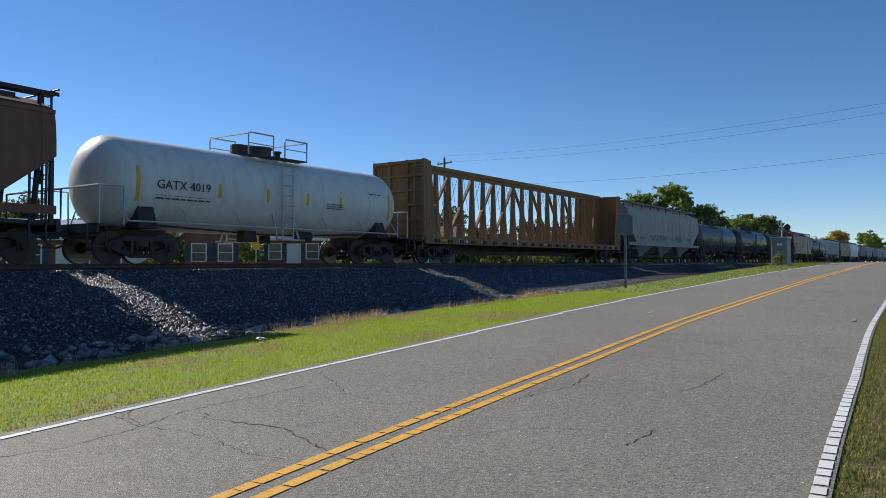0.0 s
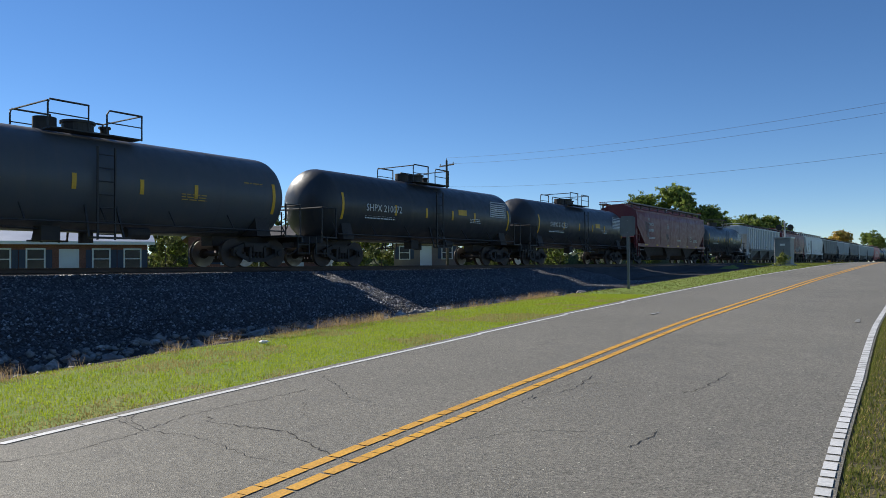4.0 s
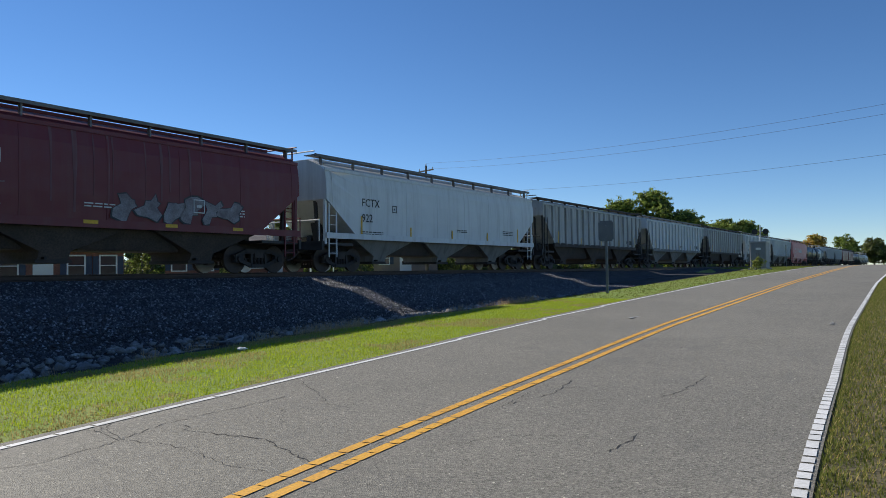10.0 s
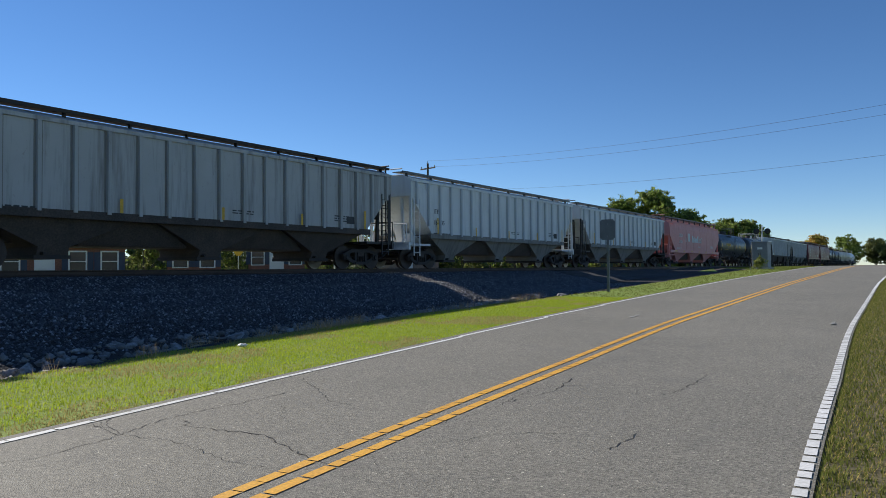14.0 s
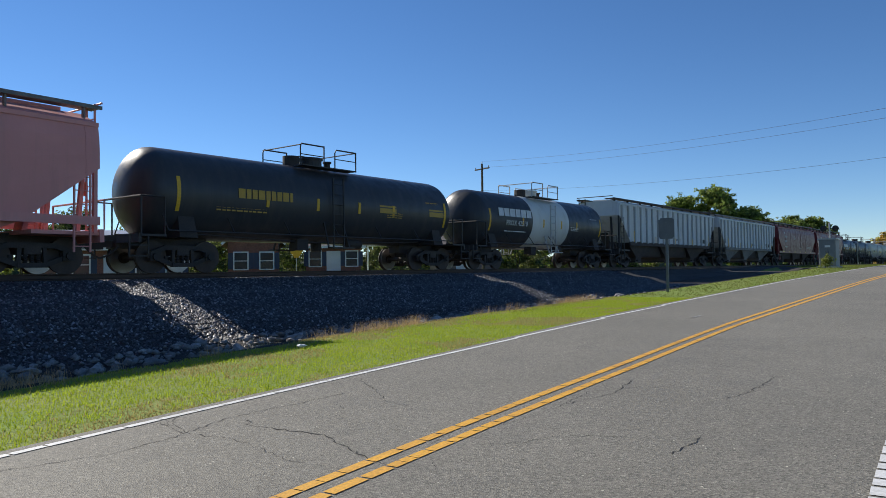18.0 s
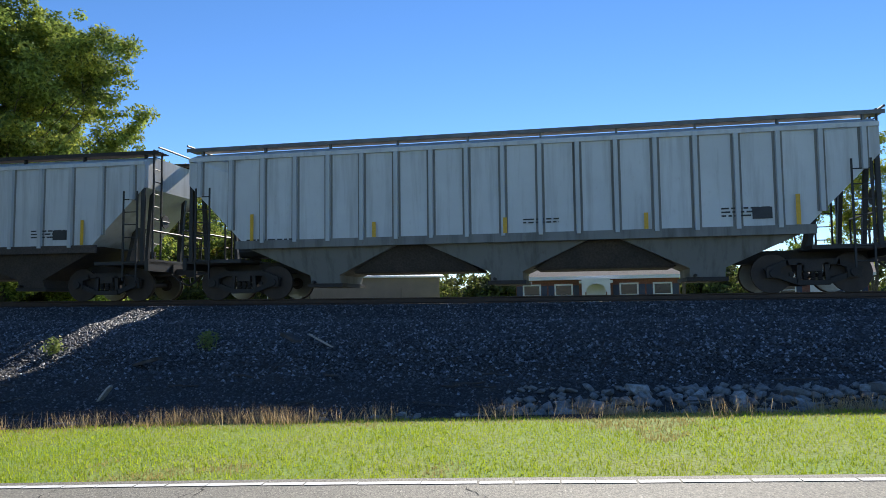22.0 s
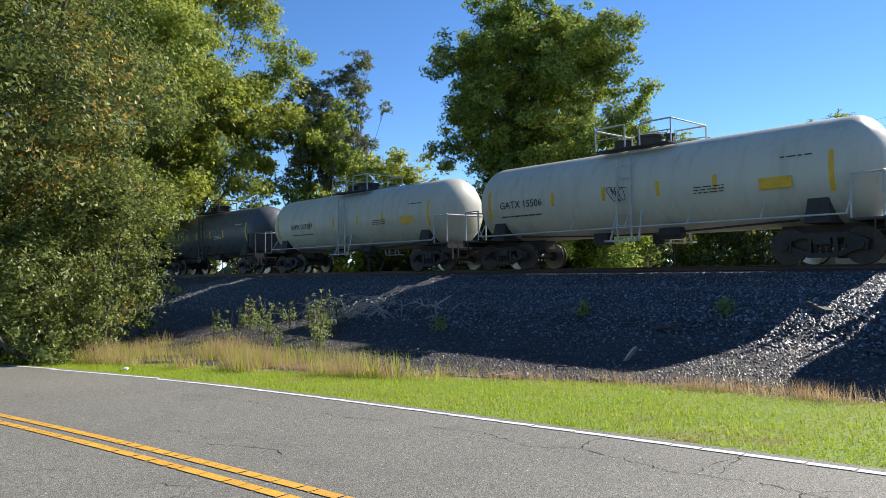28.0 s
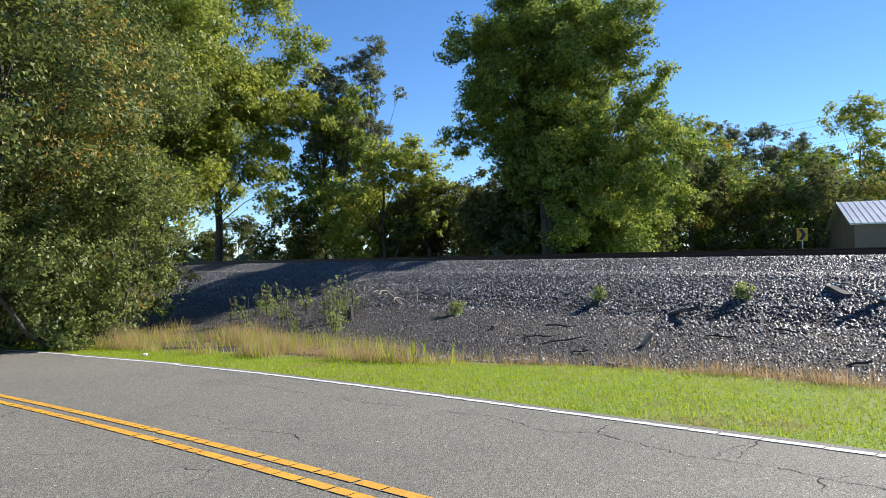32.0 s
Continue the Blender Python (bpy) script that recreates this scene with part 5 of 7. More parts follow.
            scrawl(car, 0.6, 1.42, 2.0, 0.6, 0.5, M_LETTER_DARK, rng, 4)
        elif i == 28:
            car = tank(i, BRIGHT, "clean white tank wagon at the train's end", "SHPX 207293", 2.6, M_LETTER_DARK, 0.4, rail_mat=M_LADDER_LIGHT, side_rail=True, walk=M_LADDER_LIGHT)
        elif i in (12, 14):
            car = ribbed(i, G_WORN, "rust-stained grey ribbed hopper wagon")
        elif i == 15:
            car = ribbed(i, G_PALE, "pale grey ribbed hopper wagon", "165635", "ITFX")
        elif i in (20, 21):
            car = ribbed(i, G_LIGHT, "weathered light grey ribbed hopper wagon with faded marks")
        else:
            car = ribbed(i, G_LIGHT if i % 2 else G_PALE, "light grey ribbed hopper wagon with grimy bays")
        TRAIN.append(car)


build_train()


# ---- trees ----
L_GREEN = leaf_material("green_leaves", (0.085, 0.13, 0.03), (0.38, 0.46, 0.1), 0.48, 0.02)
L_THICKET = leaf_material("thicket_leaves", (0.06, 0.085, 0.028), (0.28, 0.32, 0.085), 0.34, 0.02)
L_YELLOW = leaf_material("yellow_green_leaves", (0.2, 0.235, 0.035), (0.48, 0.5, 0.08), 0.5, 0.03)
L_DARK = leaf_material("dark_leaves", (0.06, 0.075, 0.026), (0.2, 0.21, 0.065), 0.42, 0.03)
L_PINE = leaf_material("pine_needles", (0.11, 0.135, 0.075), (0.26, 0.28, 0.16), 0.45, 0.03)
L_AUTUMN = leaf_material("autumn_leaves", (0.4, 0.24, 0.05), (0.58, 0.42, 0.1), 0.45, 0.03)
L_BRUSH = leaf_material("brush_leaves", (0.12, 0.15, 0.035), (0.36, 0.38, 0.1), 0.38, 0.03)
L_WEED = leaf_material("weed_leaves", (0.2, 0.26, 0.07), (0.34, 0.38, 0.13), 0.5)


def leaves_mesh(name, centres, radii, n, size, material, gen, hollow=0.2, flat=0.5):
    """n leaves, each a small bent pair of triangles, in the shells of the given clumps."""
    k = gen.choice(len(centres), n, p=radii ** 2 / (radii ** 2).sum())
    d = gen.normal(size=(n, 3))
    d /= np.linalg.norm(d, axis=1)[:, None]
    r = radii[k] * (hollow + (1.1 - hollow) * gen.random(n) ** 0.8)
    c = centres[k] + d * r[:, None] * np.array([1, 1, 0.7])
    out = centres - centres.mean(0)
    out /= np.linalg.norm(out, axis=1)[:, None] + 1e-6
    face = out * 0.5 + gen.normal(size=centres.shape) * 0.45 + np.array([0, 0, 0.55])
    face = face[k] + d * 0.35 + gen.normal(size=(n, 3)) * 0.62
    a = np.cross(face, gen.normal(size=(n, 3))); a /= np.linalg.norm(a, axis=1)[:, None]
    b = np.cross(face, a); b /= np.linalg.norm(b, axis=1)[:, None]
    s = size * gen.uniform(0.6, 1.35, n)[:, None]
    v = np.empty((n, 3, 3))
    v[:, 0] = c - a * s * 0.55
    v[:, 1] = c + a * s * 0.55 + b * s * 0.1
    v[:, 2] = c + b * s * 0.62
    me = bpy.data.meshes.new(name)
    me.vertices.add(n * 3)
    me.vertices.foreach_set("co", v.reshape(-1))
    me.loops.add(n * 3)
    me.loops.foreach_set("vertex_index", np.arange(n * 3))
    me.polygons.add(n)
    me.polygons.foreach_set("loop_start", np.arange(n) * 3)
    me.materials.append(material)
    me.update(calc_edges=True)
    return me


def tree(name, x, y, height, crown, n, size, materials, seed, label, trunk=0.25, z0=None, lean=(0, 0), sub=20, group="trees beside the track", hollow=0.15, stems=1, split=0.8):
    """crown: blobs (dx, dy, z, r) relative to the foot; each is broken into smaller clumps."""
    gen = np.random.default_rng(seed)
    rng = random.Random(seed)
    z = float(ground_z(np.array([[x, y]]))[0]) - 0.05 if z0 is None else z0
    root = empty(name, pose(x, y, z, 0, 0, math.degrees(math.atan2(-x, y))))
    tagged(root, label, "tree", group)
    top = Vector((lean[0], lean[1], height * 0.8))
    bm = bmesh.new()
    for st in range(stems):
        off = Vector((rng.uniform(-0.6, 0.6), rng.uniform(-0.6, 0.6), 0)) * (st > 0)
        pts = [Vector((0, 0, 0))] + [top * (k / 6) + off * (1 + k * 0.6) + Vector((rng.uniform(-0.15, 0.15), rng.uniform(-0.15, 0.15), 0)) * trunk * 4 for k in range(1, 7)]
        for k, (a, b) in enumerate(zip(pts[:-1], pts[1:])):
            tube(bm, a, b, trunk * (1 - k * 0.15), 9, trunk * (1 - (k + 1) * 0.15))
        tube(bm, pts[0] - Vector((0, 0, 0.2)), pts[0] + Vector((0, 0, 0.5)), trunk * 1.5, 9, trunk)
    part("trunk", bm, M_BARK, root)
    cs, rs = [], []
    for dx, dy, cz, r in crown:
        bm = bmesh.new()
        h = min(cz * 0.75, height * 0.75)
        a = top * (h * 0.7 / max(0.1, top.z))
        b = Vector((dx, dy, cz))
        m = (a + b) / 2 + Vector((0, 0, r * 0.15))
        tube(bm, a, m, trunk * 0.16, 6, trunk * 0.1)
        tube(bm, m, b, trunk * 0.1, 6, trunk * 0.04)
        for _ in range(3):
            e = b + Vector((rng.uniform(-1, 1), rng.uniform(-1, 1), rng.uniform(-0.4, 1))) * r * 0.7
            tube(bm, m.lerp(b, rng.uniform(0.3, 0.9)), e, trunk * 0.06, 5, trunk * 0.02)
        part("limb", bm, M_BARK, root)
        for _ in range(sub):
            o = gen.normal(size=3)
            o /= np.linalg.norm(o)
            o *= r * gen.uniform(0.3, 1.3) * np.array([1, 1, 0.85])
            cs.append(np.array([dx, dy, cz]) + o)
            rs.append(r * gen.uniform(0.2, 0.5))
    cs, rs = np.array(cs), np.array(rs)
    share = n if len(materials) == 1 else int(n * split)
    part("crown", leaves_mesh("crown", cs, rs, share, size, materials[0], gen, hollow), materials[0], root)
    if len(materials) > 1:
        pick = gen.random(len(cs)) < (0.2 if materials[1] is L_AUTUMN else 0.45)
        if pick.sum() < 2:
            pick[:2] = True
        part("crown", leaves_mesh("crown", cs[pick], rs[pick], n - share, size, materials[1], gen, hollow), materials[1], root)
    return root


def polar(yaw, r):
    a = radians(yaw)
    return -math.sin(a) * r, math.cos(a) * r


def blobs(gen_seed, n, w, z0, z1, r0, r1, depth=None):
    """A crown's blobs inside a rounded outline w wide from z0 to z1."""
    rng = random.Random(gen_seed)
    depth = w if depth is None else depth
    out = []
    for _ in range(n):
        k = rng.random()
        z = z0 + (z1 - z0) * k
        f = math.sin(math.pi * min(1.0, 0.18 + 0.78 * k)) ** 0.6
        a = rng.uniform(0, 2 * math.pi)
        q = math.sqrt(rng.random()) * f
        out.append((math.cos(a) * w / 2 * q, math.sin(a) * depth / 2 * q, z, rng.uniform(r0, r1)))
    return out


M_FARWOOD = surface("far_foliage", (0.03, 0.045, 0.018), (0.075, 0.095, 0.035), 0.5, 0.95, fine=1.6, amount=0.9, relief=1.0, dist=0.6, world_space=True)


def trees():
    x, y = polar(99.6, 42)
    rng = random.Random(77)
    crown = []
    slim = 0.9
    for z, a, b in ((16.0, -2.0, 2.6), (14.4, -4.0, 4.2), (12.6, -4.8, 5.2), (10.8, -5.2, 5.8), (9.0, -4.6, 6.2), (7.2, -2.6, 6.2), (5.4, 0.4, 5.6), (3.6, 1.2, 5.2), (2.2, 1.6, 4.6)):
        n = max(2, int((b - a) / 1.35))
        for i in range(n + 1):
            crown.append(((a + (b - a) * i / n + rng.uniform(-0.6, 0.6)) * slim, rng.uniform(-3.0, 3.0), z + rng.uniform(-0.7, 0.7), rng.uniform(1.3, 2.0)))
    for k in range(10):
        crown.append((rng.uniform(-2.2, 2.4), rng.uniform(-2.5, 2.5), 5.0 + k * 0.8, rng.uniform(1.2, 1.8)))
    tree("broadleaf_tree", x, y, 16, crown, 200000, 0.19, [L_GREEN, L_YELLOW], 1, "large spreading green tree behind the track", 0.3, stems=3, split=0.75, sub=20)
    for i, (yaw, r, h, w, z0, mats, n, lab) in enumerate((
            (139.0, 24, 15.5, 8.6, 1.6, [L_THICKET, L_AUTUMN], 80000, "tall leafy tree with yellowing leaves at the verge"),
            (135.5, 27, 16.5, 7.0, 2.0, [L_THICKET, L_YELLOW], 60000, "tall leafy tree with yellowing leaves at the verge"),
            (147.0, 22, 14.0, 8.6, 1.6, [L_THICKET, L_AUTUMN], 64000, "dense green tree overhanging the verge"),
            (125.0, 57, 23.5, 15.5, 6.0, [L_YELLOW, L_GREEN], 90000, "tall yellow-green tree behind the track"),
            (129.0, 50, 21.5, 12.0, 3.5, [L_YELLOW, L_GREEN], 70000, "tall yellow-green tree behind the track"),
            (133.0, 62, 24.0, 14.0, 6.0, [L_GREEN, L_YELLOW], 50000, "tall yellow-green tree behind the track"))):
        x, y = polar(yaw, r)
        tree("broadleaf_tree", x, y, h, blobs(20 + i, 48, w, z0, h - 0.8, 1.2 if r < 30 else 1.6, 1.9 if r < 30 else 2.4), n, 0.125 if r < 30 else 0.25, mats, 20 + i, lab, 0.2 if r < 30 else 0.32, stems=2 if r < 30 else 1, split=0.87 if r < 30 else 0.7)
    # thicket down to the ground at the verge
    for i, (yaw, r, h, w) in enumerate(((132.2, 21.5, 4.4, 3.0), (135.5, 20.6, 3.4, 3.2), (139.0, 21.3, 4.2, 3.4), (142.5, 21.6, 4.4, 3.4), (132.4, 25.5, 6.6, 4.0), (146.5, 22.0, 4.3, 3.6), (136.0, 24.5, 6.0, 3.8))):
        x, y = polar(yaw, r)
        tree("bush", x, y, h, blobs(40 + i, 12, w, 0.4, h, 0.6, 1.0), 13000, 0.105, [L_THICKET, L_BRUSH], 40 + i, "dense green bush beside the verge", 0.06, stems=3, group="bushes beside the verge")
    for i, (yaw, r, h, w, mat) in enumerate(((113.2, 60, 20.0, 7.5, L_PINE), (117.0, 58, 17.5, 6.0, L_PINE), (84.5, 92, 17.0, 8.0, L_PINE), (86.8, 88, 16.5, 8.0, L_PINE), (82.0, 95, 16.5, 7.5, L_PINE), (90.0, 80, 13.5, 7.0, L_PINE))):
        x, y = polar(yaw, r)
        tree("pine_tree", x, y, h, blobs(60 + i, 34, w * 0.92, h * 0.4, h - 1.0, 0.6, 1.2), 22000, 0.2, [mat], 60 + i, "tall pine tree with a bare lower trunk", 0.22)
    # dark leaves at yaw 96 to 104 paint the shade below the large tree
    for i, (yaw, r, h, w, mats) in enumerate(((112.5, 52, 10.5, 8.0, [L_YELLOW, L_GREEN]), (115.5, 56, 15.5, 5.5, [L_GREEN, L_YELLOW]), (108.0, 54, 8.0, 8.0, [L_DARK]), (100.5, 46, 7.0, 7.0, [L_DARK]), (104.0, 47, 6.5, 6.0, [L_DARK]),
                                              (93.5, 50, 9.0, 8.0, [L_GREEN, L_YELLOW]), (89.0, 72, 14.5, 8.0, [L_YELLOW, L_GREEN]), (78.0, 78, 15.5, 8.0, [L_YELLOW, L_GREEN]), (75.0, 82, 14.0, 9.0, [L_GREEN, L_YELLOW]), (96.5, 46, 6.5, 8.0, [L_DARK, L_GREEN]),
                                              (37.8, 84, 17.5, 6.5, [L_YELLOW, L_GREEN]), (34.8, 84, 15.0, 5.5, [L_GREEN, L_YELLOW]), (41.3, 82, 15.5, 6.5, [L_GREEN, L_YELLOW]))):
        x, y = polar(yaw, r)
        tree("broadleaf_tree", x, y, h, blobs(80 + i, 20, w, h * 0.18, h - 0.9, 1.0, 1.7), 15000, 0.27, mats, 80 + i, "green tree beyond the railway", 0.18, stems=2)
    # scrubby trees between the tall ones
    for i in range(11):
        yaw = 78.5 + i * 2.05
        x, y = polar(yaw, 60 + (i * 5 % 4) * 4.5)
        h = 7.6 + (i * 7 % 5) * 0.7
        tree("broadleaf_tree", x, y, h, blobs(500 + i, 16, 6.2, 0.6, h - 0.6, 0.9, 1.6), 12000, 0.23, [L_GREEN if i % 3 else L_BRUSH, L_YELLOW if i % 4 else L_AUTUMN], 500 + i, "scrubby green tree beyond the railway", 0.12, stems=2, split=0.85)
    # undergrowth that closes the view under the trees
    for i in range(18):
        yaw = 80 + i * 3.0
        if 119 < yaw < 129.5:
            continue
        r = 54 + (i * 7 % 5) * 3.0
        x, y = polar(yaw, r)
        h = 4.4 + (i * 5 % 4) * 0.6 + (1.8 if yaw < 99 else 0.6)
        tree("bush", x, y, h, blobs(120 + i, 16, 6.4, 0.2, h, 0.8, 1.4), 8000, 0.26, [L_DARK, L_BRUSH], 120 + i, "dark undergrowth behind the railway", 0.08, stems=2, group="undergrowth behind the railway")
    for i, (yaw, r) in enumerate(((126.0, 74), (128.5, 72), (131.0, 70), (123.5, 70))):
        x, y = polar(yaw, r)
        tree("bush", x, y, 4.2 + 0.3 * i, blobs(560 + i, 14, 5.0, 0.2, 4.0 + 0.3 * i, 0.7, 1.2), 8000, 0.22, [L_DARK, L_BRUSH], 560 + i, "dark undergrowth behind the railway", 0.07, stems=2, group="undergrowth behind the railway")
    # low woods that close the view beyond the houses
    for i in range(48):
        yaw = -15 + i * 2.0
        r = 84 + (i * 11 % 7) * 5.0
        x, y = polar(yaw, r)
        h = 4.0 + (i * 5 % 6) * 0.5
        tree("bush", x, y, h, blobs(220 + i, 12, 6.5, 0.0, h, 0.8, 1.4), 3000, 0.36, [L_DARK, L_GREEN], 220 + i, "low dark hedge tree beyond the houses", 0.1, stems=2, group="low woods beyond the houses", sub=8)
    # distant line of woods, low on the horizon
    verts, faces = [], []
    cols = [-30 + 0.25 * k for k in range(664)]
    for k, yaw in enumerate(cols):
        r = 235 + 14 * noise.noise(Vector((yaw * 0.3, 0, 0))) + 185 * min(1.0, max(0.0, (-13 - yaw) / 9))
        h = 5.6 + 2.2 * noise.noise(Vector((yaw * 0.9, 5, 0))) + 1.6 * noise.noise(Vector((yaw * 3.1, 9, 0)))
        for f, b in ((-0.3, 0.0), (0.35, -2.0), (0.75, -1.0), (1.0, 2.5), (0.6, 7.0), (-0.3, 9.0)):
            x, y = polar(yaw, r + b + 1.5 * noise.noise(Vector((yaw * 4, f * 9, 2))))
            verts.append((x, y, f * h + 0.5 * noise.noise(Vector((yaw * 5, f * 7, 3)))))
    for k in range(len(cols) - 1):
        for j in range(5):
            faces.append((k * 6 + j, (k + 1) * 6 + j, (k + 1) * 6 + j + 1, k * 6 + j + 1))
    ob = new("far_woods", mesh_from("far_woods", verts, faces, M_FARWOOD))
    tagged(ob, "low dark line of distant woods", "woods", kind="stuff")
    # far trees
    for i, (yaw, r, h, w, mats) in enumerate(((-17.6, 150, 15.6, 11.0, [L_GREEN, L_DARK]), (-19.7, 152, 11.6, 8.0, [L_GREEN, L_DARK]), (-15.0, 150, 13.6, 9.0, [L_GREEN, L_DARK]), (-22.5, 210, 13.2, 12.0, [L_GREEN, L_DARK]), (-24.2, 212, 13.0, 10.0, [L_GREEN, L_DARK]),
                                              (-28.4, 270, 10.5, 8.0, [L_AUTUMN, L_YELLOW]), (-30.2, 350, 12.5, 14.0, [L_GREEN, L_DARK]), (-32.0, 360, 11.5, 14.0, [L_DARK, L_GREEN]), (-29.0, 380, 8.0, 10.0, [L_DARK]),
                                              (25.0, 120, 12.0, 8.0, [L_DARK, L_GREEN]), (20.7, 122, 12.0, 9.0, [L_DARK, L_GREEN]), (16.7, 125, 10.5, 10.0, [L_DARK, L_GREEN]), (11.5, 140, 9.0, 10.0, [L_DARK, L_GREEN]), (7.0, 150, 9.5, 12.0, [L_DARK, L_GREEN]), (30.0, 115, 9.5, 9.0, [L_DARK, L_GREEN]), (2.0, 160, 8.5, 12.0, [L_DARK, L_GREEN]), (-3.0, 170, 9.0, 12.0, [L_DARK, L_GREEN]), (-8.0, 180, 8.5, 12.0, [L_DARK, L_GREEN]),
                                              (48.0, 95, 6.0, 10.0, [L_DARK, L_GREEN]), (56.0, 95, 6.0, 10.0, [L_DARK, L_GREEN]), (64.0, 95, 6.0, 10.0, [L_DARK, L_GREEN]), (71.0, 95, 6.5, 10.0, [L_DARK, L_GREEN]))):
        x, y = polar(yaw, r)
        tree("broadleaf_tree", x, y, h, blobs(160 + i, 40, w * 0.9, h * 0.12, h - 1.4, 1.3, 2.1), 22000 if yaw < -13 else 6500, 0.55, mats, 160 + i, "rounded green tree far off", 0.25, group="distant trees", sub=26)


trees()


# ---- houses beyond the railway ----
M_ROOF = surface("roof_shingles", (0.1, 0.09, 0.085), (0.16, 0.14, 0.13), 1.0, 0.9, fine=14, amount=0.6)
M_BRICKWALL = surface("brick_wall", (0.2, 0.085, 0.06), (0.27, 0.12, 0.085), 1.5, 0.9, fine=12, amount=0.5)
M_TRIM = surface("white_trim", (0.75, 0.75, 0.73), (0.68, 0.68, 0.66), 1.0, 0.6, amount=0.1)
M_METALROOF = surface("metal_roof", (0.55, 0.56, 0.57), (0.65, 0.66, 0.67), 1.0, 0.4, 0.4, amount=0.1)
M_SHUTTER = surface("dark_blue_shutter", (0.03, 0.045, 0.08), (0.045, 0.06, 0.1), 1.0, 0.6, amount=0.1)
M_TAN = surface("tan_siding", (0.2, 0.15, 0.125), (0.25, 0.19, 0.155), 1.0, 0.7, amount=0.2)
M_GLASS = surface("window_glass", (0.03, 0.035, 0.04), (0.05, 0.055, 0.06), 1.0, 0.08, amount=0.05)


def house(yaw0, yaw1, r, eave, ridge, depth, wall, roof, label, windows=4, porch=False, gable=False):
    xa, ya = polar(yaw0, r)
    xb, yb = polar(yaw1, r)
    w = math.hypot(xb - xa, yb - ya)
    cx, cy = (xa + xb) / 2, (ya + yb) / 2
    z = float(ground_z(np.array([[cx, cy]]))[0])
    root = empty("house", pose(cx, cy, z, 0, 0, math.degrees(math.atan2(yb - ya, xb - xa))))
    tagged(root, label, "house", "houses beyond the railway")
    bm = bmesh.new()
    if gable:
        ring = lambda y: [(-w / 2, y, -0.2), (w / 2, y, -0.2), (w / 2, y, eave), (0, y, ridge - 0.1), (-w / 2, y, eave)]
        loft(bm, [ring(0.0), ring(depth)])
    else:
        box(bm, -w / 2, w / 2, 0, depth, -0.2, eave)
    part("wall", bm, wall, root)
    bm = bmesh.new()
    o = 0.45
    if gable:
        for sx in (-1, 1):
            rings = [[(sx * (w / 2 + o), y, eave - 0.2), (0, y, ridge), (0, y, ridge + 0.14), (sx * (w / 2 + o), y, eave - 0.06)] for y in (-o, depth + o)]
            loft(bm, rings)
    else:
        rings = [[(x, -o, eave - 0.05), (x, depth / 2, ridge), (x, depth + o, eave - 0.05), (x, depth + o, eave - 0.2), (x, depth / 2, ridge - 0.15), (x, -o, eave - 0.2)] for x in (-w / 2 - o, w / 2 + o)]
        loft(bm, rings)
    roof_ob = part("roof", bm, roof, root)
    bm = bmesh.new()
    if gable:
        for sx in (-1, 1):
            beam(bm, (sx * (w / 2 + o), -o - 0.03, eave - 0.1), (0, -o - 0.03, ridge + 0.05), 0.05, 0.2)
    else:
        box(bm, -w / 2 - o, w / 2 + o, -o - 0.05, -o - 0.003, eave - 0.26, eave - 0.04)
    part("fascia", bm, M_TRIM, roof_ob)
    for i in range(windows):
        x = -w / 2 + w * (i + 0.5) / windows
        door = i == windows // 2 and not gable
        bm = bmesh.new()
        ww, z0, z1 = (1.0, 0.0, 2.1) if door else (0.95, 0.9, 2.15)
        for a, b, c, d in ((-ww / 2 - 0.1, -ww / 2, z0, z1), (ww / 2, ww / 2 + 0.1, z0, z1), (-ww / 2 - 0.1, ww / 2 + 0.1, z1, z1 + 0.1), (-ww / 2 - 0.1, ww / 2 + 0.1, z0 - 0.08, z0), (-ww / 2, ww / 2, (z0 + z1) / 2 - 0.03, (z0 + z1) / 2 + 0.03)):
            box(bm, x + a, x + b, -0.07, 0.05, c, d)
        win = part("door" if door else "window", bm, M_TRIM, root)
        bm = bmesh.new()
        box(bm, x - ww / 2, x + ww / 2, -0.025, 0.02, z0, z1)
        part("pane", bm, M_TRIM if door else M_GLASS, win)
        if not door:
            for sx in (-1, 1):
                bm = bmesh.new()
                xx = x + sx * (ww / 2 + 0.3)
                box(bm, xx - 0.18, xx + 0.18, -0.05, 0.02, z0, z1)
                part("shutter", bm, M_SHUTTER, win)
    if porch:
        bm = bmesh.new()
        box(bm, -1.0, 1.0, -1.4, -0.004, 2.25, 2.4)
        n = 12
        rings = [[(0.6 * math.cos(math.pi * i / n), y, 1.7 + 0.5 * math.sin(math.pi * i / n)) for i in range(n + 1)] + [(-0.85, y, 1.7), (-0.85, y, 2.55), (0.85, y, 2.55), (0.85, y, 1.7)] for y in (-1.5, -1.35)]
        loft(bm, rings)
        for x in (-0.75, 0.75):
            box(bm, x - 0.1, x + 0.1, -1.52, -1.33, 0, 1.7)
        part("porch", bm, M_TRIM, root, "white arched entrance porch")
    return root


house(62.5, 50.3, 47, 2.75, 4.6, 8, M_BRICKWALL, M_ROOF, "brick ranch house with white trim and arched porch", 5, True)
house(32.4, 22.2, 55, 2.75, 4.1, 8, M_BRICKWALL, M_METALROOF, "long brick ranch house with white windows", 5)
house(19.4, 15.6, 58, 2.9, 4.9, 9, M_BRICKWALL, M_ROOF, "brick house with a grey gable roof", 2, gable=True)
house(13.6, 9.4, 64, 2.7, 4.2, 8, M_BRICKWALL, M_ROOF, "small brick house with pale roof edge", 3)
house(4.0, -1.0, 75, 2.7, 4.2, 8, M_TAN, M_ROOF, "small tan house beyond the railway", 3)
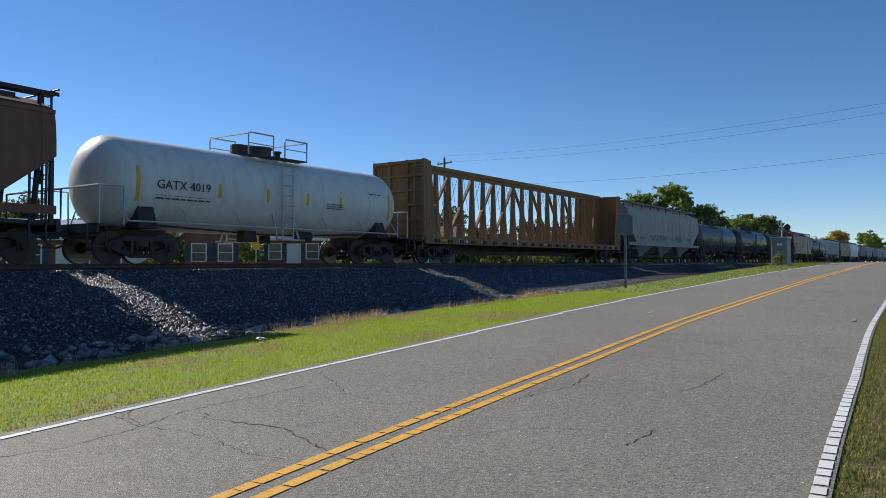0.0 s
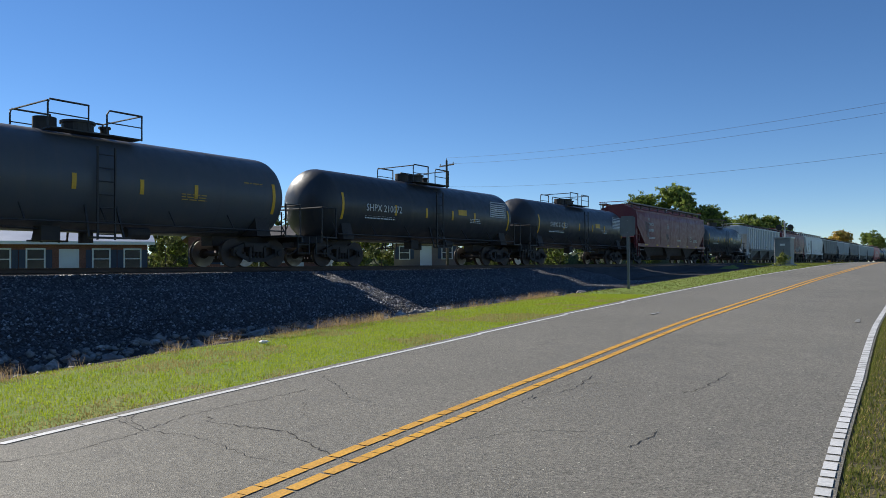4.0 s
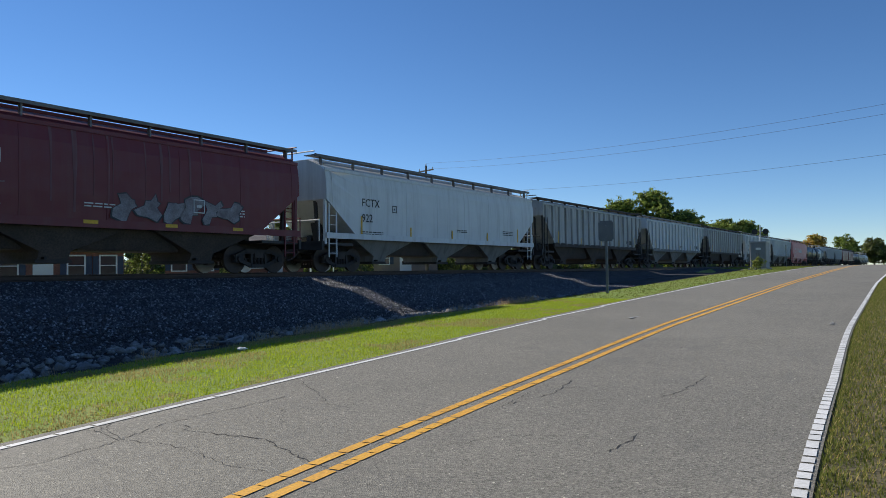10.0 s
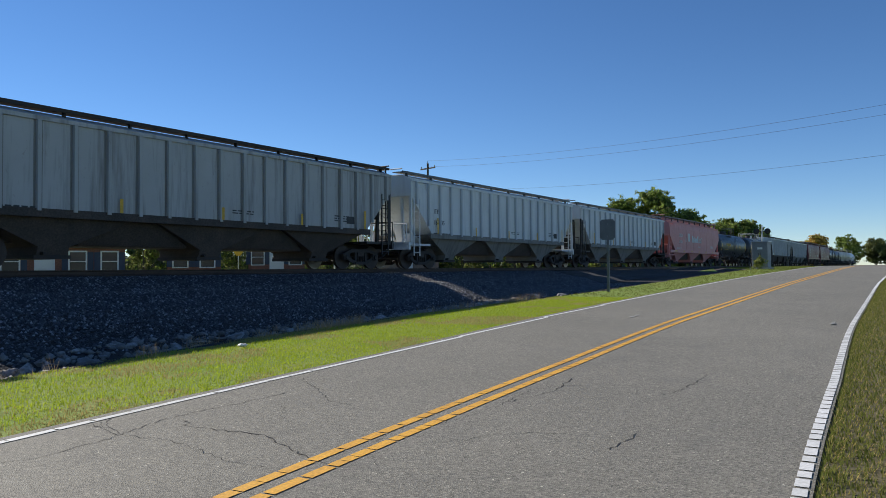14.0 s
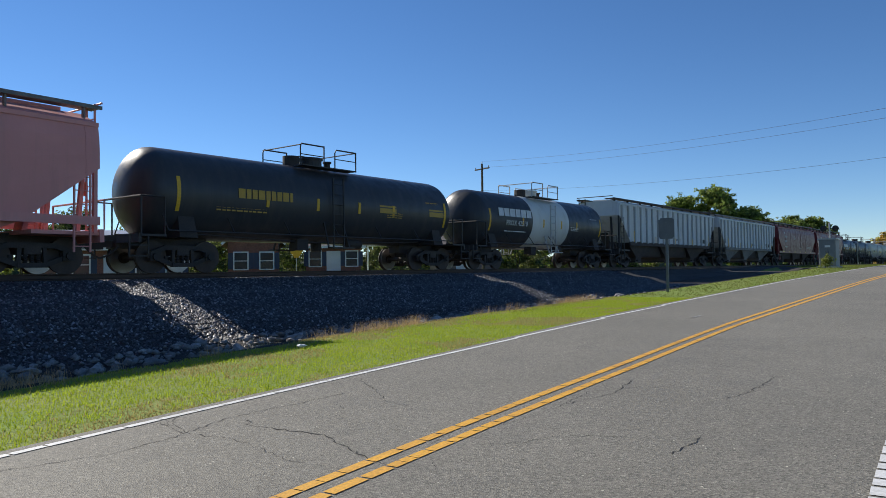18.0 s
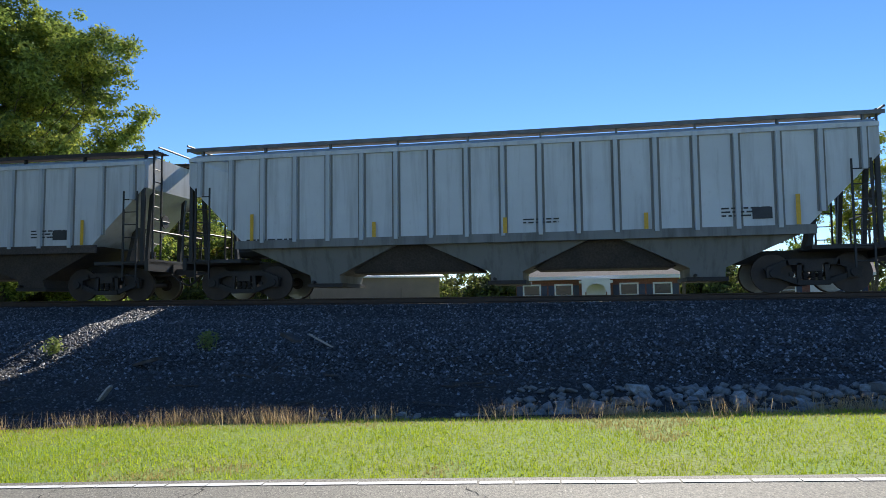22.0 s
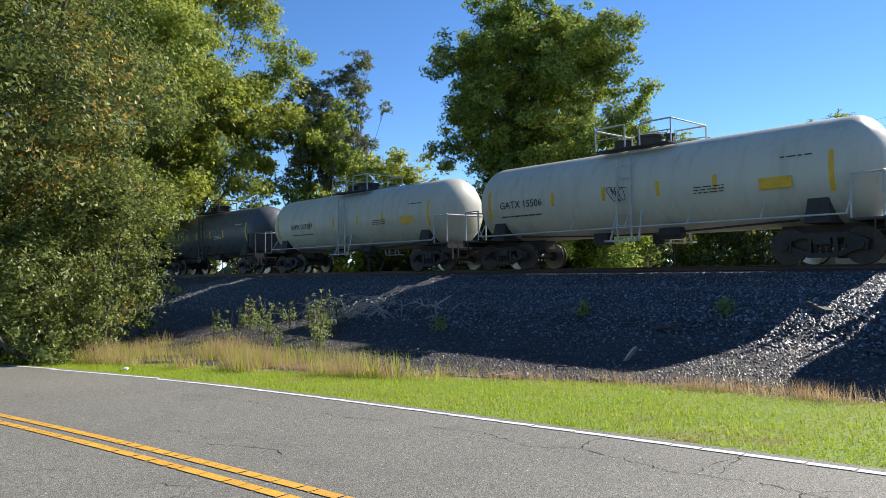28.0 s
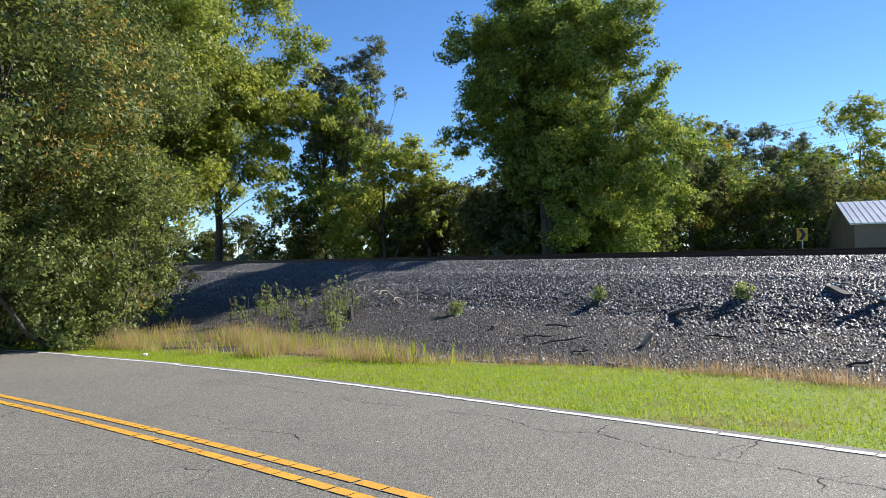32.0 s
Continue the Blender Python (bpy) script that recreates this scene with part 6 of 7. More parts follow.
house(44.0, 38.0, 60, 2.7, 4.2, 8, M_BRICKWALL, M_ROOF, "brick house with white trim", 3)


def metal_shed():
    xa, ya = polar(78.5, 44)
    xb, yb = polar(68.5, 46)
    w = math.hypot(xb - xa, yb - ya)
    cx, cy = (xa + xb) / 2, (ya + yb) / 2
    z = float(ground_z(np.array([[cx, cy]]))[0])
    root = empty("metal_shed", pose(cx, cy, z, 0, 0, math.degrees(math.atan2(yb - ya, xb - xa))))
    tagged(root, "long brown metal shed with a pale ribbed roof", "shed")
    ring = lambda x: [(x, 0, -0.2), (x, 8, -0.2), (x, 8, 2.75), (x, 4, 4.05), (x, 0, 2.75)]
    bm = bmesh.new()
    loft(bm, [ring(-w / 2), ring(w / 2)])
    part("wall", bm, M_TAN, root)
    bm = bmesh.new()
    rings = [[(x, -0.25, 2.71), (x, 4, 4.11), (x, 8.25, 2.71), (x, 8.25, 2.79), (x, 4, 4.19), (x, -0.25, 2.79)] for x in (-w / 2 - 0.25, w / 2 + 0.25)]
    loft(bm, rings)
    roof = part("roof", bm, M_METALROOF, root)
    n = int(w / 0.3)
    for i in range(n):
        x = -w / 2 + i * w / (n - 1)
        bm = bmesh.new()
        beam(bm, (x, -0.25, 2.8), (x, 4, 4.2), 0.03, 0.03)
        part("roof_rib", bm, M_METALROOF, roof)
    for x in (-w / 2 + 1.2, w / 2 - 2.0):
        bm = bmesh.new()
        box(bm, x - 0.5, x + 0.5, -0.05, 0.02, 0, 2.1)
        part("door", bm, M_TAN, root)


metal_shed()


# ---- things beside the road and railway ----
M_SIGNBACK = surface("dull_sign_back", (0.16, 0.17, 0.18), (0.21, 0.22, 0.23), 2.0, 0.55, 0.3, amount=0.15)


def back_of_sign(x, y, yaw, h):
    z = float(ground_z(np.array([[x, y]]))[0])
    root = empty("road_sign", pose(x, y, z, 0, 0, yaw))
    tagged(root, "small square road sign on a steel post, seen from behind", "road sign")
    bm = bmesh.new()
    box(bm, -0.03, 0.03, -0.02, 0.02, -0.3, h)
    box(bm, -0.045, -0.03, -0.025, 0.025, -0.3, h)
    box(bm, 0.03, 0.045, -0.025, 0.025, -0.3, h)
    part("post", bm, M_SIGNBACK, root)
    bm = bmesh.new()
    box(bm, -0.29, 0.29, -0.035, -0.022, h - 0.74, h + 0.02)
    bmesh.ops.bevel(bm, geom=[e for e in bm.edges if abs(e.verts[0].co.y - e.verts[1].co.y) > 0.01], offset=0.06, segments=3, affect="EDGES")
    part("sign_panel", bm, M_SIGNBACK, root)
    for k in (0.15, 0.6):
        bm = bmesh.new()
        tube(bm, (0, -0.045, h - k), (0, 0.03, h - k), 0.012, 6)
        part("bolt", bm, M_GALV, root)
    return root


SIGN = polar(-14.2, 27.8)
back_of_sign(SIGN[0], SIGN[1], -34, 2.66)
FAR_SIGN = polar(-26.65, 70)
back_of_sign(FAR_SIGN[0], FAR_SIGN[1], 58, 1.95)


M_CABINET = surface("grey_cabinet_paint", (0.2, 0.21, 0.22), (0.25, 0.26, 0.27), 2.0, 0.6, amount=0.2)


def relay_cabinet():
    x, y = polar(-24.95, 60)
    z = float(ground_z(np.array([[x, y]]))[0])
    root = empty("relay_cabinet", pose(x, y, z, 0, 0, -34.5))
    tagged(root, "grey steel railway signal cabinet beside the crossing", "cabinet")
    bm = bmesh.new()
    box(bm, -0.55, 0.55, -0.75, 0.75, 0.1, 2.0)
    bmesh.ops.bevel(bm, geom=bm.edges[:], offset=0.02, segments=1, affect="EDGES")
    part("housing", bm, M_CABINET, root)
    bm = bmesh.new()
    box(bm, -0.62, 0.62, -0.82, 0.82, 2.0, 2.09)
    part("roof", bm, M_GALV, root)
    bm = bmesh.new()
    box(bm, -0.7, 0.7, -0.9, 0.9, -0.3, 0.1)
    part("plinth", bm, M_ROCK, root)
    for sx in (-1, 1):
        bm = bmesh.new()
        box(bm, sx * 0.27 - 0.24, sx * 0.27 + 0.24, -0.775, -0.755, 0.25, 1.85)
        d = part("door", bm, M_CABINET, root)
        bm = bmesh.new()
        tube(bm, (sx * 0.08, -0.8, 1.0), (sx * 0.08, -0.8, 1.2), 0.015, 6)
        part("handle", bm, M_STEEL, d)
    bm = bmesh.new()
    box(bm, -0.15, 0.2, -0.785, -0.778, 1.45, 1.6)
    part("label_plate", bm, M_TRIM, root)


relay_cabinet()


def crossing_signal():
    x, y = polar(-25.0, 66)
    z = float(ground_z(np.array([[x, y]]))[0])
    root = empty("crossing_signal", pose(x, y, z, 0, 0, -25))
    tagged(root, "level crossing signal mast with dark twin lamps", "crossing signal")
    bm = bmesh.new()
    tube(bm, (0, 0, -0.3), (0, 0, 3.5), 0.06, 10)
    tube(bm, (0, 0, 0), (0, 0, 0.3), 0.16, 10)
    part("mast", bm, M_GALV, root)
    bm = bmesh.new()
    tube(bm, (-0.45, 0, 3.02), (0.45, 0, 3.02), 0.035, 6)
    part("lamp_arm", bm, M_STEEL, root)
    for sx in (-0.42, 0.42):
        bm = bmesh.new()
        tube(bm, (sx, -0.05, 3.02), (sx, -0.08, 3.02), 0.24, 18)
        d = part("lamp_disc", bm, M_LADDER_DARK, root)
        bm = bmesh.new()
        tube(bm, (sx, -0.08, 3.02), (sx, -0.3, 3.02), 0.12, 12)
        part("lamp_hood", bm, M_LADDER_DARK, d)


crossing_signal()


def chevron_sign(yaw, r, zc):
    x, y = polar(yaw, r)
    z = float(ground_z(np.array([[x, y]]))[0])
    root = empty("chevron_sign", pose(x, y, z, 0, 0, yaw))
    tagged(root, "yellow chevron road sign with a black arrow", "road sign")
    bm = bmesh.new()
    box(bm, -0.03, 0.03, 0.01, 0.06, -0.3, zc - z + 0.3)
    part("post", bm, M_GALV, root)
    bm = bmesh.new()
    box(bm, -0.28, 0.28, -0.015, 0.005, zc - z - 0.36, zc - z + 0.36)
    part("sign_panel", bm, M_STRIPE, root)
    bm = bmesh.new()
    c = zc - z
    pts = [(-0.18, 0.3), (0.02, 0.3), (0.19, 0.0), (0.02, -0.3), (-0.18, -0.3), (0.0, 0.0)]
    rings = [[(a, yy, c + b) for a, b in pts] for yy in (-0.022, -0.0155)]
    loft(bm, rings)
    part("arrow", bm, M_LETTER_DARK, root)


chevron_sign(81.7, 46, 2.62)


def power_line(poles, wires):
    ends = []
    for yaw, r, h in poles:
        x, y = polar(yaw, r)
        z = float(ground_z(np.array([[x, y]]))[0])
        root = empty("utility_pole", pose(x, y, z, 0, 0, yaw + 40))
        tagged(root, "wooden utility pole with a crossarm", "utility pole", "utility poles")
        bm = bmesh.new()
        tube(bm, (0, 0, -0.5), (0, 0, h), 0.16, 10, 0.1)
        part("pole", bm, M_BARK, root)
        bm = bmesh.new()
        beam(bm, (0, -1.1, h - 0.5), (0, 1.1, h - 0.5), 0.1, 0.12)
        part("crossarm", bm, M_BARK, root)
        for k in (-1.0, 1.0, 0.0):
            bm = bmesh.new()
            tube(bm, (0, k, h - 0.44 if k else h), (0, k, h - 0.25 if k else h + 0.2), 0.05, 8)
            part("insulator", bm, M_GALV, root)
        ends.append((x, y, z + h))
    for ((xa, ya, za), (xb, yb, zb)), (dz, off) in [(span, wire) for span in zip(ends[:-1], ends[1:]) for wire in wires]:
        bm = bmesh.new()
        pts = []
        for i in range(25):
            k = i / 24
            sag = -1.1 * 4 * k * (1 - k)
            pts.append((xa + (xb - xa) * k, ya + (yb - ya) * k + off, za + (zb - za) * k + dz + sag))
        pipe(bm, pts, 0.009, 4)
        ob = part("power_line", bm, M_LADDER_DARK)
        tagged(ob, "thin overhead power line", "cable", "overhead power lines")


power_line(((-0.2, 72, 10.6), (-52.0, 46, 10.0)), ((-0.25, 0.6), (0.25, 0.0), (-2.6, 0.2)))
power_line(((50.0, 66, 11.6), (68.65, 60, 12.9), (92.0, 82, 13.6)), ((-0.25, 0.6), (0.25, 0.0), (-1.8, 0.3), (-3.6, 0.2)))


# ---- stones, grass and weeds ----
def scatter_mesh(name, base_v, base_f, pts, sizes, gen, material, squash=(1, 1, 0.7), turn=True):
    """Many copies of one small form, joined into one mesh."""
    n, k = len(pts), len(base_v)
    bv = np.array(base_v, float)
    a = gen.uniform(0, 2 * np.pi, n)
    jit = 1 + gen.uniform(-0.35, 0.35, (n, k, 3))
    v = bv[None] * jit * np.array(squash) * np.asarray(sizes)[:, None, None]
    ca, sa = np.cos(a)[:, None], np.sin(a)[:, None]
    tilt = gen.uniform(-0.6, 0.6, n)[:, None]
    y2 = v[..., 1] * np.cos(tilt) - v[..., 2] * np.sin(tilt)
    z2 = v[..., 1] * np.sin(tilt) + v[..., 2] * np.cos(tilt)
    x2 = v[..., 0]
    w = np.stack([x2 * ca - y2 * sa, x2 * sa + y2 * ca, z2], -1) + np.asarray(pts)[:, None, :]
    f = np.array(base_f)
    idx = (f[None] + (np.arange(n) * k)[:, None, None]).reshape(-1)
    m = f.shape[1]
    me = bpy.data.meshes.new(name)
    me.vertices.add(n * k)
    me.vertices.foreach_set("co", w.reshape(-1))
    me.loops.add(len(idx))
    me.loops.foreach_set("vertex_index", idx)
    me.polygons.add(len(idx) // m)
    me.polygons.foreach_set("loop_start", np.arange(len(idx) // m) * m)
    me.materials.append(material)
    me.update(calc_edges=True)
    return me


OCTA_V = [(1, 0, 0), (0, 1, 0), (-1, 0, 0), (0, -1, 0), (0.2, 0.1, 1), (0, -0.1, -1), (0.7, 0.7, 0.3), (-0.7, -0.6, 0.3)]
CHIP_V = [(1, 0, -0.5), (0, 1, -0.5), (-1, 0, -0.5), (0, -1, -0.5), (0.2, 0.1, 1)]
CHIP_F = [(0, 1, 4), (1, 2, 4), (2, 3, 4), (3, 0, 4)]
OCTA_F = [(0, 6, 4), (6, 1, 4), (1, 2, 4), (2, 7, 4), (7, 3, 4), (3, 0, 4), (6, 0, 5), (1, 6, 5), (2, 1, 5), (7, 2, 5), (3, 7, 5), (0, 3, 5)]


def ground_points(s, q, lift=0.0):
    xy = place(s, q)
    return np.column_stack([xy, ground_z(xy) + lift])


def rock_meshes(rng, count):
    """A few angular broken rocks, about a metre across, to be scaled."""
    out = []
    for _ in range(count):
        bm = bmesh.new()
        for k in range(16):
            a, b = rng.uniform(0, 2 * math.pi), rng.uniform(-1, 1)
            r = rng.uniform(0.42, 0.55)
            c = math.sqrt(1 - b * b)
            bm.verts.new((r * c * math.cos(a), r * c * math.sin(a) * 0.75, r * b * 0.55))
        bmesh.ops.convex_hull(bm, input=bm.verts[:])
        bmesh.ops.delete(bm, geom=[v for v in bm.verts if not v.link_faces], context="VERTS")
        me = bpy.data.meshes.new("rock")
        bm.to_mesh(me)
        bm.free()
        me.materials.append(M_ROCK)
        out.append(me)
    return out


def stones():
    gen = np.random.default_rng(8)
    n = 135000
    s = gen.uniform(-40, 40, n)
    q = np.where(gen.random(n) < 0.86, gen.uniform(0.9, 5.4, n), 5.3 + np.abs(gen.normal(0, 0.9, n)))
    ob = new("ballast_stones", scatter_mesh("ballast_stones", CHIP_V, CHIP_F, ground_points(s, q, 0.035), gen.uniform(0.02, 0.046, n), gen, M_STONE))
    tagged(ob, "loose grey crushed stones of the ballast", "gravel", kind="stuff")
    n = 125000
    s = gen.uniform(-36, 38, n)
    q = 4.6 + (np.minimum(soil_edge(s) - 0.45, 11.5) - 4.6) * gen.random(n) ** 1.25
    keep = (s > 1.5) | (q < soil_edge(s) - 2.9) | (gen.random(n) < 0.25)
    s, q, n = s[keep], q[keep], int(keep.sum())
    ob = new("slope_stones", scatter_mesh("slope_stones", CHIP_V, CHIP_F, ground_points(s, q, 0.02), gen.uniform(0.012, 0.034, n), gen, M_STONE_DIRTY))
    tagged(ob, "grey gravel strewn over the slope", "gravel", kind="stuff")
    rng = random.Random(21)
    forms = rock_meshes(rng, 12)

    def lay(s, q, size, label, group):
        ob = new("rock", rng.choice(forms))
        p = ground_points(np.array([s]), np.array([q]), size * rng.uniform(0.1, 0.35))[0]
        ob.matrix_basis = pose(p[0], p[1], p[2], rng.uniform(-18, 18), rng.uniform(-18, 18), rng.uniform(0, 360)) @ Matrix.Diagonal((size, size, size * rng.uniform(0.7, 1.1), 1))
        tagged(ob, label, "rock", group)

    # broken rock heaped in the ditch at the foot of the bank
    for i in range(215):
        s = rng.uniform(-27, 1.5)
        edge = float(soil_edge(np.array(s)))
        q = edge - 0.7 - rng.random() * 2.3
        lay(s, q, min(0.5, 0.2 + abs(rng.gauss(0, 0.13))), "pale broken rock heaped in the ditch below the bank", "rocks along the slope foot")
    n = 1500
    s = gen.uniform(-28, 2.0, n)
    q = soil_edge(s) - 0.6 - gen.random(n) * 2.6
    ob = new("ditch_rubble", scatter_mesh("ditch_rubble", OCTA_V, OCTA_F, ground_points(s, q, 0.04), gen.uniform(0.04, 0.12, n), gen, M_ROCK))
    tagged(ob, "pale rubble between the rocks in the ditch", "rubble", kind="stuff")
    for i in range(75):
        s = rng.uniform(0.0, 11.5)
        q = float(soil_edge(np.array(s))) - abs(rng.gauss(0, 0.5)) - 0.15
        lay(s, q, rng.uniform(0.06, 0.24), "pale broken rock at the edge of the grass", "rocks along the slope foot")


stones()


def blades_mesh(name, pts, heights, gen, material, width=0.006, lean=0.5):
    n = len(pts)
    a = gen.uniform(0, 2 * np.pi, n)
    d = np.stack([np.cos(a), np.sin(a), np.zeros(n)], -1)
    side = np.stack([-np.sin(a), np.cos(a), np.zeros(n)], -1)
    h = np.asarray(heights)
    w = (width * gen.uniform(0.6, 1.4, n))[:, None]
    tip = pts + d * (h * lean * gen.uniform(0.1, 1.0, n))[:, None] + np.stack([np.zeros(n), np.zeros(n), h], -1)
    v = np.stack([pts - side * w, pts + side * w, tip], 1)
    me = bpy.data.meshes.new(name)
    me.vertices.add(n * 3)
    me.vertices.foreach_set("co", v.reshape(-1))
    me.loops.add(n * 3)
    me.loops.foreach_set("vertex_index", np.arange(n * 3))
    me.polygons.add(n)
    me.polygons.foreach_set("loop_start", np.arange(n) * 3)
    me.materials.append(material)
    me.update(calc_edges=True)
    return me


def verge_points(gen, n, u0, u1, near):
    """Points on the verge between the left edge of the road and the gravel."""
    u = u0 + (u1 - u0) * gen.random(n) ** near
    off = 3.04 + gen.random(n) * 9.5 + edge_drift(u)
    xy = road_xy(u, off)
    s, q = to_track(xy)
    ok = q > soil_edge(s) - 0.15 + 0.35 * np.sin(s * 2.1) * np.sin(s * 0.7 + 1)
    return xy[ok], q[ok] - soil_edge(s)[ok]


def grass():
    gen = np.random.default_rng(4)
    xy, e = verge_points(gen, 540000, -26, 24, 1.0)
    patch = np.array([noise.noise(Vector((a * 0.45, b * 0.45, 0))) + 0.5 * noise.noise(Vector((a * 1.7, b * 1.7, 4))) for a, b in xy])
    pts = np.column_stack([xy, ground_z(xy) - 0.02])
    dry_from = np.interp(to_track(xy)[0], [-20, -2, 6], [0.16, 0.24, 0.4])
    dry = (patch + gen.normal(0, 0.08, len(patch)) > dry_from) | ((e < 0.5) & (gen.random(len(e)) < 0.55))
    h = gen.uniform(0.018, 0.045, len(xy)) * (1 + 0.5 * patch) + 0.008
    ob = new("verge_grass", blades_mesh("verge_grass", pts[~dry], h[~dry], gen, M_BLADE, 0.0055, 1.0))
    tagged(ob, "short mown green grass of the verge", "grass", kind="stuff")
    k = dry & (gen.random(len(dry)) < 0.85)
    ob = new("dry_grass", blades_mesh("dry_grass", pts[k], h[k] * 0.85, gen, M_BLADE_DRY, 0.006, 1.0))
    tagged(ob, "straw-coloured dry grass at the verge edge", "grass", kind="stuff")
    # straw along the edge of the mown grass
    n = 36000
    s = gen.uniform(-24, 16, n)
    q = soil_edge(s) + gen.normal(-0.12, 0.16, n) + 0.2 * np.sin(s * 1.7) * np.sin(s * 0.6)
    keep = gen.random(n) < np.interp(s, [-6, 0, 10], [0.1, 0.3, 0.36]) + 0.4 * np.sin(s * 1.1 + 2) * np.sin(s * 0.37) + 0.2 * np.sin(s * 4.3)
    xy = place(s[keep], q[keep])
    ob = new("edge_straw", blades_mesh("edge_straw", np.column_stack([xy, ground_z(xy) - 0.04]), gen.uniform(0.07, 0.3, keep.sum()), gen, M_STRAW, 0.004, 1.1))
    tagged(ob, "brown dead grass at the edge of the mowing", "grass", kind="stuff")
    # far stretch of the verge
    xy, e = verge_points(gen, 60000, 24, 120, 1.0)
    pts = np.column_stack([xy, ground_z(xy) - 0.02])
    ob = new("verge_grass", blades_mesh("verge_grass", pts, gen.uniform(0.03, 0.055, len(xy)), gen, M_BLADE_OLIVE, 0.018, 1.2))
    tagged(ob, "short mown green grass of the verge", "grass", kind="stuff")
    # the verge on the other side of the road
    far_side = sheet("verge_far_side", np.arange(-20, 90, 1.0), np.array([-11.0, -8.0, -5.0, -3.9, -3.5, -3.0]), road_xy, M_VERGE_DRY, 0.02)
    tagged(far_side, "dry grassy verge along the road edge", "ground", kind="structure")
    n = 220000
    u = -6 + 60 * gen.random(n) ** 1.6
    off = -3.15 + right_drift(u) - gen.random(n) ** 1.5 * 5.0
    xy = road_xy(u, off)
    pts = np.column_stack([xy, ground_z(xy) + 0.015])
    k = gen.random(n) < 0.7
    ob = new("verge_grass", blades_mesh("verge_grass", pts[k], gen.uniform(0.03, 0.065, n)[k], gen, M_BLADE_OLIVE, 0.006, 1.0))
    tagged(ob, "thin green grass beside the road", "grass", kind="stuff")
    ob = new("dry_grass", blades_mesh("dry_grass", pts[~k], gen.uniform(0.02, 0.05, n)[~k], gen, M_BLADE_DRY, 0.006, 1.2))
    tagged(ob, "straw-coloured dry grass beside the road", "grass", kind="stuff")
    # tall dry grass and weeds by the thicket
    n = 26000
    s = gen.uniform(9.5, 24, n)
    f = gen.random(n)
    q = soil_edge(s) + 0.5 - f * np.interp(s, [9.5, 12, 16, 24], [0.5, 2.0, 3.4, 4.0])
    xy = place(s, q)
    lump = np.array([noise.noise(Vector((a * 0.8, b * 0.8, 9))) for a, b in xy])
    keep = gen.random(n) < (0.3 + 1.8 * lump) * np.interp(s, [9.5, 12.5, 14], [0.2, 0.6, 1.2])
    xy, s, lump = xy[keep], s[keep], lump[keep]
    n = len(xy)
    pts = np.column_stack([xy, ground_z(xy) - 0.02])
    ob = new("tall_dry_grass", blades_mesh("tall_dry_grass", pts, gen.uniform(0.06, 0.36, n) * (1 + 1.3 * lump) * np.interp(s, [9.5, 13, 24], [0.5, 1.0, 1.2]), gen, M_STRAW, 0.005, 0.8))
    tagged(ob, "tall straw-coloured grass before the thicket", "grass", kind="stuff")
    k = gen.random(n) < 0.3
    off = gen.normal(0, 0.12, (n, 2))
    pts2 = np.column_stack([xy + off, ground_z(xy + off) - 0.02])
    ob = new("tall_green_grass", blades_mesh("tall_green_grass", pts2[k], gen.uniform(0.1, 0.5, n)[k], gen, M_BLADE, 0.007, 0.7))
    tagged(ob, "tall green grass among the dry stems", "grass", kind="stuff")


grass()


def weeds():
    gen = np.random.default_rng(12)
    rng = random.Random(12)
    for i in range(24):
        s, q = (rng.uniform(16.0, 24.0), rng.uniform(7.8, 11.6)) if i < 21 else ((15.9, 7.4), (12.6, 5.4), (9.1, 5.1))[i - 21]
        h = rng.uniform(0.7, 1.5) if i < 21 else rng.uniform(0.3, 0.45)
        p = ground_points(np.array([s]), np.array([q]))[0]
        root = empty("weed", pose(p[0], p[1], p[2] - 0.04))
        tagged(root, "tall green weed at the foot of the bank", "weed", "weeds along the bank")
        bm = bmesh.new()
        lx, ly = rng.uniform(-0.15, 0.15), rng.uniform(-0.15, 0.15)
        for k in range(3):
            pipe(bm, [(k * 0.03, 0, 0), (lx * 0.4 + k * 0.06, ly * 0.4 * (k - 1), h * 0.5), (lx + k * 0.08, ly * (k - 1), h * rng.uniform(0.8, 1.0))], 0.008, 4)
        part("stem", bm, M_BARK, root)
        cs = np.array([[lx * f + rng.uniform(-0.1, 0.1), ly * f + rng.uniform(-0.1, 0.1), h * f] for f in (0.35, 0.5, 0.65, 0.78, 0.9, 1.0)])
        part("foliage", leaves_mesh("foliage", cs, np.linspace(0.17, 0.04, 6) if i < 21 else np.full(6, 0.2), 90 if i < 21 else 220, 0.085, L_WEED, gen), L_WEED, root)


weeds()


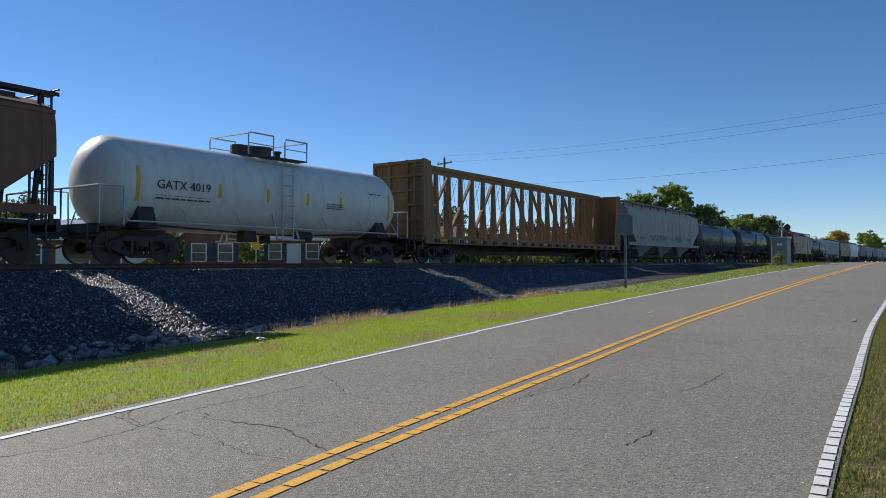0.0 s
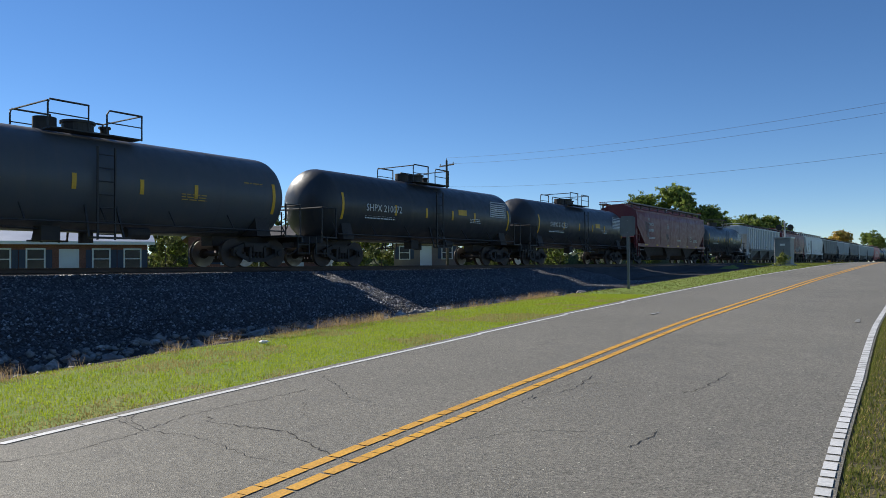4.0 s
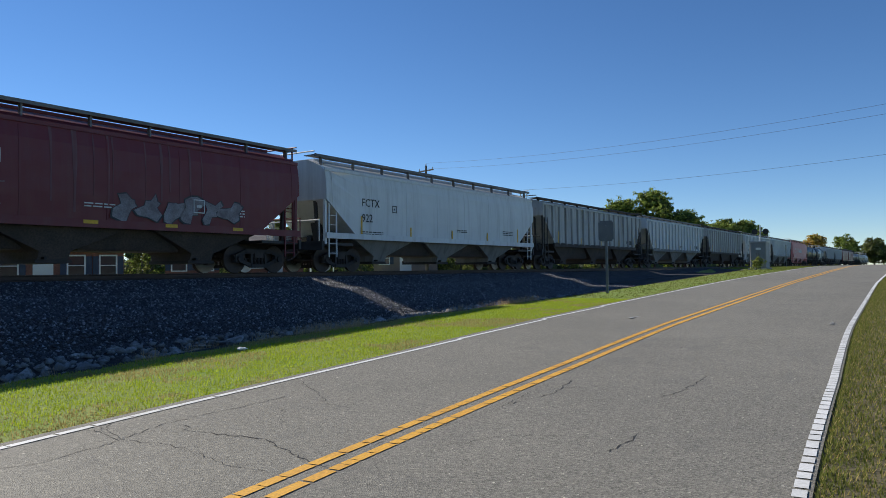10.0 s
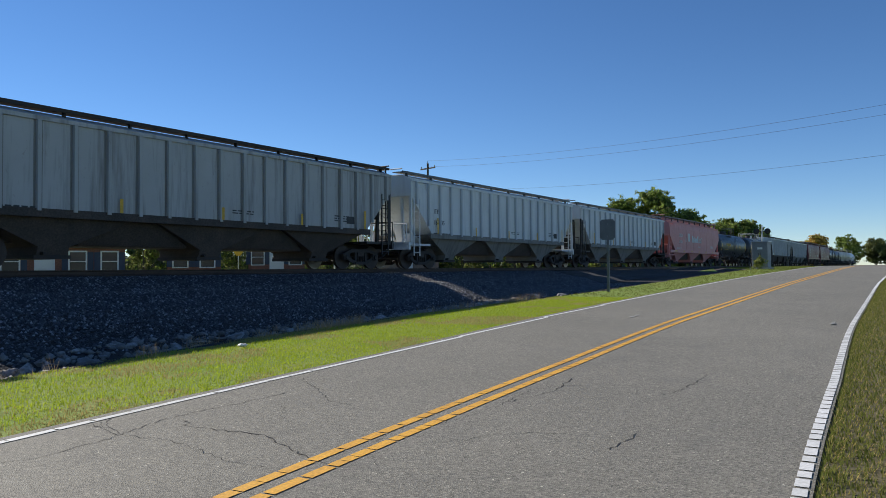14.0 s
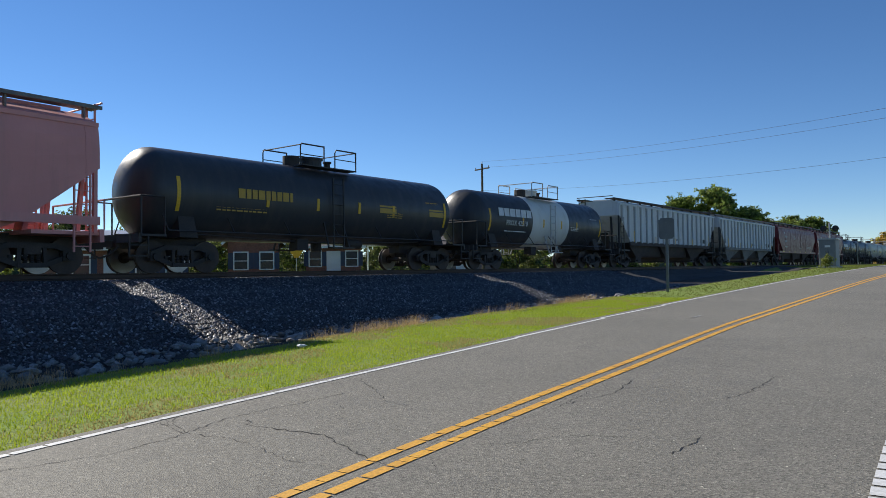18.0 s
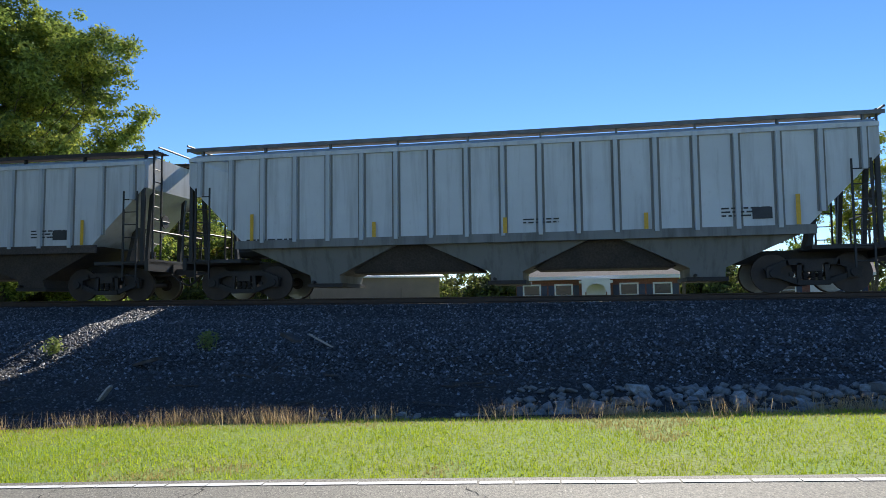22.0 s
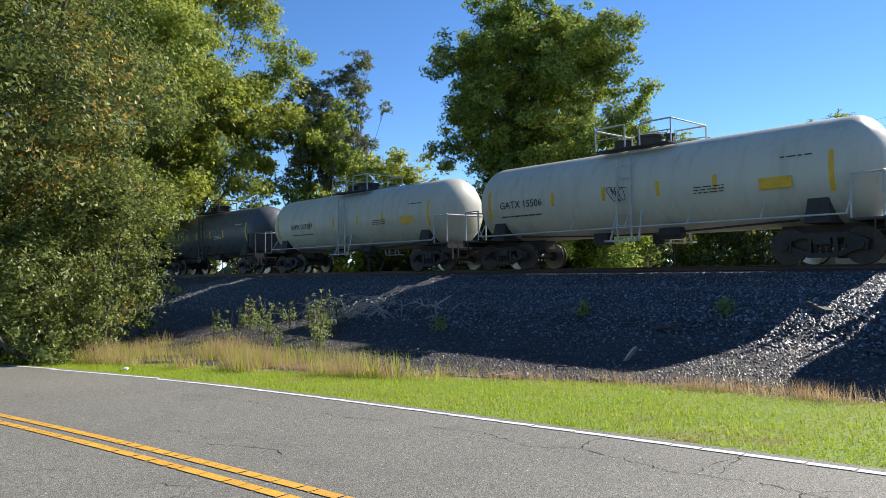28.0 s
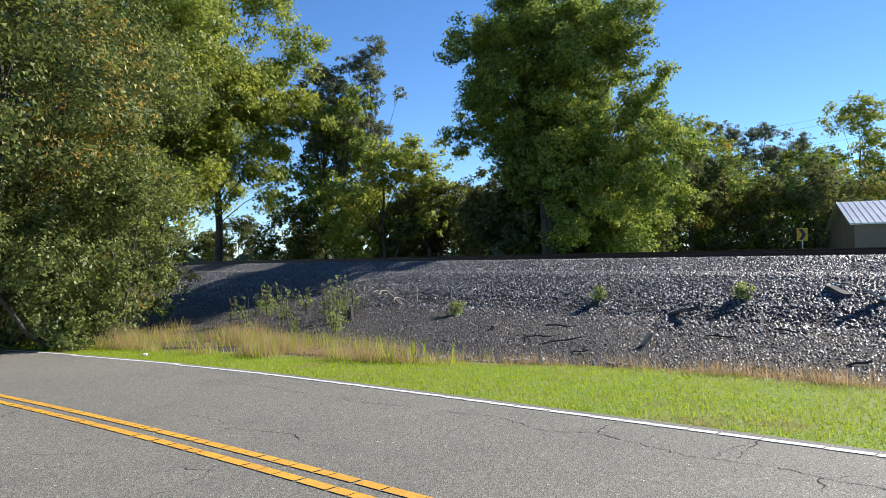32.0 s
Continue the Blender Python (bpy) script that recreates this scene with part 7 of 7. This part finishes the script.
def strewn_things():
    rng = random.Random(31)
    wood = surface("weathered_wood", (0.05, 0.042, 0.036), (0.13, 0.11, 0.1), 3.0, 0.9)
    for i, (s, q, ln, turn, w) in enumerate(((10.1, 6.0, 1.7, 32, 0.14), (7.2, 4.6, 0.7, 20, 0.2), (3.0, 8.6, 0.8, 60, 0.06), (5.6, 6.6, 0.9, 10, 0.08), (-2.5, 8.4, 0.9, 30, 0.06), (-6.0, 8.8, 0.8, -20, 0.05), (13.5, 8.2, 0.8, 5, 0.07), (8.0, 6.2, 1.3, -8, 0.07), (-9.5, 7.2, 0.9, 60, 0.05))):
        p = ground_points(np.array([s]), np.array([q]), 0.05)[0]
        bm = bmesh.new()
        rings = []
        for k in range(5):
            x = -ln / 2 + ln * k / 4
            a, b = w * rng.uniform(0.8, 1.1) / 2, w * rng.uniform(0.35, 0.5) / 2
            rings.append([(x, -a, -b), (x, a, -b), (x, a, b), (x, -a, b)])
        loft(bm, rings)
        ob = part("timber_piece", bm, wood)
        ob.matrix_basis = pose(p[0], p[1], p[2], rng.uniform(-10, 10), rng.uniform(-14, 14), turn)
        tagged(ob, "weathered broken timber lying on the bank", "timber", "timber pieces on the bank")
    for i in range(46):
        s, q = rng.uniform(-12, 13), rng.uniform(5.6, 10.2)
        if q > float(soil_edge(np.array(s))) - 0.4:
            continue
        p = ground_points(np.array([s]), np.array([q]), 0.03)[0]
        ln, r = rng.uniform(0.25, 0.9), rng.uniform(0.008, 0.022)
        bm = bmesh.new()
        pipe(bm, [(-ln / 2, 0, 0), (-ln * 0.15, rng.uniform(-0.05, 0.05), 0.03), (ln * 0.2, rng.uniform(-0.06, 0.06), 0.02), (ln / 2, rng.uniform(-0.08, 0.08), 0.05)], r, 5)
        ob = part("stick", bm, wood)
        ob.matrix_basis = pose(p[0], p[1], p[2], 0, rng.uniform(-8, 8), rng.uniform(0, 180))
        tagged(ob, "grey weathered stick lying on the gravel slope", "stick", "sticks on the gravel slope")
    # pale broken boards leaning on the bank
    pale = surface("bleached_board_wood", (0.36, 0.31, 0.25), (0.5, 0.45, 0.38), 3.0, 0.85, fine=30, amount=0.4)
    for s, q, ln, turn, tilt in ((22.0, 4.3, 0.75, 125, -32), (20.4, 6.3, 0.8, 115, -34), (18.4, 5.1, 0.75, 120, -30), (6.3, 5.0, 0.7, 70, 30), (9.0, 8.6, 0.4, 60, -50)):
        p = ground_points(np.array([s]), np.array([q]), 0.12)[0]
        bm = bmesh.new()
        loft(bm, [[(x, -w, -0.018), (x, w, -0.018), (x, w * 0.95, 0.018), (x, -w, 0.018)] for x, w in ((-ln / 2, 0.04), (-ln * 0.1, 0.065), (ln * 0.35, 0.06), (ln / 2, 0.03))])
        ob = part("board_piece", bm, pale)
        ob.matrix_basis = pose(p[0], p[1], p[2], rng.uniform(-20, 20), tilt, turn)
        tagged(ob, "bleached broken board sticking out of the bank", "board", "boards on the bank")
    # heap of dead branches at the foot of the bank
    p = ground_points(np.array([20.6]), np.array([6.6]))[0]
    heap = empty("brush_pile", pose(p[0], p[1], p[2], 0, 0, 60))
    tagged(heap, "grey heap of dead branches below the bank", "brush pile")
    dead = surface("dead_branch_wood", (0.3, 0.26, 0.22), (0.44, 0.39, 0.34), 3.0, 0.9, fine=30, amount=0.4)
    for _ in range(64):
        bm = bmesh.new()
        x, y = rng.gauss(0, 1.3), rng.gauss(0, 0.6)
        a, ln, up = rng.uniform(0, 2 * math.pi), rng.uniform(0.7, 1.9), rng.uniform(0.05, 0.7)
        pts = [(x + ln * f * math.cos(a + 0.5 * f), y + ln * f * math.sin(a + 0.5 * f) * 0.6, 0.05 + up * math.sin(f * 2.4) + 0.05 * rng.random()) for f in (0, 0.25, 0.5, 0.75, 1.0)]
        pipe(bm, pts, rng.uniform(0.008, 0.022), 5)
        part("branch", bm, dead, heap)
    p = ground_points(np.array([18.8]), np.array([8.9]))[0]
    bm = bmesh.new()
    rings = [[(r * math.cos(2 * math.pi * k / 12) * (1 + 0.1 * math.sin(3 * k)), r * math.sin(2 * math.pi * k / 12), z) for k in range(12)] for r, z in ((0.2, -0.1), (0.15, 0.12), (0.13, 0.42), (0.1, 0.44))]
    loft(bm, rings)
    stump = part("tree_stump", bm, M_BARK)
    stump.matrix_basis = pose(p[0], p[1], p[2])
    tagged(stump, "short brown tree stump in dry grass", "stump")
    for s, q in ((-8.4, 10.6), (17.0, 15.1)):
        p = ground_points(np.array([s]), np.array([q]), 0.03)[0]
        bm = bmesh.new()
        bmesh.ops.create_icosphere(bm, subdivisions=2, radius=0.07)
        for v in bm.verts:
            v.co = Vector((v.co.x * rng.uniform(0.7, 1.5), v.co.y * rng.uniform(0.6, 1.2), v.co.z * rng.uniform(0.2, 0.6)))
        ob = part("crumpled_litter", bm, M_TRIM)
        ob.matrix_basis = pose(p[0], p[1], p[2])
        tagged(ob, "crumpled white litter lying in the grass", "litter")
    # white paint dabs on the road
    faded = surface("faded_marking_paint", (0.3, 0.3, 0.28), (0.42, 0.42, 0.4), 3.0, 0.8, fine=40, amount=0.4, world_space=True)
    for u, off in ((17.1, 1.12), (16.82, -2.83)):
        bm = bmesh.new()
        c = road_xy(np.array(u), np.array(off))
        z = float(ground_z(c[None])[0]) + 0.0415
        for k in range(3):
            box(bm, -0.35 + k * 0.25, -0.18 + k * 0.25, -0.04 + 0.02 * k, 0.05, 0, 0.002)
        ob = part("paint_mark", bm, faded)
        ob.matrix_basis = pose(c[0], c[1], z, 0, 0, 56)
        tagged(ob, "faded white survey mark on asphalt", "road marking", kind="structure")
    # small bush and rubble at the cabinet
    x, y = polar(-24.7, 57.5)
    tree("bush", x, y, 1.0, blobs(301, 6, 0.9, 0.2, 0.95, 0.22, 0.32), 1500, 0.1, [L_BRUSH], 301, "small green bush beside the grey cabinet", 0.02, group="bushes beside the verge")
    # goal-like white frame and yellow board beyond the track
    x, y = polar(7.95, 46)
    z = float(ground_z(np.array([[x, y]]))[0])
    bm = bmesh.new()
    pipe(bm, [(-0.7, 0, 0), (-0.7, 0, 2.25), (0.7, 0, 2.25), (0.7, 0, 0)], 0.045, 8)
    ob = part("white_frame", bm, M_TRIM)
    ob.matrix_basis = pose(x, y, z, 0, 0, 8)
    tagged(ob, "white goal-like metal frame on the lawn", "frame")
    x, y = polar(14.3, 46)
    z = float(ground_z(np.array([[x, y]]))[0])
    root = empty("yellow_sign", pose(x, y, z, 0, 0, 14))
    tagged(root, "yellow warning board on a post", "road sign")
    bm = bmesh.new()
    rings = [[(-0.42, yy, 2.5), (0.42, yy, 2.5), (0.42, yy, 2.1), (0.12, yy, 1.65), (-0.12, yy, 1.65), (-0.42, yy, 2.1)] for yy in (-0.02, 0.0)]
    loft(bm, rings)
    part("sign_panel", bm, M_STRIPE, root)
    bm = bmesh.new()
    for a in (-0.2, 0.0, 0.16):
        box(bm, a, a + 0.07, -0.03, -0.021, 2.12, 2.42)
    part("marking_bars", bm, M_LETTER_DARK, root)
    bm = bmesh.new()
    tube(bm, (0, 0.03, -0.2), (0, 0.03, 2.3), 0.03, 8)
    part("post", bm, M_GALV, root)


strewn_things()
sleepers()


def motions():
    front = FRONT
    for car, L in zip(TRAIN, LENGTHS):
        mid = front - L / 2
        b = L / 2 - 2.15
        rows = []
        for i in range(65):
            t = i * 0.5
            s = mid + SPEED * t + GAIN * (t - 16) ** 2 / 2 + EASE * (t - 16) ** 3 / 6
            pa, pb = track_xy(np.array(s + b)), track_xy(np.array(s - b))
            za, zb = float(rail_z(s + b)), float(rail_z(s - b))
            d = pa - pb
            c = (pa + pb) / 2
            rows.append((t, pose(c[0], c[1], (za + zb) / 2, 0, -math.degrees(math.atan2(za - zb, 2 * b)), math.degrees(math.atan2(d[1], d[0])))))
        walk(car, rows)
        front -= L


motions()
